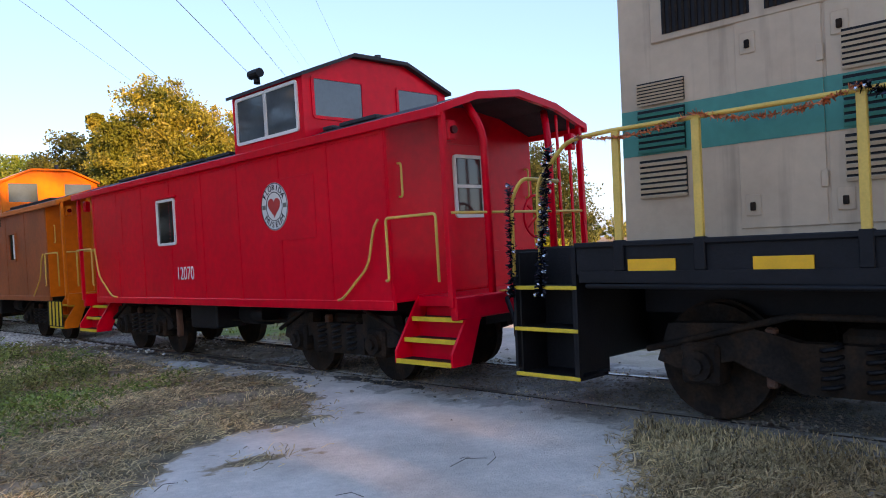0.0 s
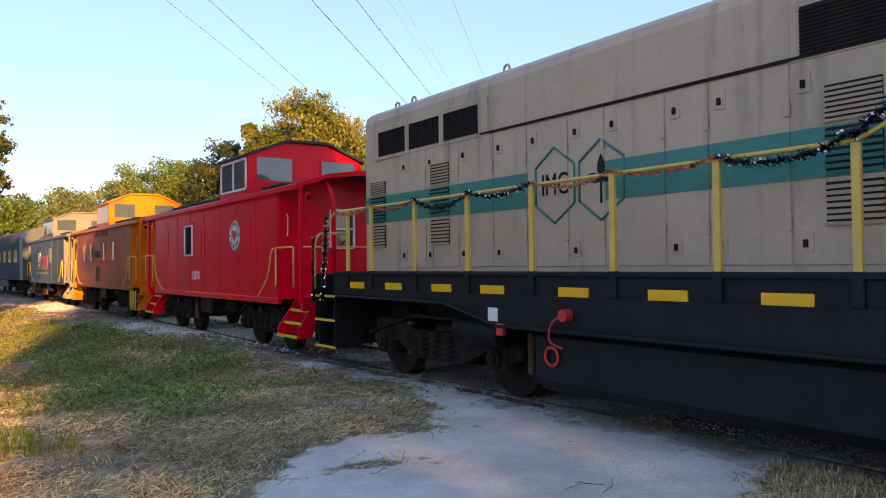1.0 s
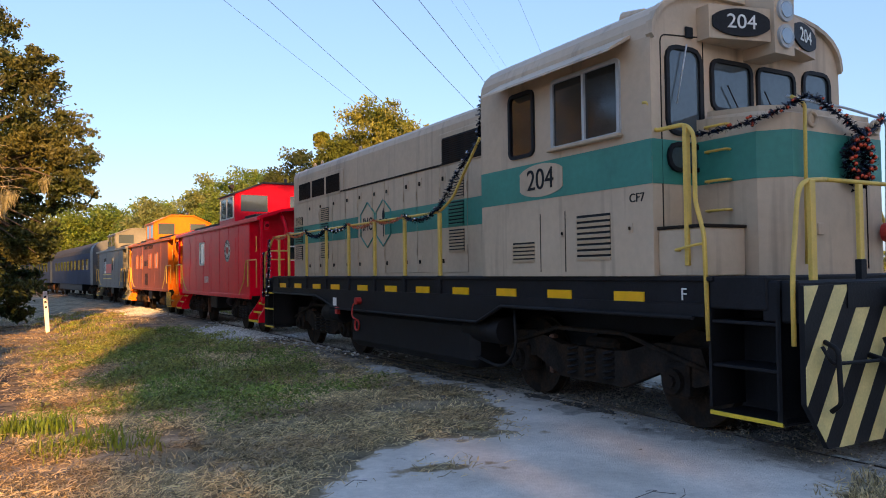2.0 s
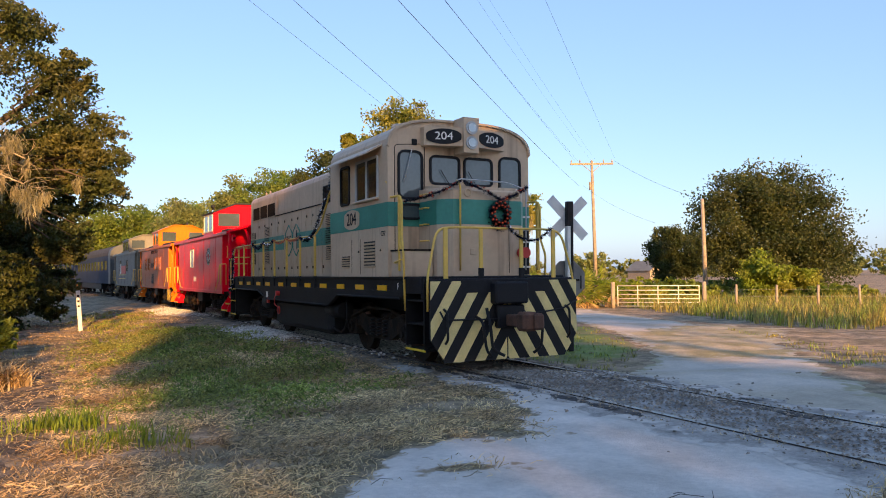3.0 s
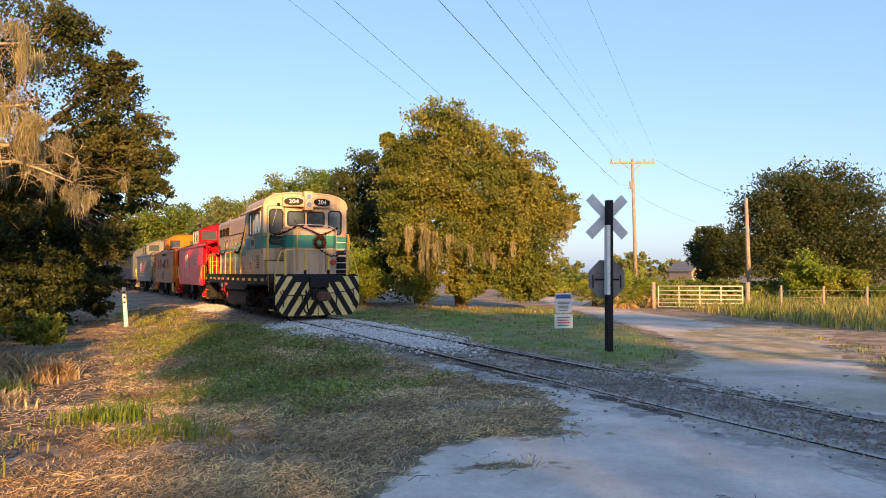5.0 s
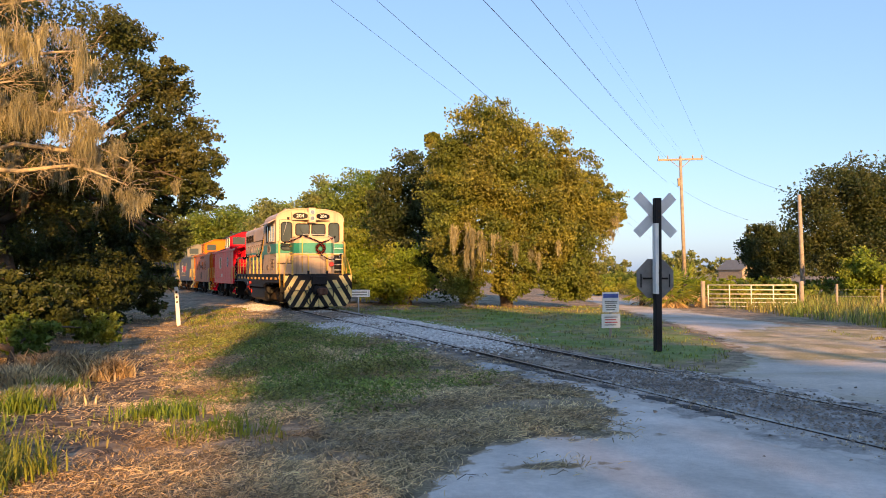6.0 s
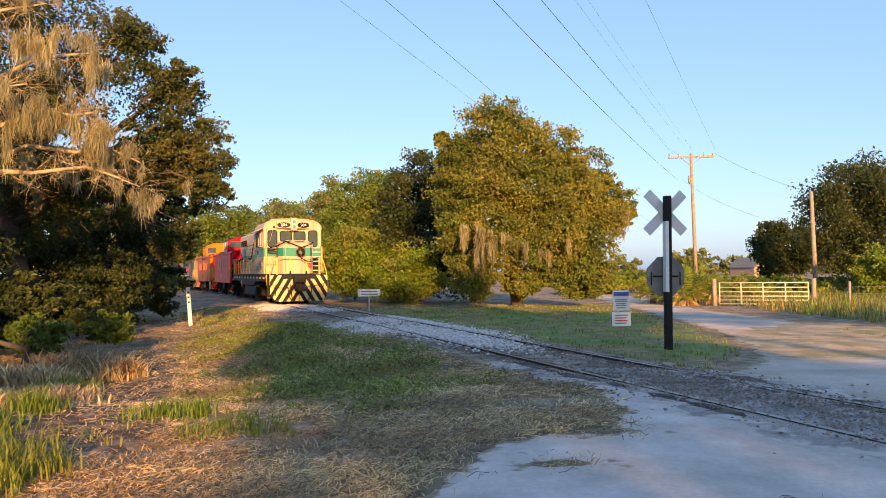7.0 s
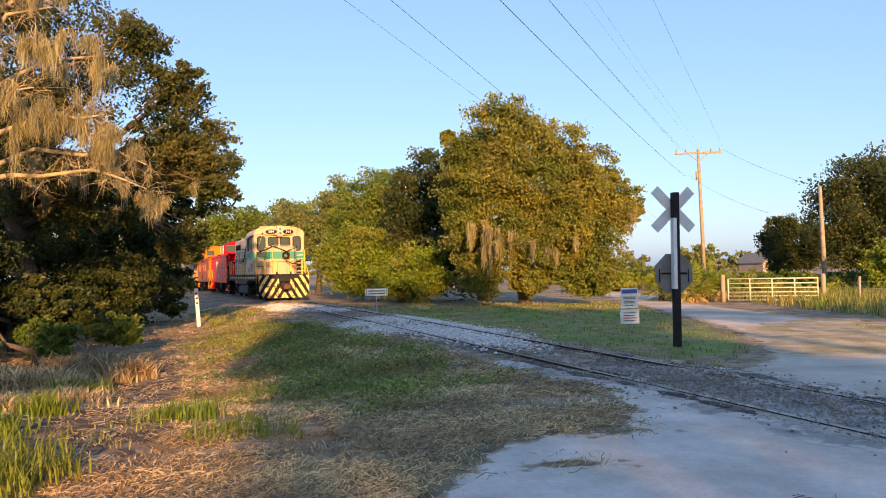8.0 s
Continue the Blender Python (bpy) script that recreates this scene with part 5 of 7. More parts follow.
    for sx in (-1, 1):
        nb = part("number_board", prism(bmesh.new(), [(sx * 0.17, 1.22), (sx * 0.88, 1.42), (sx * 0.88, 1.58), (sx * 0.17, 1.58)], "z", 4.05, 4.40), M_tan, L)
        ang = math.degrees(math.atan2(0.20, 0.71)) * sx
        mm = Matrix.Translation((sx * 0.525, 1.306, 4.225)) @ Matrix.Rotation(radians(ang), 4, "Z")
        bm = bmesh.new()
        disc(bm, (0, 0, 0), "y", 0.145, 0.02, 32)
        for v in bm.verts:
            v.co.x = max(-0.34, min(0.34, v.co.x * 2.5))
        part("number_glass", bm, M_black, nb, m=mm)
        text_part("board_number", "204", 0.21, mm @ Matrix.Translation((0, -0.013, 0)) @ FRONT @ Matrix.Diagonal((1.15, 1, 1, 1)), M_white, nb)
    part("vent_grille", B(-1.07, yf - 0.03, 4.06, -0.96, yf, 4.18, bevel=0.01), M_black, L)
    # horns on the roof
    bm = bmesh.new()
    box(bm, -1.0, 2.5, 4.40, -0.55, 2.6, 4.48, bevel=0.02)
    for hx in (-0.95, -0.78, -0.6):
        disc(bm, (hx, 2.40, 4.55), "y", 0.10, 0.3, 14, 0.05)
        disc(bm, (hx, 2.56, 4.50), "z", 0.05, 0.16, 10)
    part("air_horn", bm, M_tan, L)
    # nose
    nose = prism(bmesh.new(), [(-0.92, 1.6), (-0.92, 0.86), (-0.72, 0.62), (0.72, 0.62), (0.92, 0.86), (0.92, 1.6)], "z", DECK, 3.26)
    top = [v for v in nose.verts if v.co.z > 3]
    for v in top:
        v.co.z += 0.05 if v.co.y > 1 else -0.03
    bmesh.ops.bevel(nose, geom=[e for e in nose.edges if all(v in top for v in e.verts)], offset=0.09, segments=3, affect="EDGES")
    for f in nose.faces:
        f.smooth = False
    part("nose", nose, M_tan, L)
    outline = [(-0.926, 1.576), (-0.926, 0.857), (-0.723, 0.614), (0.723, 0.614), (0.926, 0.857), (0.926, 1.576)]
    for (xa, ya), (xb, yb) in zip(outline, outline[1:]):
        d = Vector((xb - xa, yb - ya, 0)).normalized()
        nrm = Vector((d.y, -d.x, 0))
        a, b = Vector((xa, ya, 0)), Vector((xb, yb, 0))
        bm = prism(bmesh.new(), [tuple(p[:2]) for p in (a, b, b - nrm * 0.005, a - nrm * 0.005)], "z", 2.53, 2.98)
        part("teal_stripe", bm, M_teal, L)
    for nx in (-0.42, 0.62):
        part("marker_light", ring(bmesh.new(), (nx, 0.61, 3.10), "y", 0.065, 0.02, 20), M_tan, L)
    part("nose_latch", B(-0.38, 0.60, 1.98, -0.28, 0.625, 2.1, bevel=0.01), M_tan, L)
    part("nose_door_seam", rod(bmesh.new(), [(0.45, 0.614, 1.65), (0.45, 0.614, 3.1)], 0.006, 5), M_grime, L)
    part("battery_box", B(-1.5, 1.0, DECK, -0.93, 1.58, 2.06, bevel=0.01), M_tan, L)
    part("battery_box_lid", B(-1.52, 0.98, 2.06, -0.925, 1.578, 2.09, bevel=0.006), M_grime, L)
    for z in (2.25, 2.55, 2.85, 3.1):
        grab(L, [(-0.93, 1.15, z), (-1.0, 1.15, z), (-1.0, 1.42, z), (-0.93, 1.42, z)], 0.014)
    grab(L, [(-1.50, 1.3, 1.85), (-1.58, 1.3, 1.85), (-1.58, 1.0, 1.9), (-1.5, 1.0, 1.9)], 0.014)
    # front platform, draft gear and pilot
    part("front_beam", B(-1.48, 0.06, 1.20, 1.48, 0.42, 1.56, bevel=0.02), M_black, L)
    for k in range(5):
        part("step_bar", B(-0.9, 0.02, 1.28 + k * 0.055, -0.3, 0.06, 1.31 + k * 0.055), M_black, L)
    part("draft_box", B(-0.34, -0.18, 1.12, 0.34, 0.1, 1.50, bevel=0.03), M_black, L)
    part("buffer_pocket", B(-0.26, -0.12, 0.70, 0.30, 0.1, 1.1, bevel=0.03), M_black, L)
    cut = [(1.5, 0.55), (1.22, 0.16), (-1.22, 0.16), (-1.5, 0.55)]
    striped_panel("pilot", L, -1.5, 1.5, 0.16, 1.52, 0.0, cut)
    part("pilot_gap", B(-0.92, -0.012, 1.32, 0.86, 0.0, 1.53), M_black, L)
    coupler(L, -0.05, -1)
    grab(L, [(-1.35, -0.05, 1.02), (-1.3, -0.1, 0.88), (-0.3, -0.1, 0.86), (0.3, -0.1, 0.92), (1.1, -0.1, 1.0), (1.45, -0.08, 1.15)], 0.016, M_black, "uncoupling_lever")
    for hx in (-1.25, 1.25):
        grab(L, [(hx, 0.0, 1.05), (hx, -0.12, 1.0), (hx, -0.14, 0.55), (hx, -0.05, 0.48)], 0.022, M_black, "mu_hose")
    for hx in (-0.62, 0.62):
        part("air_hose_front", rod(bmesh.new(), bend([(hx, 0, 0.9), (hx, -0.2, 0.85), (hx * 0.9, -0.22, 0.35), (hx * 0.7, -0.15, 0.25)], 5, 0.12), 0.026, 7), M_black, L)
    # corner steps, front and rear
    def steps(y0, y1, sx):
        xo = sx * 1.5
        st = part("stepwell", B(min(xo, xo - sx * 0.05), y0, 0.34, max(xo, xo - sx * 0.05), y0 + 0.05, 1.5), M_black, L)
        part("stepwell_back", B(min(xo - sx * 0.5, xo - sx * 0.46), y0, 0.36, max(xo - sx * 0.5, xo - sx * 0.46), y1, 1.56), M_black, st)
        part("stepwell_side", B(min(xo, xo - sx * 0.5), y1 - 0.03, 0.40, max(xo, xo - sx * 0.5), y1, 1.56), M_black, st)
        part("stepwell_side", B(min(xo, xo - sx * 0.5), y0, 0.40, max(xo, xo - sx * 0.5), y0 + 0.03, 1.56), M_black, st)
        for z in (0.36, 0.80, 1.20):
            part("tread", B(min(xo - sx * 0.02, xo - sx * 0.48), y0, z - 0.03, max(xo - sx * 0.02, xo - sx * 0.48), y1, z, bevel=0.006), M_black, st)
            if z < 0.5 or y0 > 5:
                part("tread_edge", B(min(xo + sx * 0.005, xo - sx * 0.02), y0, z - 0.03, max(xo + sx * 0.005, xo - sx * 0.02), y1, z + 0.008, bevel=0.006), M_yellow2, st)
    for sx in (-1, 1):
        steps(0.22, 0.98, sx)
        steps(14.35, 15.1, sx)
    part("rear_platform", B(-1.0, 14.35, 1.42, 1.0, 15.1, 1.58, bevel=0.02), M_black, L)
    part("rear_pilot", B(-1.45, 15.06, 0.3, 1.45, 15.12, 1.55, bevel=0.02), M_black, L)
    coupler(L, 15.1, 1)
    # handrails along the near walkway: flat posts and a top pipe
    posts = [6.0, 7.17, 8.35, 9.54, 10.73, 11.93, 13.14, 13.88]
    for sx in (-1, 1):
        x = sx * 1.50
        for y in posts:
            part("handrail_post", B(x - 0.022, y - 0.035, DECK, x + 0.022, y + 0.035, 2.56, bevel=0.006), M_yellow, L)
            part("post_socket", B(x - 0.035, y - 0.05, 1.34, x + 0.035, y + 0.05, DECK + 0.01, bevel=0.008), M_black, L)
        pts = [(x, 14.75, 1.35), (x, 14.75, 2.2), (x, 14.40, 2.54), (x, 14.0, 2.57), (x, 6.0, 2.57), (x, 5.6, 2.75), (sx * 1.53, 4.95, 3.35), (sx * 1.53, 4.80, 3.5)]
        grab(L, pts, 0.021, M_yellow, "handrail", 0.12)
        grab(L, [(x, 15.08, 1.3), (x, 15.08, 2.05), (x, 14.95, 2.25), (sx * 0.9, 14.95, 2.25)], 0.02, M_yellow, "handrail", 0.1)
        # front corner rails
        grab(L, [(x, 0.98, 1.0), (x * 1.02, 0.98, 2.0), (x, 1.1, 2.3), (x, 1.1, 2.95), (x, 1.2, 3.06), (x, 1.62, 3.06), (x * 1.03, 1.62, 3.35), (x * 1.03, 1.7, 3.36)], 0.022, M_yellow, "handrail", 0.08)
        part("handrail_post", B(x - 0.03, 1.17, DECK + 0.1, x + 0.03, 1.22, 3.05, bevel=0.006), M_yellow, L)
        grab(L, [(x, 0.10, 1.02), (x, 0.10, 1.6), (sx * 1.32, 0.16, 2.30), (sx * 1.2, 0.18, 2.42), (sx * 0.9, 0.18, 2.44)], 0.022, M_yellow, "handrail", 0.12)
        part("handrail_post", B(sx * 1.12 - 0.04, 0.15, 1.55, sx * 1.12 + 0.04, 0.19, 2.43, bevel=0.006), M_yellow, L)
        part("handrail_post", B(sx * 0.42 - 0.035, 0.15, 1.72, sx * 0.42 + 0.035, 0.19, 2.42, bevel=0.006), M_yellow, L)
        part("post_socket", B(sx * 0.42 - 0.045, 0.14, 1.5, sx * 0.42 + 0.045, 0.2, 1.74, bevel=0.006), M_black, L)
    grab(L, [(-0.95, 0.18, 2.44), (0.95, 0.18, 2.44)], 0.021, M_yellow, "handrail")
    grab(L, [(-0.60, 0.58, 1.7), (-0.60, 0.56, 3.22), (-0.60, 0.7, 3.32)], 0.018, M_yellow, "nose_rail", 0.05)
    grab(L, [(0.85, 0.66, 1.7), (0.85, 0.62, 3.2), (0.6, 0.9, 3.36), (-0.4, 0.9, 3.38), (-0.6, 0.7, 3.32)], 0.014, M_signgrey, "nose_rail", 0.08)
    part("fire_bottle", disc(bmesh.new(), (0.70, 0.5, 2.02), "y", 0.10, 0.16, 16), M_signred, L, "red round gong")
    for z in (1.75, 2.0, 2.25, 2.5, 2.75):
        part("ladder_rung", B(0.94, 1.45, z, 1.5, 1.52, z + 0.035), M_white, L)
    part("ladder_back", B(0.93, 1.53, 1.62, 1.52, 1.56, 2.5), M_black, L)
    # trucks
    truck(L, 3.1)
    truck(L, 12.0)
    # garlands
    z = 2.60
    x = -1.52
    tinsel("garland", sag((x, 14.3, z - 0.04), (x, 13.14, z), 0.08) + sag((x, 13.14, z), (x, 11.93, z), 0.11), 620, M_tinsel2, L, 0.04, label="orange tinsel garland")
    tinsel("garland", sag((x, 11.93, z), (x, 10.73, z - 0.04), 0.14) + sag((x, 10.73, z), (x, 9.54, z), 0.10), 1100, M_tinsel, L, 0.055, M_bauble, "dark tinsel garland")
    tinsel("garland", sag((x, 9.54, z), (x, 8.35, z), 0.10) + sag((x, 8.35, z), (x, 7.17, z), 0.08), 620, M_tinsel2, L, 0.04)
    tinsel("garland", sag((x, 7.17, z), (x, 6.0, z + 0.04), 0.13) + sag((x, 6.0, z), (x - 0.02, 4.85, 3.45), -0.05) + sag((x, 4.85, 3.45), (x, 4.75, 4.1), 0.0), 1300, M_tinsel, L, 0.06, M_bauble)
    tinsel("garland", sag((x, 14.6, 2.5), (x, 14.76, 1.1), 0.0), 700, M_tinsel, L, 0.06, M_bauble)
    tinsel("garland", sag((x, 15.08, 2.2), (x, 15.1, 1.1), 0.0), 500, M_tinsel, L, 0.055, M_bauble)
    tinsel("garland", sag((-1.45, 1.1, 2.95), (-0.60, 0.52, 3.30), 0.06) + sag((-0.60, 0.52, 3.30), (0.22, 0.50, 2.98), -0.02) + sag((0.22, 0.5, 2.98), (0.95, 0.7, 3.28), 0.03), 1100, M_tinsel, L, 0.055, M_bauble2)
    tinsel("garland", sag((0.1, 0.12, 2.48), (1.05, 0.12, 2.46), 0.24), 520, M_tinsel, L, 0.05, M_bauble)
    bm = bmesh.new()
    rnd = random.Random(5)
    for i in range(900):
        a = rnd.uniform(0, math.tau)
        rr = 0.17 + rnd.gauss(0, 0.035)
        c = Vector((0.22 + rr * math.cos(a), 0.55 + rnd.gauss(0, 0.03), 2.72 + rr * 1.15 * math.sin(a)))
        v = Vector((rnd.gauss(0, 1), rnd.gauss(0, 1), rnd.gauss(0, 1))).normalized()
        w = v.orthogonal() * 0.014
        bm.faces.new([bm.verts.new(q) for q in (c - w, c + w, c + v * 0.05)])
    wreath = part("wreath", bm, M_tinsel, L, "dark wreath with copper baubles")
    bm = bmesh.new()
    for i in range(26):
        a = i * math.tau / 13 + (0.2 if i > 12 else 0)
        rr = 0.20 if i > 12 else 0.14
        bmesh.ops.create_icosphere(bm, subdivisions=2, radius=0.026, matrix=Matrix.Translation((0.22 + rr * math.cos(a), 0.50, 2.72 + rr * 1.15 * math.sin(a))))
    tagged(part("bauble_cluster", bm, M_bauble2, wreath), kind="stuff")
    return L


# ---------- caboose (local: y from its near platform edge backwards) ----------
def caboose(label, body_m, end_m, roof_m, trim, kind, length=11.0):
    C = tagged(empty("caboose"), label, "caboose")
    p0, p1 = 0.95, length - 0.95
    half, z0, ze, zt = 1.36, 1.05, 3.20, 3.52
    roofp = [(-half - 0.06, ze), (-0.75, ze + 0.22), (0, zt), (0.75, ze + 0.22), (half + 0.06, ze)]
    wall = [(-half, z0), (-half, ze - 0.02), (-0.72, ze + 0.19), (0, zt - 0.04), (0.72, ze + 0.19), (half, ze - 0.02), (half, z0)]
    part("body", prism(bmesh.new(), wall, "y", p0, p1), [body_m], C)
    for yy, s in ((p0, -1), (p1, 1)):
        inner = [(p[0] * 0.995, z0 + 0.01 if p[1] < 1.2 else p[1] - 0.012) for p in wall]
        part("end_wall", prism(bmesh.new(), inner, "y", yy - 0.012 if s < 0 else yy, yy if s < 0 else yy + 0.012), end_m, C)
    roof = roofp + [(p[0], p[1] - 0.05) for p in reversed(roofp)]
    part("roof", prism(bmesh.new(), roof, "y", 0.0, length), roof_m, C)
    for sx in (-1, 1):
        part("roof_edge", B(min(sx * 1.36, sx * 1.43), 0, ze - 0.10, max(sx * 1.36, sx * 1.43), length, ze + 0.01, bevel=0.008), end_m if kind != "grey" else roof_m, C)
    for yy in (0.0, length - 0.05):
        band = [(p[0], p[1] + 0.012) for p in roofp] + [(p[0], p[1] - 0.075) for p in reversed(roofp)]
        part("roof_fascia", prism(bmesh.new(), band, "y", yy - 0.006, yy + 0.056), end_m, C)
    # roof walk boards
    for k in range(9):
        part("roof_board", B(-1.05, p0 + 0.5 + k * (p1 - p0 - 1) / 9, ze + 0.14, -0.82, p0 + 0.35 + (k + 1) * (p1 - p0 - 1) / 9, ze + 0.19, bevel=0.01), M_roof, C)
    # rivet seams
    rv = bmesh.new()
    disc(rv, (0, 0, 0), "x", 0.011, 0.012, 6)
    rivet = mesh_of(rv, "rivet", body_m)
    x = -half
    n = 8 if kind == "red" else 6
    for k in range(n + 1):
        yy = p0 + 0.06 + (p1 - p0 - 0.12) * k / n
        part("panel_seam", B(x - 0.007, yy - 0.035, z0 + 0.02, x, yy + 0.035, ze - 0.1), body_m, C)
    if kind == "red":
        bm = bmesh.new()
        for k in range(n + 1):
            yy = p0 + 0.06 + (p1 - p0 - 0.12) * k / n
            for j in range(34):
                box(bm, x - 0.013, yy - 0.022, z0 + 0.08 + j * 0.06, x - 0.006, yy - 0.008, z0 + 0.094 + j * 0.06)
        for j in range(150):
            box(bm, x - 0.009, p0 + 0.05 + j * 0.0603, ze - 0.15, x - 0.001, p0 + 0.064 + j * 0.0603, ze - 0.136)
        tagged(part("rivets", bm, body_m, C), kind="stuff")
        for y0, y1, zz0, zz1 in ((3.3 - 0.9, 3.3 + 0.0, 1.9, 2.75), (5.7, 6.5, 1.7, 2.7), (8.6, 9.4, 1.95, 2.8)):
            part("patch_panel", B(x - 0.010, y0, zz0, x - 0.002, y1, zz1, bevel=0.003), body_m, C)
    part("side_sill", B(-half - 0.012, p0, z0 - 0.09, -half + 0.05, p1, z0 + 0.03, bevel=0.01), body_m, C)
    part("side_sill", B(half - 0.05, p0, z0 - 0.09, half + 0.012, p1, z0 + 0.03, bevel=0.01), body_m, C)
    part("underframe", B(-0.5, 0.3, 0.72, 0.5, length - 0.3, 1.02), M_black, C)
    part("brake_cylinder", rod(bmesh.new(), [(-0.75, 4.6, 0.78), (-0.75, 5.3, 0.78)], 0.17, 12), M_black, C)
    part("battery_box", B(-1.15, 5.6, 0.55, -0.6, 6.5, 1.0, bevel=0.03), M_black, C)
    for k in range(4):
        part("brake_rod", rod(bmesh.new(), [(-0.9 + k * 0.2, 3.6, 0.7), (-0.8 + k * 0.2, 7.4, 0.66)], 0.02, 5), M_grime, C)
    # side windows
    wins = {"red": [(6.42, 7.02, 2.02, 2.72)], "orange": [(3.2, 3.65, 1.98, 2.62), (4.7, 5.15, 1.98, 2.62), (6.9, 7.35, 1.98, 2.62), (8.2, 8.6, 1.98, 2.62)], "grey": [(4.0, 4.5, 2.0, 2.7), (7.2, 7.7, 2.0, 2.7)]}[kind]
    for y0, y1, zz0, zz1 in wins:
        w = window(C, "side_window", "x", y0, y1, zz0, zz1, x - 0.004, M_darkglass, M_white if kind == "red" else body_m, 0.012, 0.03)
        if kind == "red":
            part("window_drip", B(x - 0.05, y0 - 0.1, zz1 + 0.06, x, y1 + 0.1, zz1 + 0.09), body_m, C)
        else:
            part("blind", B(x - 0.012, y0 + 0.02, zz0 + 0.02, x - 0.007, y0 + 0.2, zz1 - 0.02), M_white, w)
    # cupola
    c0, c1 = {"red": (2.55, 4.35), "orange": (4.6, 6.6), "grey": (3.6, 6.4)}[kind]
    ct, ch = (4.10, 4.42)
    cw = half - 0.01 if kind != "orange" else 1.25
    cprof = [(-cw, ze - 0.05), (-cw, ct), (-0.5, ch), (0.5, ch), (cw, ct), (cw, ze - 0.05)]
    part("cupola", prism(bmesh.new(), cprof, "y", c0, c1), end_m, C)
    cr = [(-cw - 0.05, ct - 0.01), (-0.5, ch + 0.03), (0.5, ch + 0.03), (cw + 0.05, ct - 0.01)]
    part("cupola_roof", prism(bmesh.new(), cr + [(p[0], p[1] - 0.05) for p in reversed(cr)], "y", c0 - 0.1, c1 + 0.1), roof_m if kind == "red" else end_m, C)
    mid = (c0 + c1) / 2
    for a, b in ((c0 + 0.15, mid - 0.03), (mid + 0.03, c1 - 0.15)):
        window(C, "cupola_window", "x", a, b, ze + 0.18, ct - 0.12, -cw, M_glass, M_white if kind == "red" else end_m, 0.01, 0.025)
    for a, b in ((-cw + 0.18, -0.35), (0.35, cw - 0.18)):
        window(C, "cupola_window", "y", a, b, ze + 0.34, ct - 0.06, c0, M_glass, end_m, 0.02, 0.02)
    if kind == "red":
        bm = rod(bmesh.new(), [(-1.0, c1 - 0.15, ch - 0.12), (-1.0, c1 - 0.15, ch - 0.02)], 0.05, 8)
        disc(bm, (-1.02, c1 - 0.15, ch + 0.03), "y", 0.07, 0.26, 12)
        part("roof_lamp", bm, M_black, C)
    part("smoke_stack", rod(bmesh.new(), [(0.35, mid - 0.5, ch - 0.1), (0.35, mid - 0.5, ch + 0.22)], 0.05, 8), M_roof, C)
    # platforms, steps, rails at both ends
    for s, ye, yi in ((1, 0.0, p0), (-1, length, p1)):
        lo, hi = min(ye, yi), max(ye, yi)
        part("platform", B(-1.0, lo, 0.98, 1.0, hi, 1.10, bevel=0.01), end_m, C)
        part("end_beam", B(-1.3, min(ye, ye + s * 0.1), 0.86, 1.3, max(ye, ye + s * 0.1), 1.12, bevel=0.015), end_m, C)
        part("platform_edge", B(-0.5, ye - 0.02, 1.12, 0.5, ye + 0.06, 1.14), M_yellow, C)
        coupler(C, ye, -s)
        for sx in (-1, 1):
            xo = sx * 1.40
            for yy in (lo + 0.02, hi - 0.02):
                poly = [(xo, 0.36), (xo, 0.50), (sx * 0.98, 1.12), (sx * 0.86, 1.12), (sx * 0.86, 0.98), (sx * 1.12, 0.36)]
                part("step_side", prism(bmesh.new(), poly, "y", yy - 0.018, yy + 0.018), end_m, C)
            for k, z in enumerate((0.40, 0.63, 0.86)):
                xa = sx * (1.40 - k * 0.14)
                xb = xa - sx * 0.24
                part("tread", B(min(xa, xb), lo + 0.03, z - 0.02, max(xa, xb), hi - 0.03, z), M_black if kind == "red" else end_m, C)
                part("tread_edge", B(min(xa + sx * 0.012, xa - sx * 0.02), lo + 0.03, z - 0.04, max(xa + sx * 0.012, xa - sx * 0.02), hi - 0.03, z + 0.012), M_yellow2, C)
                part("riser", B(min(xb, xb - sx * 0.01), lo + 0.03, z - 0.02, max(xb, xb - sx * 0.01), hi - 0.03, z + 0.2), end_m, C)
            # roof posts and rails
            part("roof_post", B(sx * 1.30 - 0.035, ye + s * 0.02, 1.0, sx * 1.30 + 0.035, ye + s * 0.09, ze, bevel=0.01), end_m, C)
            part("roof_post", rod(bmesh.new(), bend([(sx * 0.62, ye + s * 0.06, 1.0), (sx * 0.62, ye + s * 0.06, 3.0), (sx * 0.75, ye + s * 0.2, 3.35)], 4, 0.2), 0.05, 6), end_m, C)
            grab(C, [(sx * 1.42, yi + s * 0.05, 1.32), (sx * 1.42, yi - s * 0.0, 1.32), (sx * 1.42, yi, 2.05), (sx * 1.42, ye + s * 0.12, 2.05), (sx * 1.42, ye + s * 0.12, 1.30)], 0.017)
            pts = [(sx * 1.41, yi + s * 0.15, 2.05), (sx * 1.43, yi + s * 0.22, 1.95), (sx * 1.43, yi + s * 0.35, 1.5), (sx * 1.42, yi + s * 0.9, 1.1), (sx * 1.38, yi + s * 1.05, 1.08)]
            grab(C, pts, 0.017, None, "grab_iron", 0.15)
            grab(C, [(sx * 1.2, yi - s * 0.02, 2.7), (sx * 1.2, yi - s * 0.08, 2.7), (sx * 1.2, yi - s * 0.08, 2.3), (sx * 1.2, yi - s * 0.02, 2.3)], 0.014)
            ml = part("marker_lamp", B(sx * 1.15 - 0.06, ye + s * 0.1 - 0.06, 2.86, sx * 1.15 + 0.06, ye + s * 0.1 + 0.06, 3.08, bevel=0.015), end_m, C)
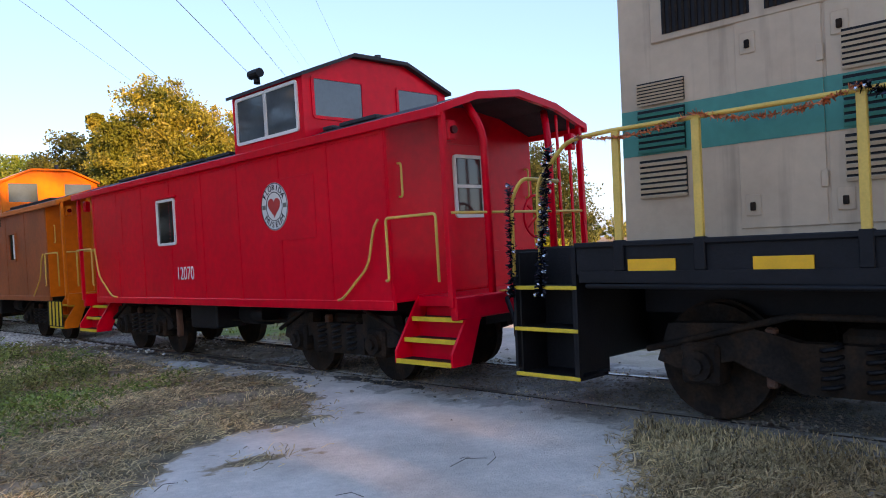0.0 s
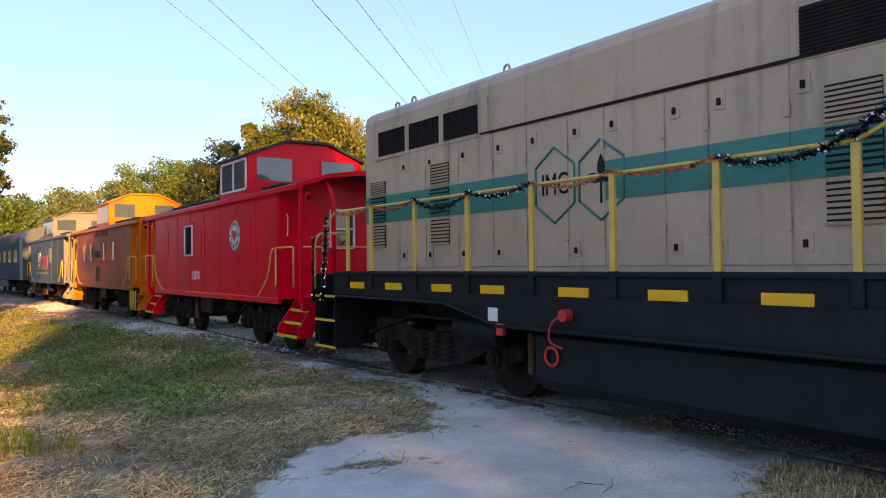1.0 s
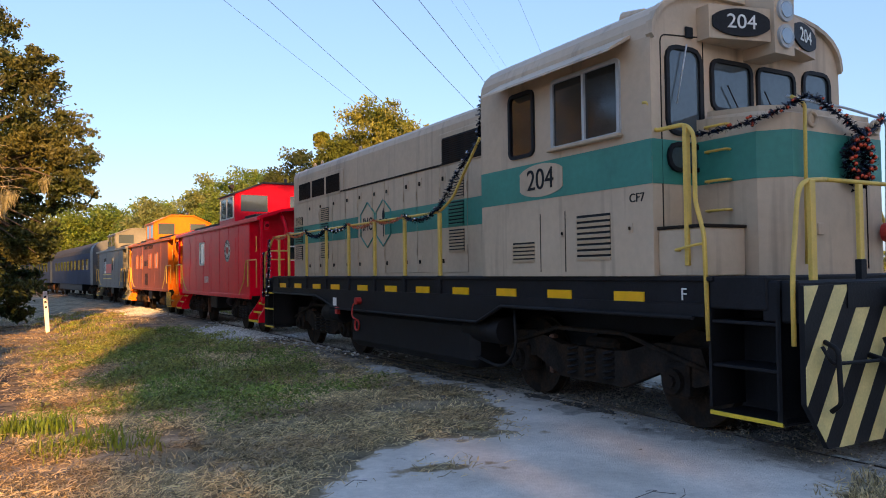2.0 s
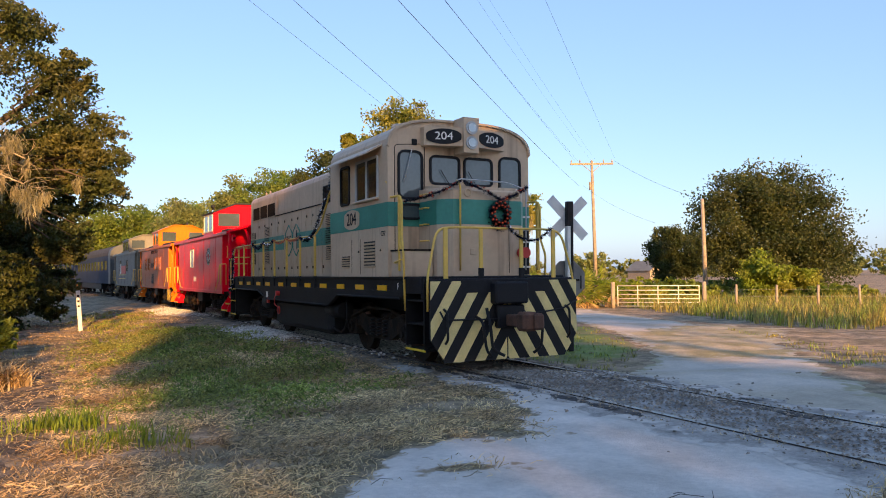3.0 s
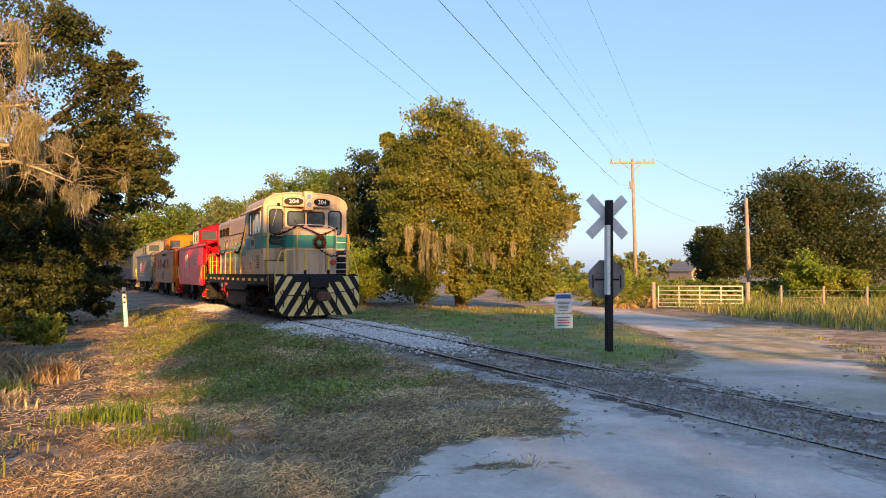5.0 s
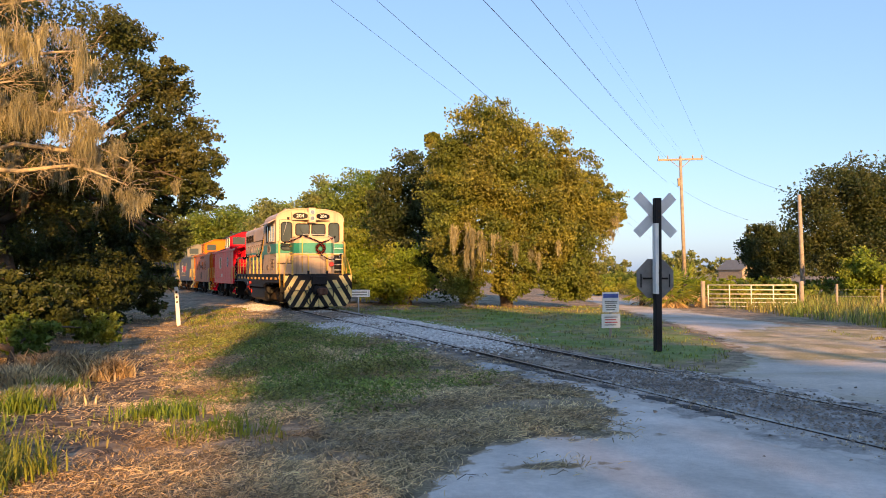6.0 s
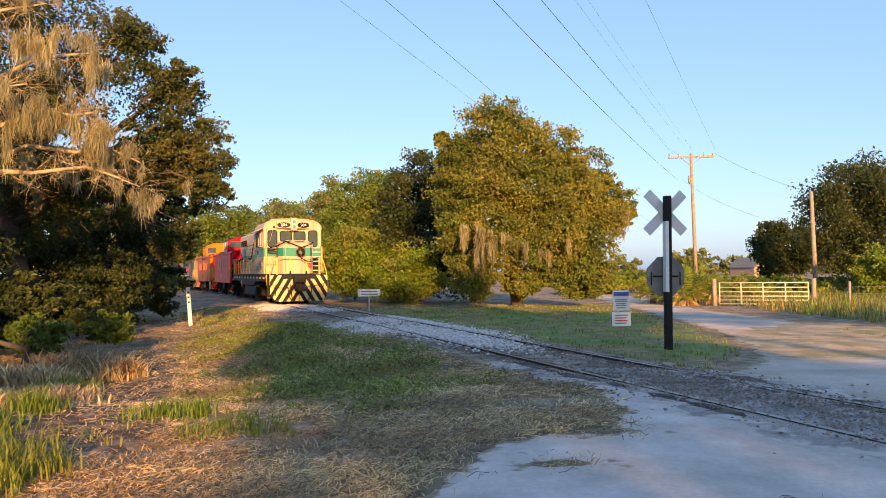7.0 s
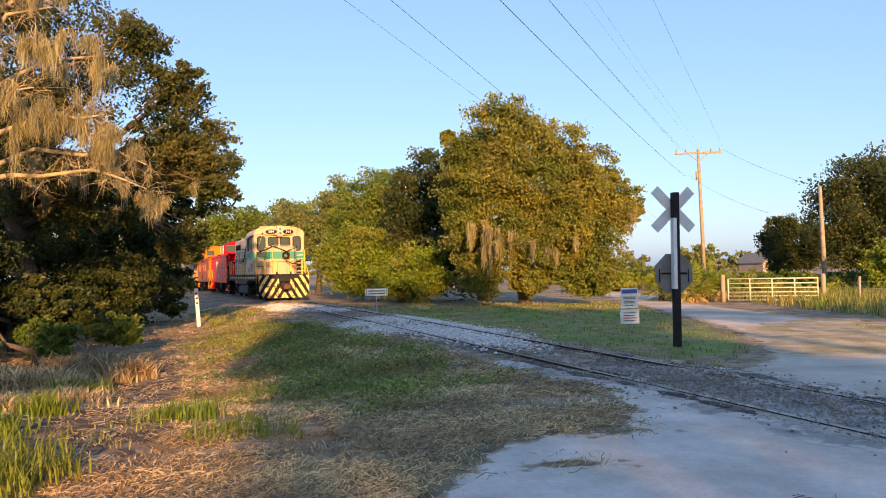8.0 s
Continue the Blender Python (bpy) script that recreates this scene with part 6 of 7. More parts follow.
            part("lens", disc(bmesh.new(), (sx * 1.15, ye + s * 0.03, 2.97), "y", 0.045, 0.05, 16), M_lens, ml)
        grab(C, [(-1.3, ye + s * 0.05, 2.05), (1.3, ye + s * 0.05, 2.05)], 0.016, M_yellow, "end_rail")
        part("end_rail", B(-0.62, ye + s * 0.03, 1.56, 0.62, ye + s * 0.06, 1.60), end_m, C)
        # end door with its window, brake wheel and ladder
        yd = yi - s * 0.012
        part("end_door", B(-0.38, min(yd, yd - s * 0.03), 1.12, 0.38, max(yd, yd - s * 0.03), 2.98, bevel=0.008), end_m, C)
        if s > 0:
            window(C, "door_window", "y", -0.24, 0.24, 2.08, 2.80, yd - 0.03, M_darkglass, M_white, 0.01, 0.03)
            part("window_bar", B(-0.24, yd - 0.07, 2.42, 0.24, yd - 0.03, 2.46), M_white, C)
        bw = part("brake_wheel", ring(bmesh.new(), (0.55, ye + s * 0.25, 2.0), "y", 0.27, 0.018, 24), end_m, C)
        for a in range(5):
            part("spoke", rod(bmesh.new(), [(0.55, ye + s * 0.25, 2.0), (0.55 + 0.27 * math.cos(a * 1.2566), ye + s * 0.25, 2.0 + 0.27 * math.sin(a * 1.2566))], 0.013, 5), end_m, bw)
        part("brake_staff", rod(bmesh.new(), [(0.55, ye + s * 0.22, 1.0), (0.55, ye + s * 0.22, 2.05)], 0.02, 6), end_m, C)
        for sx in (0.86, 1.12):
            part("ladder_rail", B(sx - 0.02, ye + s * 0.08, 1.1, sx + 0.02, ye + s * 0.1, 3.3), end_m, C)
    truck(C, 2.45, 1.68, 0.42, 0.75, False)
    truck(C, length - 2.45, 1.68, 0.42, 0.75, False)
    x = -half
    if kind == "red":
        yc, zc = 3.35, 2.38
        lg = part("round_emblem", disc(bmesh.new(), (x - 0.010, yc, zc), "x", 0.335, 0.01, 40), M_white, C, "white round emblem with a red heart")
        for r in (0.325, 0.20):
            part("emblem_ring", ring(bmesh.new(), (x - 0.015, yc, zc), "x", r, 0.006, 40, 5), M_black, lg)
        pts = []
        for k in range(36):
            a = k * math.tau / 36
            pts.append((yc - 0.0095 * 16 * math.sin(a) ** 3, zc + 0.0095 * (13 * math.cos(a) - 5 * math.cos(2 * a) - 2 * math.cos(3 * a) - math.cos(4 * a))))
        part("heart", prism(bmesh.new(), pts, "x", x - 0.021, x - 0.014), M_signred, lg)
        for word, up in (("FLORIDA", True), ("MUSEUM", False)):
            for i, ch_ in enumerate(word):
                st = 19 if up else 20
                a = radians((i - (len(word) - 1) / 2) * st)
                rr = 0.262
                if up:
                    yy, zz, rot = yc - rr * math.sin(a), zc + rr * math.cos(a), -a
                else:
                    yy, zz, rot = yc - rr * math.sin(a), zc - rr * math.cos(a), a
                text_part("letter", ch_, 0.115, Matrix.Translation((x - 0.019, yy, zz)) @ NEAR @ Matrix.Rotation(rot, 4, "Z"), M_black, lg)
        for yy in (yc - 0.262, yc + 0.262):
            part("small_lettering", B(x - 0.019, yy - 0.04, zc - 0.03, x - 0.015, yy + 0.04, zc + 0.03), M_grey, lg)
        text_part("car_number", "12070", 0.31, Matrix.Translation((x - 0.006, 6.15, 1.48)) @ NEAR @ Matrix.Diagonal((0.8, 1, 1, 1)), M_white, C, "white painted number")
    if kind == "orange":
        text_part("car_lettering", "SEABOARD COAST LINE", 0.24, Matrix.Translation((x - 0.006, 5.4, 2.95)) @ NEAR @ Matrix.Diagonal((0.85, 1, 1, 1)), M_black, C)
        for k in range(5):
            part("number_bar", B(x - 0.008, 5.5 + k * 0.2, 2.1, x - 0.002, 5.62 + k * 0.2, 2.35), M_black, C)
        for k in range(3):
            part("emblem_bar", B(x - 0.008, 5.55 + k * 0.28, 1.2, x - 0.002, 5.72 + k * 0.28, 1.75, rot=Matrix.Rotation(radians(12), 4, "X")), M_black, C)
    if kind == "grey":
        part("sign_panel", B(x - 0.02, 5.0, 1.8, x - 0.004, 7.6, 2.35), M_signred, C)
        part("sign_panel", B(x - 0.021, 7.0, 1.8, x - 0.005, 7.6, 2.5), M_white, C)
        part("railing", B(x - 0.03, 5.0, 1.45, x - 0.01, 8.2, 1.5), M_yellow, C)
        part("railing", B(x - 0.03, 5.0, 1.7, x - 0.01, 8.2, 1.74), M_yellow, C)
    if kind == "orange":
        for sx in (-1, 1):
            st = part("warning_board", B(sx * 1.42 - 0.02, 0.02, 0.40, sx * 1.42 + 0.0, 0.92, 0.98), M_black, C, "black board with yellow slanted bars")
            for k in range(4):
                bm = prism(bmesh.new(), [(0.06 + k * 0.22, 0.42), (0.16 + k * 0.22, 0.42), (0.10 + k * 0.22 - 0.0 + 0.04, 0.96), (0.02 + k * 0.22, 0.96)], "x", sx * 1.42 - 0.026, sx * 1.42 + 0.004)
                part("bar", bm, M_yellow2, st)
    return C


def coach(label, body_m, length=24.0, end_m=None):
    """A passenger coach with a rounded roof, a row of windows and two bogies."""
    C = tagged(empty("passenger_car"), label, "passenger car", group="coaches of the train")
    half, z0, ze, zt = 1.48, 1.05, 3.25, 4.15
    part("body", prism(bmesh.new(), [(-half, z0), (-half, ze), (half, ze), (half, z0)], "y", 0.2, length - 0.2), body_m, C)
    rp = [(half * math.cos(math.pi - math.pi * k / 14) * 1.01, ze + (zt - ze) * math.sin(math.pi * k / 14) ** 0.8) for k in range(15)]
    part("roof", prism(bmesh.new(), rp, "y", 0.15, length - 0.15), M_roof, C)
    if end_m:
        part("cream_end", prism(bmesh.new(), [(-half - 0.02, z0)] + [(p[0] * 1.015, p[1] + 0.012) for p in rp] + [(half + 0.02, z0)], "y", 0.1, 1.1), end_m, C)
    n = 10
    for k in range(n):
        y0 = 2.0 + k * (length - 4.0) / n
        window(C, "window", "x", y0, y0 + 1.35, 2.1, 2.85, -half, M_darkglass, body_m, 0.06, 0.02)
    part("letter_board", B(-half - 0.012, 0.2, 3.0, -half, length - 0.2, 3.18), body_m, C)
    part("skirt", B(-half + 0.05, 5.5, 0.55, half - 0.05, length - 5.5, 1.05, bevel=0.05), M_black, C)
    for k in range(14):
        part("flute", B(-half - 0.015, 0.3, 1.15 + k * 0.06, -half, length - 0.3, 1.175 + k * 0.06), body_m, C)
    part("vestibule", B(-0.5, -0.1, 1.05, 0.5, 0.2, 3.3, bevel=0.04), M_black, C)
    truck(C, 2.9, 2.5, 0.46, 0.75, True)
    truck(C, length - 2.9, 2.5, 0.46, 0.75, True)
    return C


LOCO = locomotive()
RED = caboose("bright red caboose with cupola, yellow grab irons and heart emblem", M_red, M_red, M_roof, M_yellow, "red")
# sides take the shade-browned orange, ends and cupola the lit orange
ORANGE = caboose("orange caboose with sides browned for shade, cupola and striped step boards", M_orange_shade, M_orange, M_roof, M_yellow, "orange")
GREY = caboose("pale grey caboose with tall cupola and red and white sign", M_grey_shaded, M_grey, M_grey, M_yellow, "grey")
# the cream end is coloured slate, as if it stood in shade
COACH1 = coach("dark slate blue coach with silver trim and shade-darkened cream end", M_blue, 24.0, M_grey_shaded)
COACH2 = coach("dark blue passenger coach with silver window band", M_blue, 24.0)
COACH3 = copy_thing(COACH2, Matrix())
TRAIN = [(LOCO, 0.0, 15.1), (RED, 16.05, 11.0), (ORANGE, 28.0, 11.0), (GREY, 40.0, 11.0), (COACH1, 52.2, 24.0), (COACH2, 77.2, 24.0), (COACH3, 102.2, 24.0)]


# ---------- unseen trees added behind the road, whose shade lies over the crossing ---
def behind(lobes):
    return [(l[0] + 2.4, l[1], l[2] * 1.14, l[3], l[4], l[5] * 1.14) for l in lobes]


# lobes and the gaps between them are placed to shape shade and sun strips
tree("tree", (-4.6, -41, -0.2), behind([(-0.8, -40, 8.2, 1.6, 2.0, 4.6), (-5.6, -40, 11, 2.2, 2.4, 5.2), (-9.5, -40, 10.5, 3.6, 2.4, 5.4), (-17, -40, 8, 4.6, 2.4, 5.5), (-5, -40, 4, 4.0, 2.0, 3.6), (-12, -40, 4, 5.0, 2.0, 3.6), (0.8, -40, 3.2, 2.2, 2.0, 2.8)]), 32000, 0.6, M_leaf_green, "unseen leafy tree added far behind the crossing for shade", 71, 0.5, 40)
tree("tree", (10.4, -41, -0.2), behind([(5.4, -40, 11.3, 1.9, 2.2, 5.4), (8.2, -40, 11.6, 2.4, 2.4, 5.4), (11.6, -40, 11.2, 2.6, 2.2, 5.2), (5.0, -40, 4, 2.0, 2.2, 3.4), (10.4, -40, 5.6, 3.4, 2.2, 4.9)]), 32000, 0.6, M_leaf_green, "unseen tall tree added far behind the crossing for shade", 72, 0.55, 44)
tree("tree", (20.4, -41, -0.2), behind([(14.5, -40, 5.6, 3.0, 2.2, 5.2), (19.5, -40, 5.6, 3.4, 2.2, 5.2), (15.5, -40, 12.8, 2.2, 2, 0.8), (19.5, -40, 12.8, 2.6, 2, 0.8), (24.5, -40, 12.6, 2.6, 2, 0.8), (26, -40, 5.6, 3.6, 2, 5.2)]), 26000, 0.55, M_leaf_green, "unseen broad tree added far behind the crossing, gaps for sun", 73, 0.5, 40)
tree("tree", (35.4, -41, -0.2), behind([(31.5, -40, 6.0, 4.0, 2.2, 5.0), (39, -40, 6.0, 4.6, 2.2, 5.4), (47, -40, 5.6, 4.6, 2.2, 5.0)]), 9000, 0.6, M_leaf_green, "unseen row of lower trees added far behind the crossing", 74, 0.4, 36)


# ---------- crossing signs ----------
def crossing_sign():
    S = tagged(empty("crossbuck_sign", pose(5.15, 16.68, -0.15, 0, 0.6, 8)), "crossbuck seen from behind on a black and white post", "railway sign")
    part("post", B(-0.075, -0.075, 0, 0.075, 0.075, 3.42, bevel=0.012), M_black, S)
    part("white_band", B(-0.079, -0.079, 1.28, 0.0, 0.079, 2.85, bevel=0.004), M_white, S, "white painted band")
    for a in (45, -45):
        bm = B(-0.62, 0.085 if a > 0 else 0.105, -0.115, 0.62, 0.10 if a > 0 else 0.12, 0.115, bevel=0.004)
        part("blade", bm, M_blade, S, "bare grey metal blade", pose(0, 0, 3.05, 0, a, 0))
    bm = disc(bmesh.new(), (0, 0.12, 1.62), "y", 0.475, 0.012, 8)
    bmesh.ops.rotate(bm, cent=(0, 0.12, 1.62), matrix=Matrix.Rotation(radians(22.5), 3, "Y"), verts=bm.verts)
    plate = part("stop_plate", bm, mat("weathered_plate_metal", (0.17, 0.165, 0.155), 0.6, 0.2, 5, 0.1), S, "grey back of an octagonal plate")
    for x in (-0.34, 0.34):
        part("slot", B(x - 0.012, 0.10, 1.42, x + 0.012, 0.116, 1.72), M_black, plate)
    part("bracket", B(-0.30, 0.09, 1.60, 0.30, 0.115, 1.64), M_grime, plate)
    for z in (2.98, 3.12, 1.5, 1.75):
        part("bolt", disc(bmesh.new(), (0, -0.085, z), "y", 0.018, 0.03, 8), M_grime, S)


crossing_sign()


def notice(x, y, z):
    S = tagged(empty("notice_sign", pose(x, y, z, 0, 0, 6)), "two white notice boards on a short wooden stake", "sign")
    part("stake", B(-0.035, 0.01, 0, 0.035, 0.06, 1.25, bevel=0.006), M_wood, S)
    a = part("upper_board", B(-0.23, -0.012, 0.78, 0.23, 0.01, 1.32, bevel=0.004), M_white, S)
    part("heading_band", B(-0.21, -0.018, 1.17, 0.21, -0.012, 1.28), mat("sign_blue", (0.05, 0.09, 0.30), 0.5), a)
    for k in range(3):
        for h in range(2 if k < 2 else 1):
            part("text_bar", B(-0.17 + k * 0.02, -0.017, 1.06 - k * 0.11 - h * 0.045, 0.17 - k * 0.03, -0.012, 1.085 - k * 0.11 - h * 0.045), M_grey, a)
    b = part("lower_board", B(-0.26, -0.012, 0.36, 0.26, 0.01, 0.74, bevel=0.004), M_white, S)
    for k in range(4):
        part("text_bar", B(-0.18, -0.017, 0.64 - k * 0.07, 0.18 - 0.04 * (k % 2), -0.012, 0.665 - k * 0.07), M_signred if k in (1, 2) else M_grey, b)


notice(4.98, 20.2, -0.25)


def board_sign(x, y, z):
    S = tagged(empty("track_sign", pose(x, y, z, 0, 0, 10)), "low white track board on a thin metal stake", "sign")
    part("stake", rod(bmesh.new(), [(0, 0.03, 0), (0, 0.03, 1.0)], 0.03, 8), M_signgrey, S)
    b = part("board", B(-0.5, -0.01, 0.80, 0.5, 0.01, 1.12, bevel=0.006), M_white, S)
    for k in range(2):
        part("text_bar", B(-0.38, -0.015, 0.99 - k * 0.12, 0.38, -0.010, 1.04 - k * 0.12), M_grey, b)
    for a, c in ((-0.46, -0.44), (0.44, 0.46)):
        part("border", B(a, -0.014, 0.83, c, -0.010, 1.09), M_grey, b)


board_sign(-3.0, 33.8, -0.25)
post = tagged(part("marker_post", B(-0.075, -0.05, -0.4, 0.075, 0.05, 1.2, bevel=0.02), M_white, None, "", pose(-10.1, 31.0, -0.10, 0, -4, 10)), "leaning white concrete track marker", "marker post")
for k in range(3):
    part("marker_letter_bar", B(-0.04, -0.056, 0.95 - k * 0.2, 0.04, -0.05, 1.03 - k * 0.2), M_black, post)


# ---------- poles and wires ----------
def utility_pole(x, y, z, h, arm):
    S = tagged(empty("utility_pole", pose(x, y, z, 0, -1.2, 0)), "weathered wooden utility pole" + (" with crossarm and insulators" if arm else " by the gate"), "utility pole")
    part("pole", rod(bmesh.new(), [(0, 0, 0), (0, 0, h * 0.5), (0, 0, h)], [0.17, 0.15, 0.12], 10), M_wood, S)
    if arm:
        part("crossarm", B(-2.0, -0.07, h - 0.35, 2.0, 0.07, h - 0.18, bevel=0.01), M_wood, S)
        for s in (-1, 1):
            part("brace", rod(bmesh.new(), [(s * 0.9, 0, h - 0.32), (0, 0, h - 1.05)], 0.03, 5), M_wood, S)
        for xx in (-1.9, -1.1, 0.0, 1.1, 1.9):
            part("insulator", rod(bmesh.new(), [(xx, 0, h - 0.2), (xx, 0, h - 0.02), (xx, 0, h + 0.12)], [0.03, 0.07, 0.03], 8), M_wood, S)
        part("transformer_strap", rod(bmesh.new(), [(-0.22, 0, h - 2.6), (-0.22, 0, h - 1.9)], 0.10, 10), M_wood, S)
    return S


utility_pole(22.6, 65.0, -0.6, 12.2, True)
utility_pole(26.9, 53.0, -0.6, 7.6, False)
utility_pole(19.5, 115, -0.6, 9.5, True)
utility_pole(21.0, 150, -0.6, 10, False)
utility_pole(-18.2, -25.2, -0.2, 13.2, True)
utility_pole(-24.0, -25.2, -0.2, 15.2, True)


def wire(a, b, drop, r):
    W = part("overhead_wire", rod(bmesh.new(), sag(a, b, drop, 24), r, 5), M_wire)
    return tagged(W, "thin dark overhead wire sagging between poles", "wire", "overhead wires")


for x0, zp, yp, za, drop, r in ((-7.85, 9.1, 63, 11.6, 0.9, 0.013), (-13.3, 5.5, 90, 14.4, 0.6, 0.007), (-12.0, 5.8, 80, 15.0, 0.6, 0.010), (-8.45, 11.6, 65, 12.9, 0.4, 0.008), (-8.2, 11.6, 65, 12.9, 0.7, 0.007), (-7.0, 11.7, 65, 12.6, 0.6, 0.004), (-6.6, 11.7, 65, 12.6, 0.5, 0.004), (-4.75, 11.9, 65, 13.4, 0.3, 0.007)):
    wire((x0 - 0.45 * 25, -25, za), (x0 + 0.45 * yp, yp, zp), drop, r * 0.8)
wire((24.5, 65, 11.6), (26.9, 53, 6.9), 0.3, 0.010)
wire((21.5, 65, 9.4), (16.5, 38, 4.2), 0.3, 0.006)

# ---------- gate, fence, palmetto, house ----------
M_gate = mat("cream_gate_paint", (0.66, 0.62, 0.50), 0.5, 0.08, 5, 0.05)


def farm_gate(a, b, z):
    d = Vector((b[0] - a[0], b[1] - a[1], 0))
    ln = d.length
    S = tagged(empty("farm_gate", pose(a[0], a[1], z, 0, 0, math.degrees(math.atan2(d.y, d.x)))), "closed cream tubular farm gate in tall weeds", "gate")
    for k, zz in enumerate((0.22, 0.42, 0.62, 0.84, 1.06, 1.30)):
        part("bar", rod(bmesh.new(), [(0, 0, zz), (ln, 0, zz)], 0.026, 7), M_gate, S)
    for k in range(5):
        part("upright", rod(bmesh.new(), [(ln * k / 4, 0, 0.2), (ln * k / 4, 0, 1.31)], 0.03, 7), M_gate, S)
    for xx in (-0.25, ln + 0.25):
        P = part("gate_post", rod(bmesh.new(), [(xx, 0, -0.1), (xx, 0, 1.5)], 0.11, 9), M_wood, S)


farm_gate((14.6, 38.6), (18.4, 37.0), -0.42)
fp = tagged(part("fence_post", rod(bmesh.new(), [(0, 0, -0.1), (0.02, 0, 1.35)], 0.06, 8), M_wood, None, "", pose(20.0, 36.2, -0.42)), "weathered wooden fence post in tall weeds", "fence post", "fence posts")
FENCE = [(20.0, 36.2)]
for k in range(1, 9):
    x, y = 20.0 + k * 1.75, 36.2 - k * 0.75
    copy_thing(fp, pose(x, y, -0.45, random.Random(k).uniform(-3, 3), random.Random(k + 5).uniform(-3, 3), 0))
    FENCE.append((x, y))
for z in (0.35, 0.75, 1.1):
    bm = rod(bmesh.new(), [(x, y, z - 0.42) for x, y in FENCE], 0.006, 4)
    tagged(part("fence_wire", bm, M_signgrey), "thin strand of fence wire", "fence wire", "fence wires")


def palmetto(x, y, z, seed, sc):
    rnd = random.Random(seed)
    S = tagged(empty("palmetto", pose(x, y, z)), "bushy green palmetto with fan leaves and dead skirts", "palm")
    part("trunk", rod(bmesh.new(), [(0, 0, 0), (0.05, 0, 0.9 * sc)], [0.18, 0.14], 8), M_bark, S)
    for i in range(46):
        a, el = rnd.uniform(0, math.tau), rnd.uniform(-0.5, 1.35)
        ln = sc * rnd.uniform(0.7, 1.25)
        d = Vector((math.cos(a) * math.cos(el), math.sin(a) * math.cos(el), math.sin(el)))
        base = Vector((0, 0, 0.7 * sc * rnd.uniform(0.4, 1.1)))
        tip = base + d * ln * 0.55
        side = d.cross(Vector((0, 0, 1))).normalized()
        up = side.cross(d)
        bm = bmesh.new()
        for k in range(9):
            f = (k - 4) * 0.32
            e = (d * math.cos(f) + side * math.sin(f)).normalized()
            end = tip + e * ln * 0.6 - Vector((0, 0, 0.08 * ln + 0.05 * abs(k - 4) * ln))
            w = (side * math.cos(f) - d * math.sin(f)) * 0.035 * sc
            m = tip.lerp(end, 0.5) + up * 0.03
            bm.faces.new([bm.verts.new(c) for c in (tip, m + w, end, m - w)])
        rod(bm, [base, tip], 0.012, 4)
        part("frond", bm, M_leaf_bright if el > -0.15 else M_dry, S)


palmetto(12.9, 39.5, -0.42, 3, 1.35)
palmetto(14.2, 41.0, -0.42, 4, 1.45)
palmetto(12.0, 41.5, -0.42, 5, 1.1)


def house(x, y, z):
    S = tagged(empty("house", pose(x, y, z, 0, 0, 20)), "small pale gabled house far across the field", "house")
    part("wall", prism(bmesh.new(), [(-2.6, 0), (2.6, 0), (2.6, 2.4), (0, 4.2), (-2.6, 2.4)], "y", 0, 7), M_wood, S)
    for s in (-1, 1):
        part("roof", prism(bmesh.new(), [(0, 4.25), (s * 2.9, 2.2), (s * 2.9, 2.35), (0, 4.42)], "y", -0.4, 7.4), M_grey, S)
    w = part("window", B(-0.5, -0.05, 1.0, 0.5, 0.0, 2.0), M_white, S)
    part("pane", B(-0.42, -0.06, 1.08, 0.42, -0.05, 1.92), M_darkglass, w)


house(68, 155, -0.6)

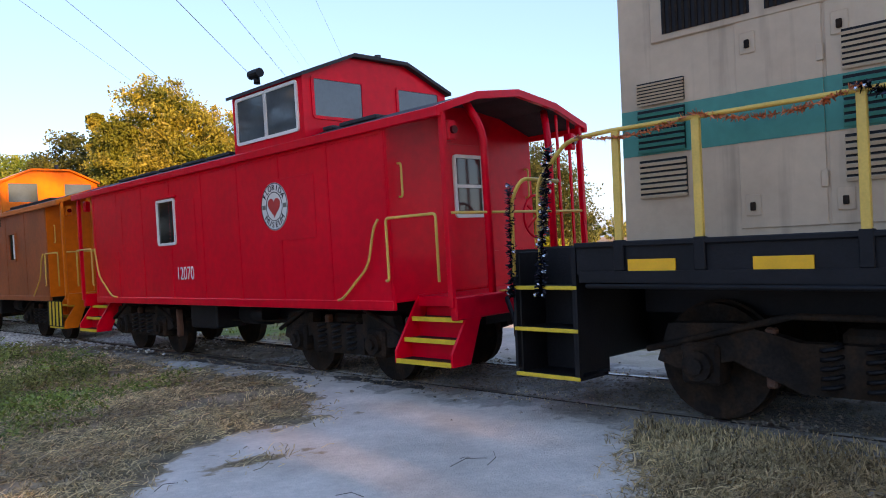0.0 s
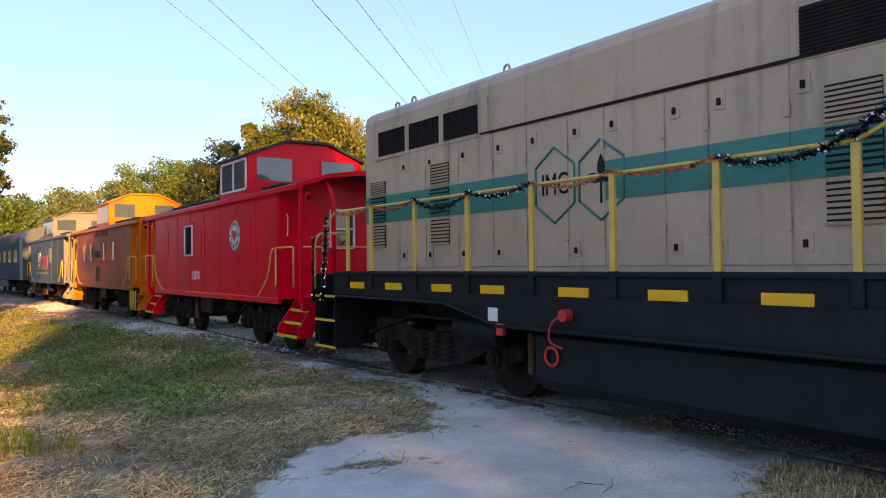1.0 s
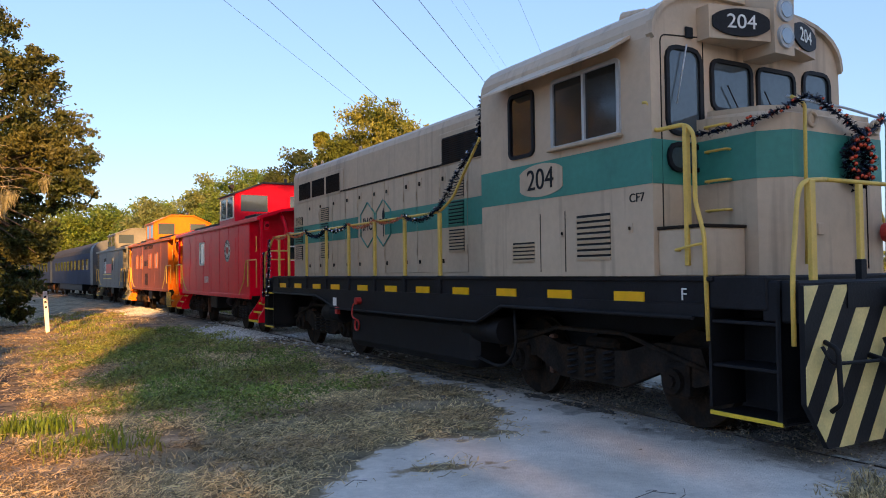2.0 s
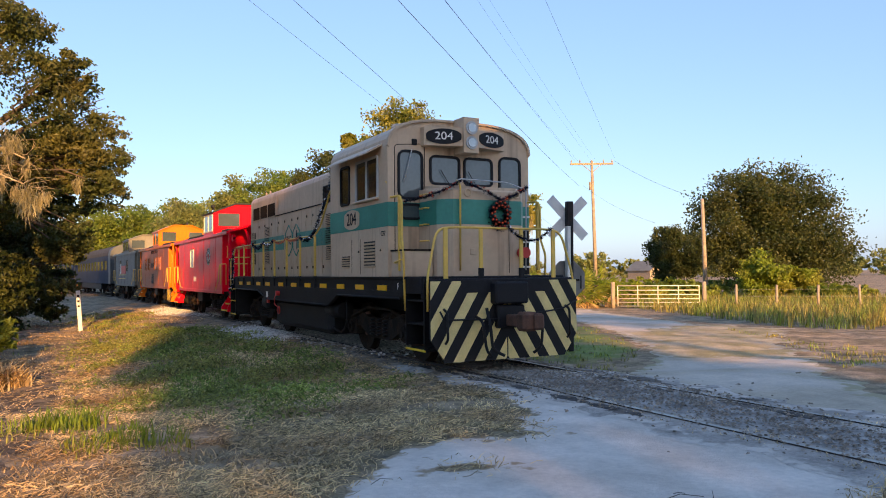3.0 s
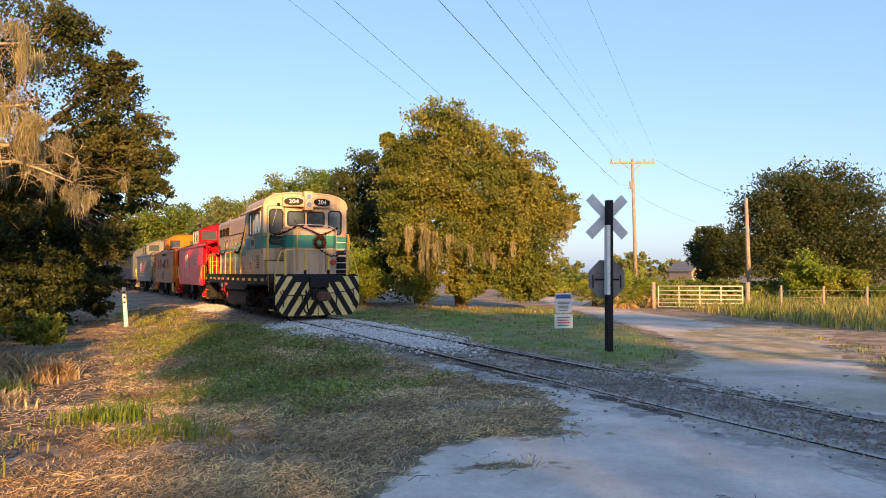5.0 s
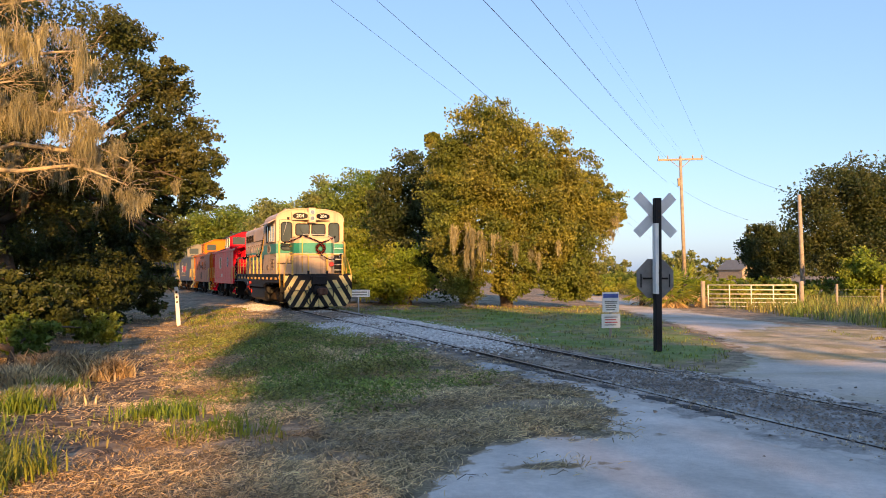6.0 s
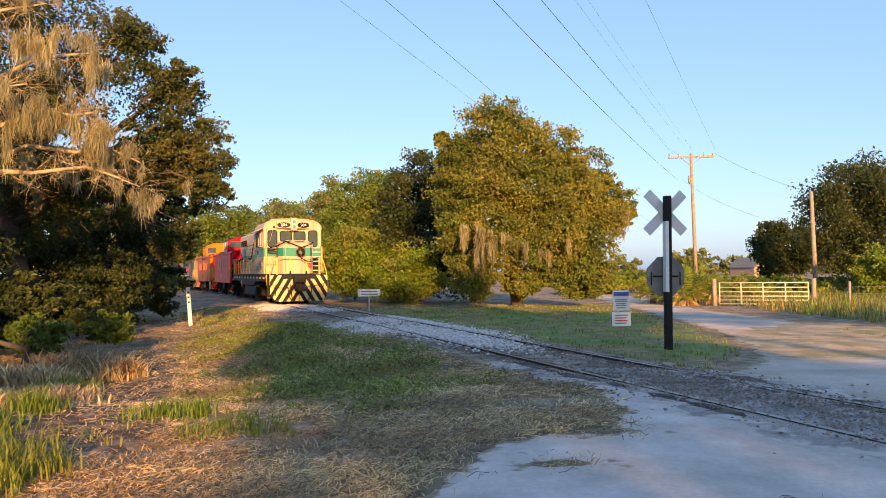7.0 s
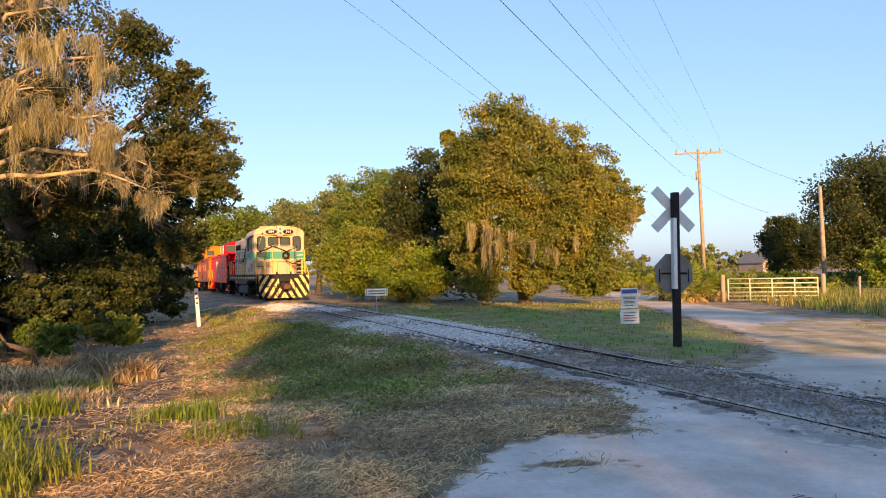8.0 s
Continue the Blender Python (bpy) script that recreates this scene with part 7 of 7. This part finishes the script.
# ---------- ditch litter, dead fern and bright tufts ----------
M_litter = mat("dark_leaf_litter", (0.075, 0.052, 0.034), 0.95, 0.4, 6, 0.9, 50, second=(0.19, 0.14, 0.09), mask=3.0)
sheet("leaf_litter", LITTER, 0.006, M_litter, 0.16, "dark damp leaf litter in the ditch", "leaf litter", 0.5)


def spots(cs):
    def pick(rnd):
        x, y, w, s = rnd.choice(cs)
        return (rnd.gauss(x, w), rnd.gauss(y, w), s * rnd.uniform(0.6, 1.3))
    return pick


grass("dead_fern", 1500, spots([(-7.9, 16.6, 0.3, 1.0), (-6.9, 16.2, 0.25, 0.9), (-7.6, 14.6, 0.3, 0.8), (-6.6, 12.6, 0.35, 0.6), (-8.6, 15.0, 0.4, 0.8), (-6.0, 10.5, 0.4, 0.5)]), 0.42, M_dry, "rust-brown dead fern in the ditch", 8, 0.012, 9, 1.1)
grass("tall_tufts", 420, spots([(-4.1, 6.6, 0.35, 1.0), (-5.0, 8.0, 0.25, 0.9), (-3.5, 6.1, 0.25, 0.9), (-5.6, 10.2, 0.15, 0.8), (-4.9, 9.2, 0.12, 0.8), (-3.1, 9.0, 0.2, 0.6), (-6.9, 14.2, 0.2, 0.9), (-2.2, 8.0, 0.3, 0.5)]), 0.34, M_leaf_bright, "bright green tufts of tall grass by the ditch", 9, 0.007, 8, 0.7)


def twigs(n):
    rnd = random.Random(17)
    bm = bmesh.new()
    for i in range(n):
        y = 5 + 14 * rnd.random() ** 1.5
        x = rnd.uniform(-0.6 * y, 2.5 + 0.1 * y)
        if off_track(x, y) < 1.6:
            continue
        a, ln = rnd.uniform(0, math.tau), rnd.uniform(0.08, 0.35)
        z = surface_z(x, y) + 0.02
        rod(bm, [(x, y, z), (x + math.cos(a) * ln * 0.5, y + math.sin(a) * ln * 0.5, z + 0.02), (x + math.cos(a + 0.3) * ln, y + math.sin(a + 0.3) * ln, z + rnd.uniform(0, 0.03))], 0.003, 4)
    tagged(part("fallen_twigs", bm, M_bark), "small fallen twigs on road and verge", "twigs", kind="stuff")


twigs(40)


def motions():
    for ob, start, length in TRAIN:
        walk(ob, [(t, vehicle_pose(t, start, length)) for t in (0, 0.5, 1, 1.5, 2, 2.5, 3, 3.5, 4, 4.5, 5, 5.5, 6, 6.5, 7, 7.5, 8)])


motions()
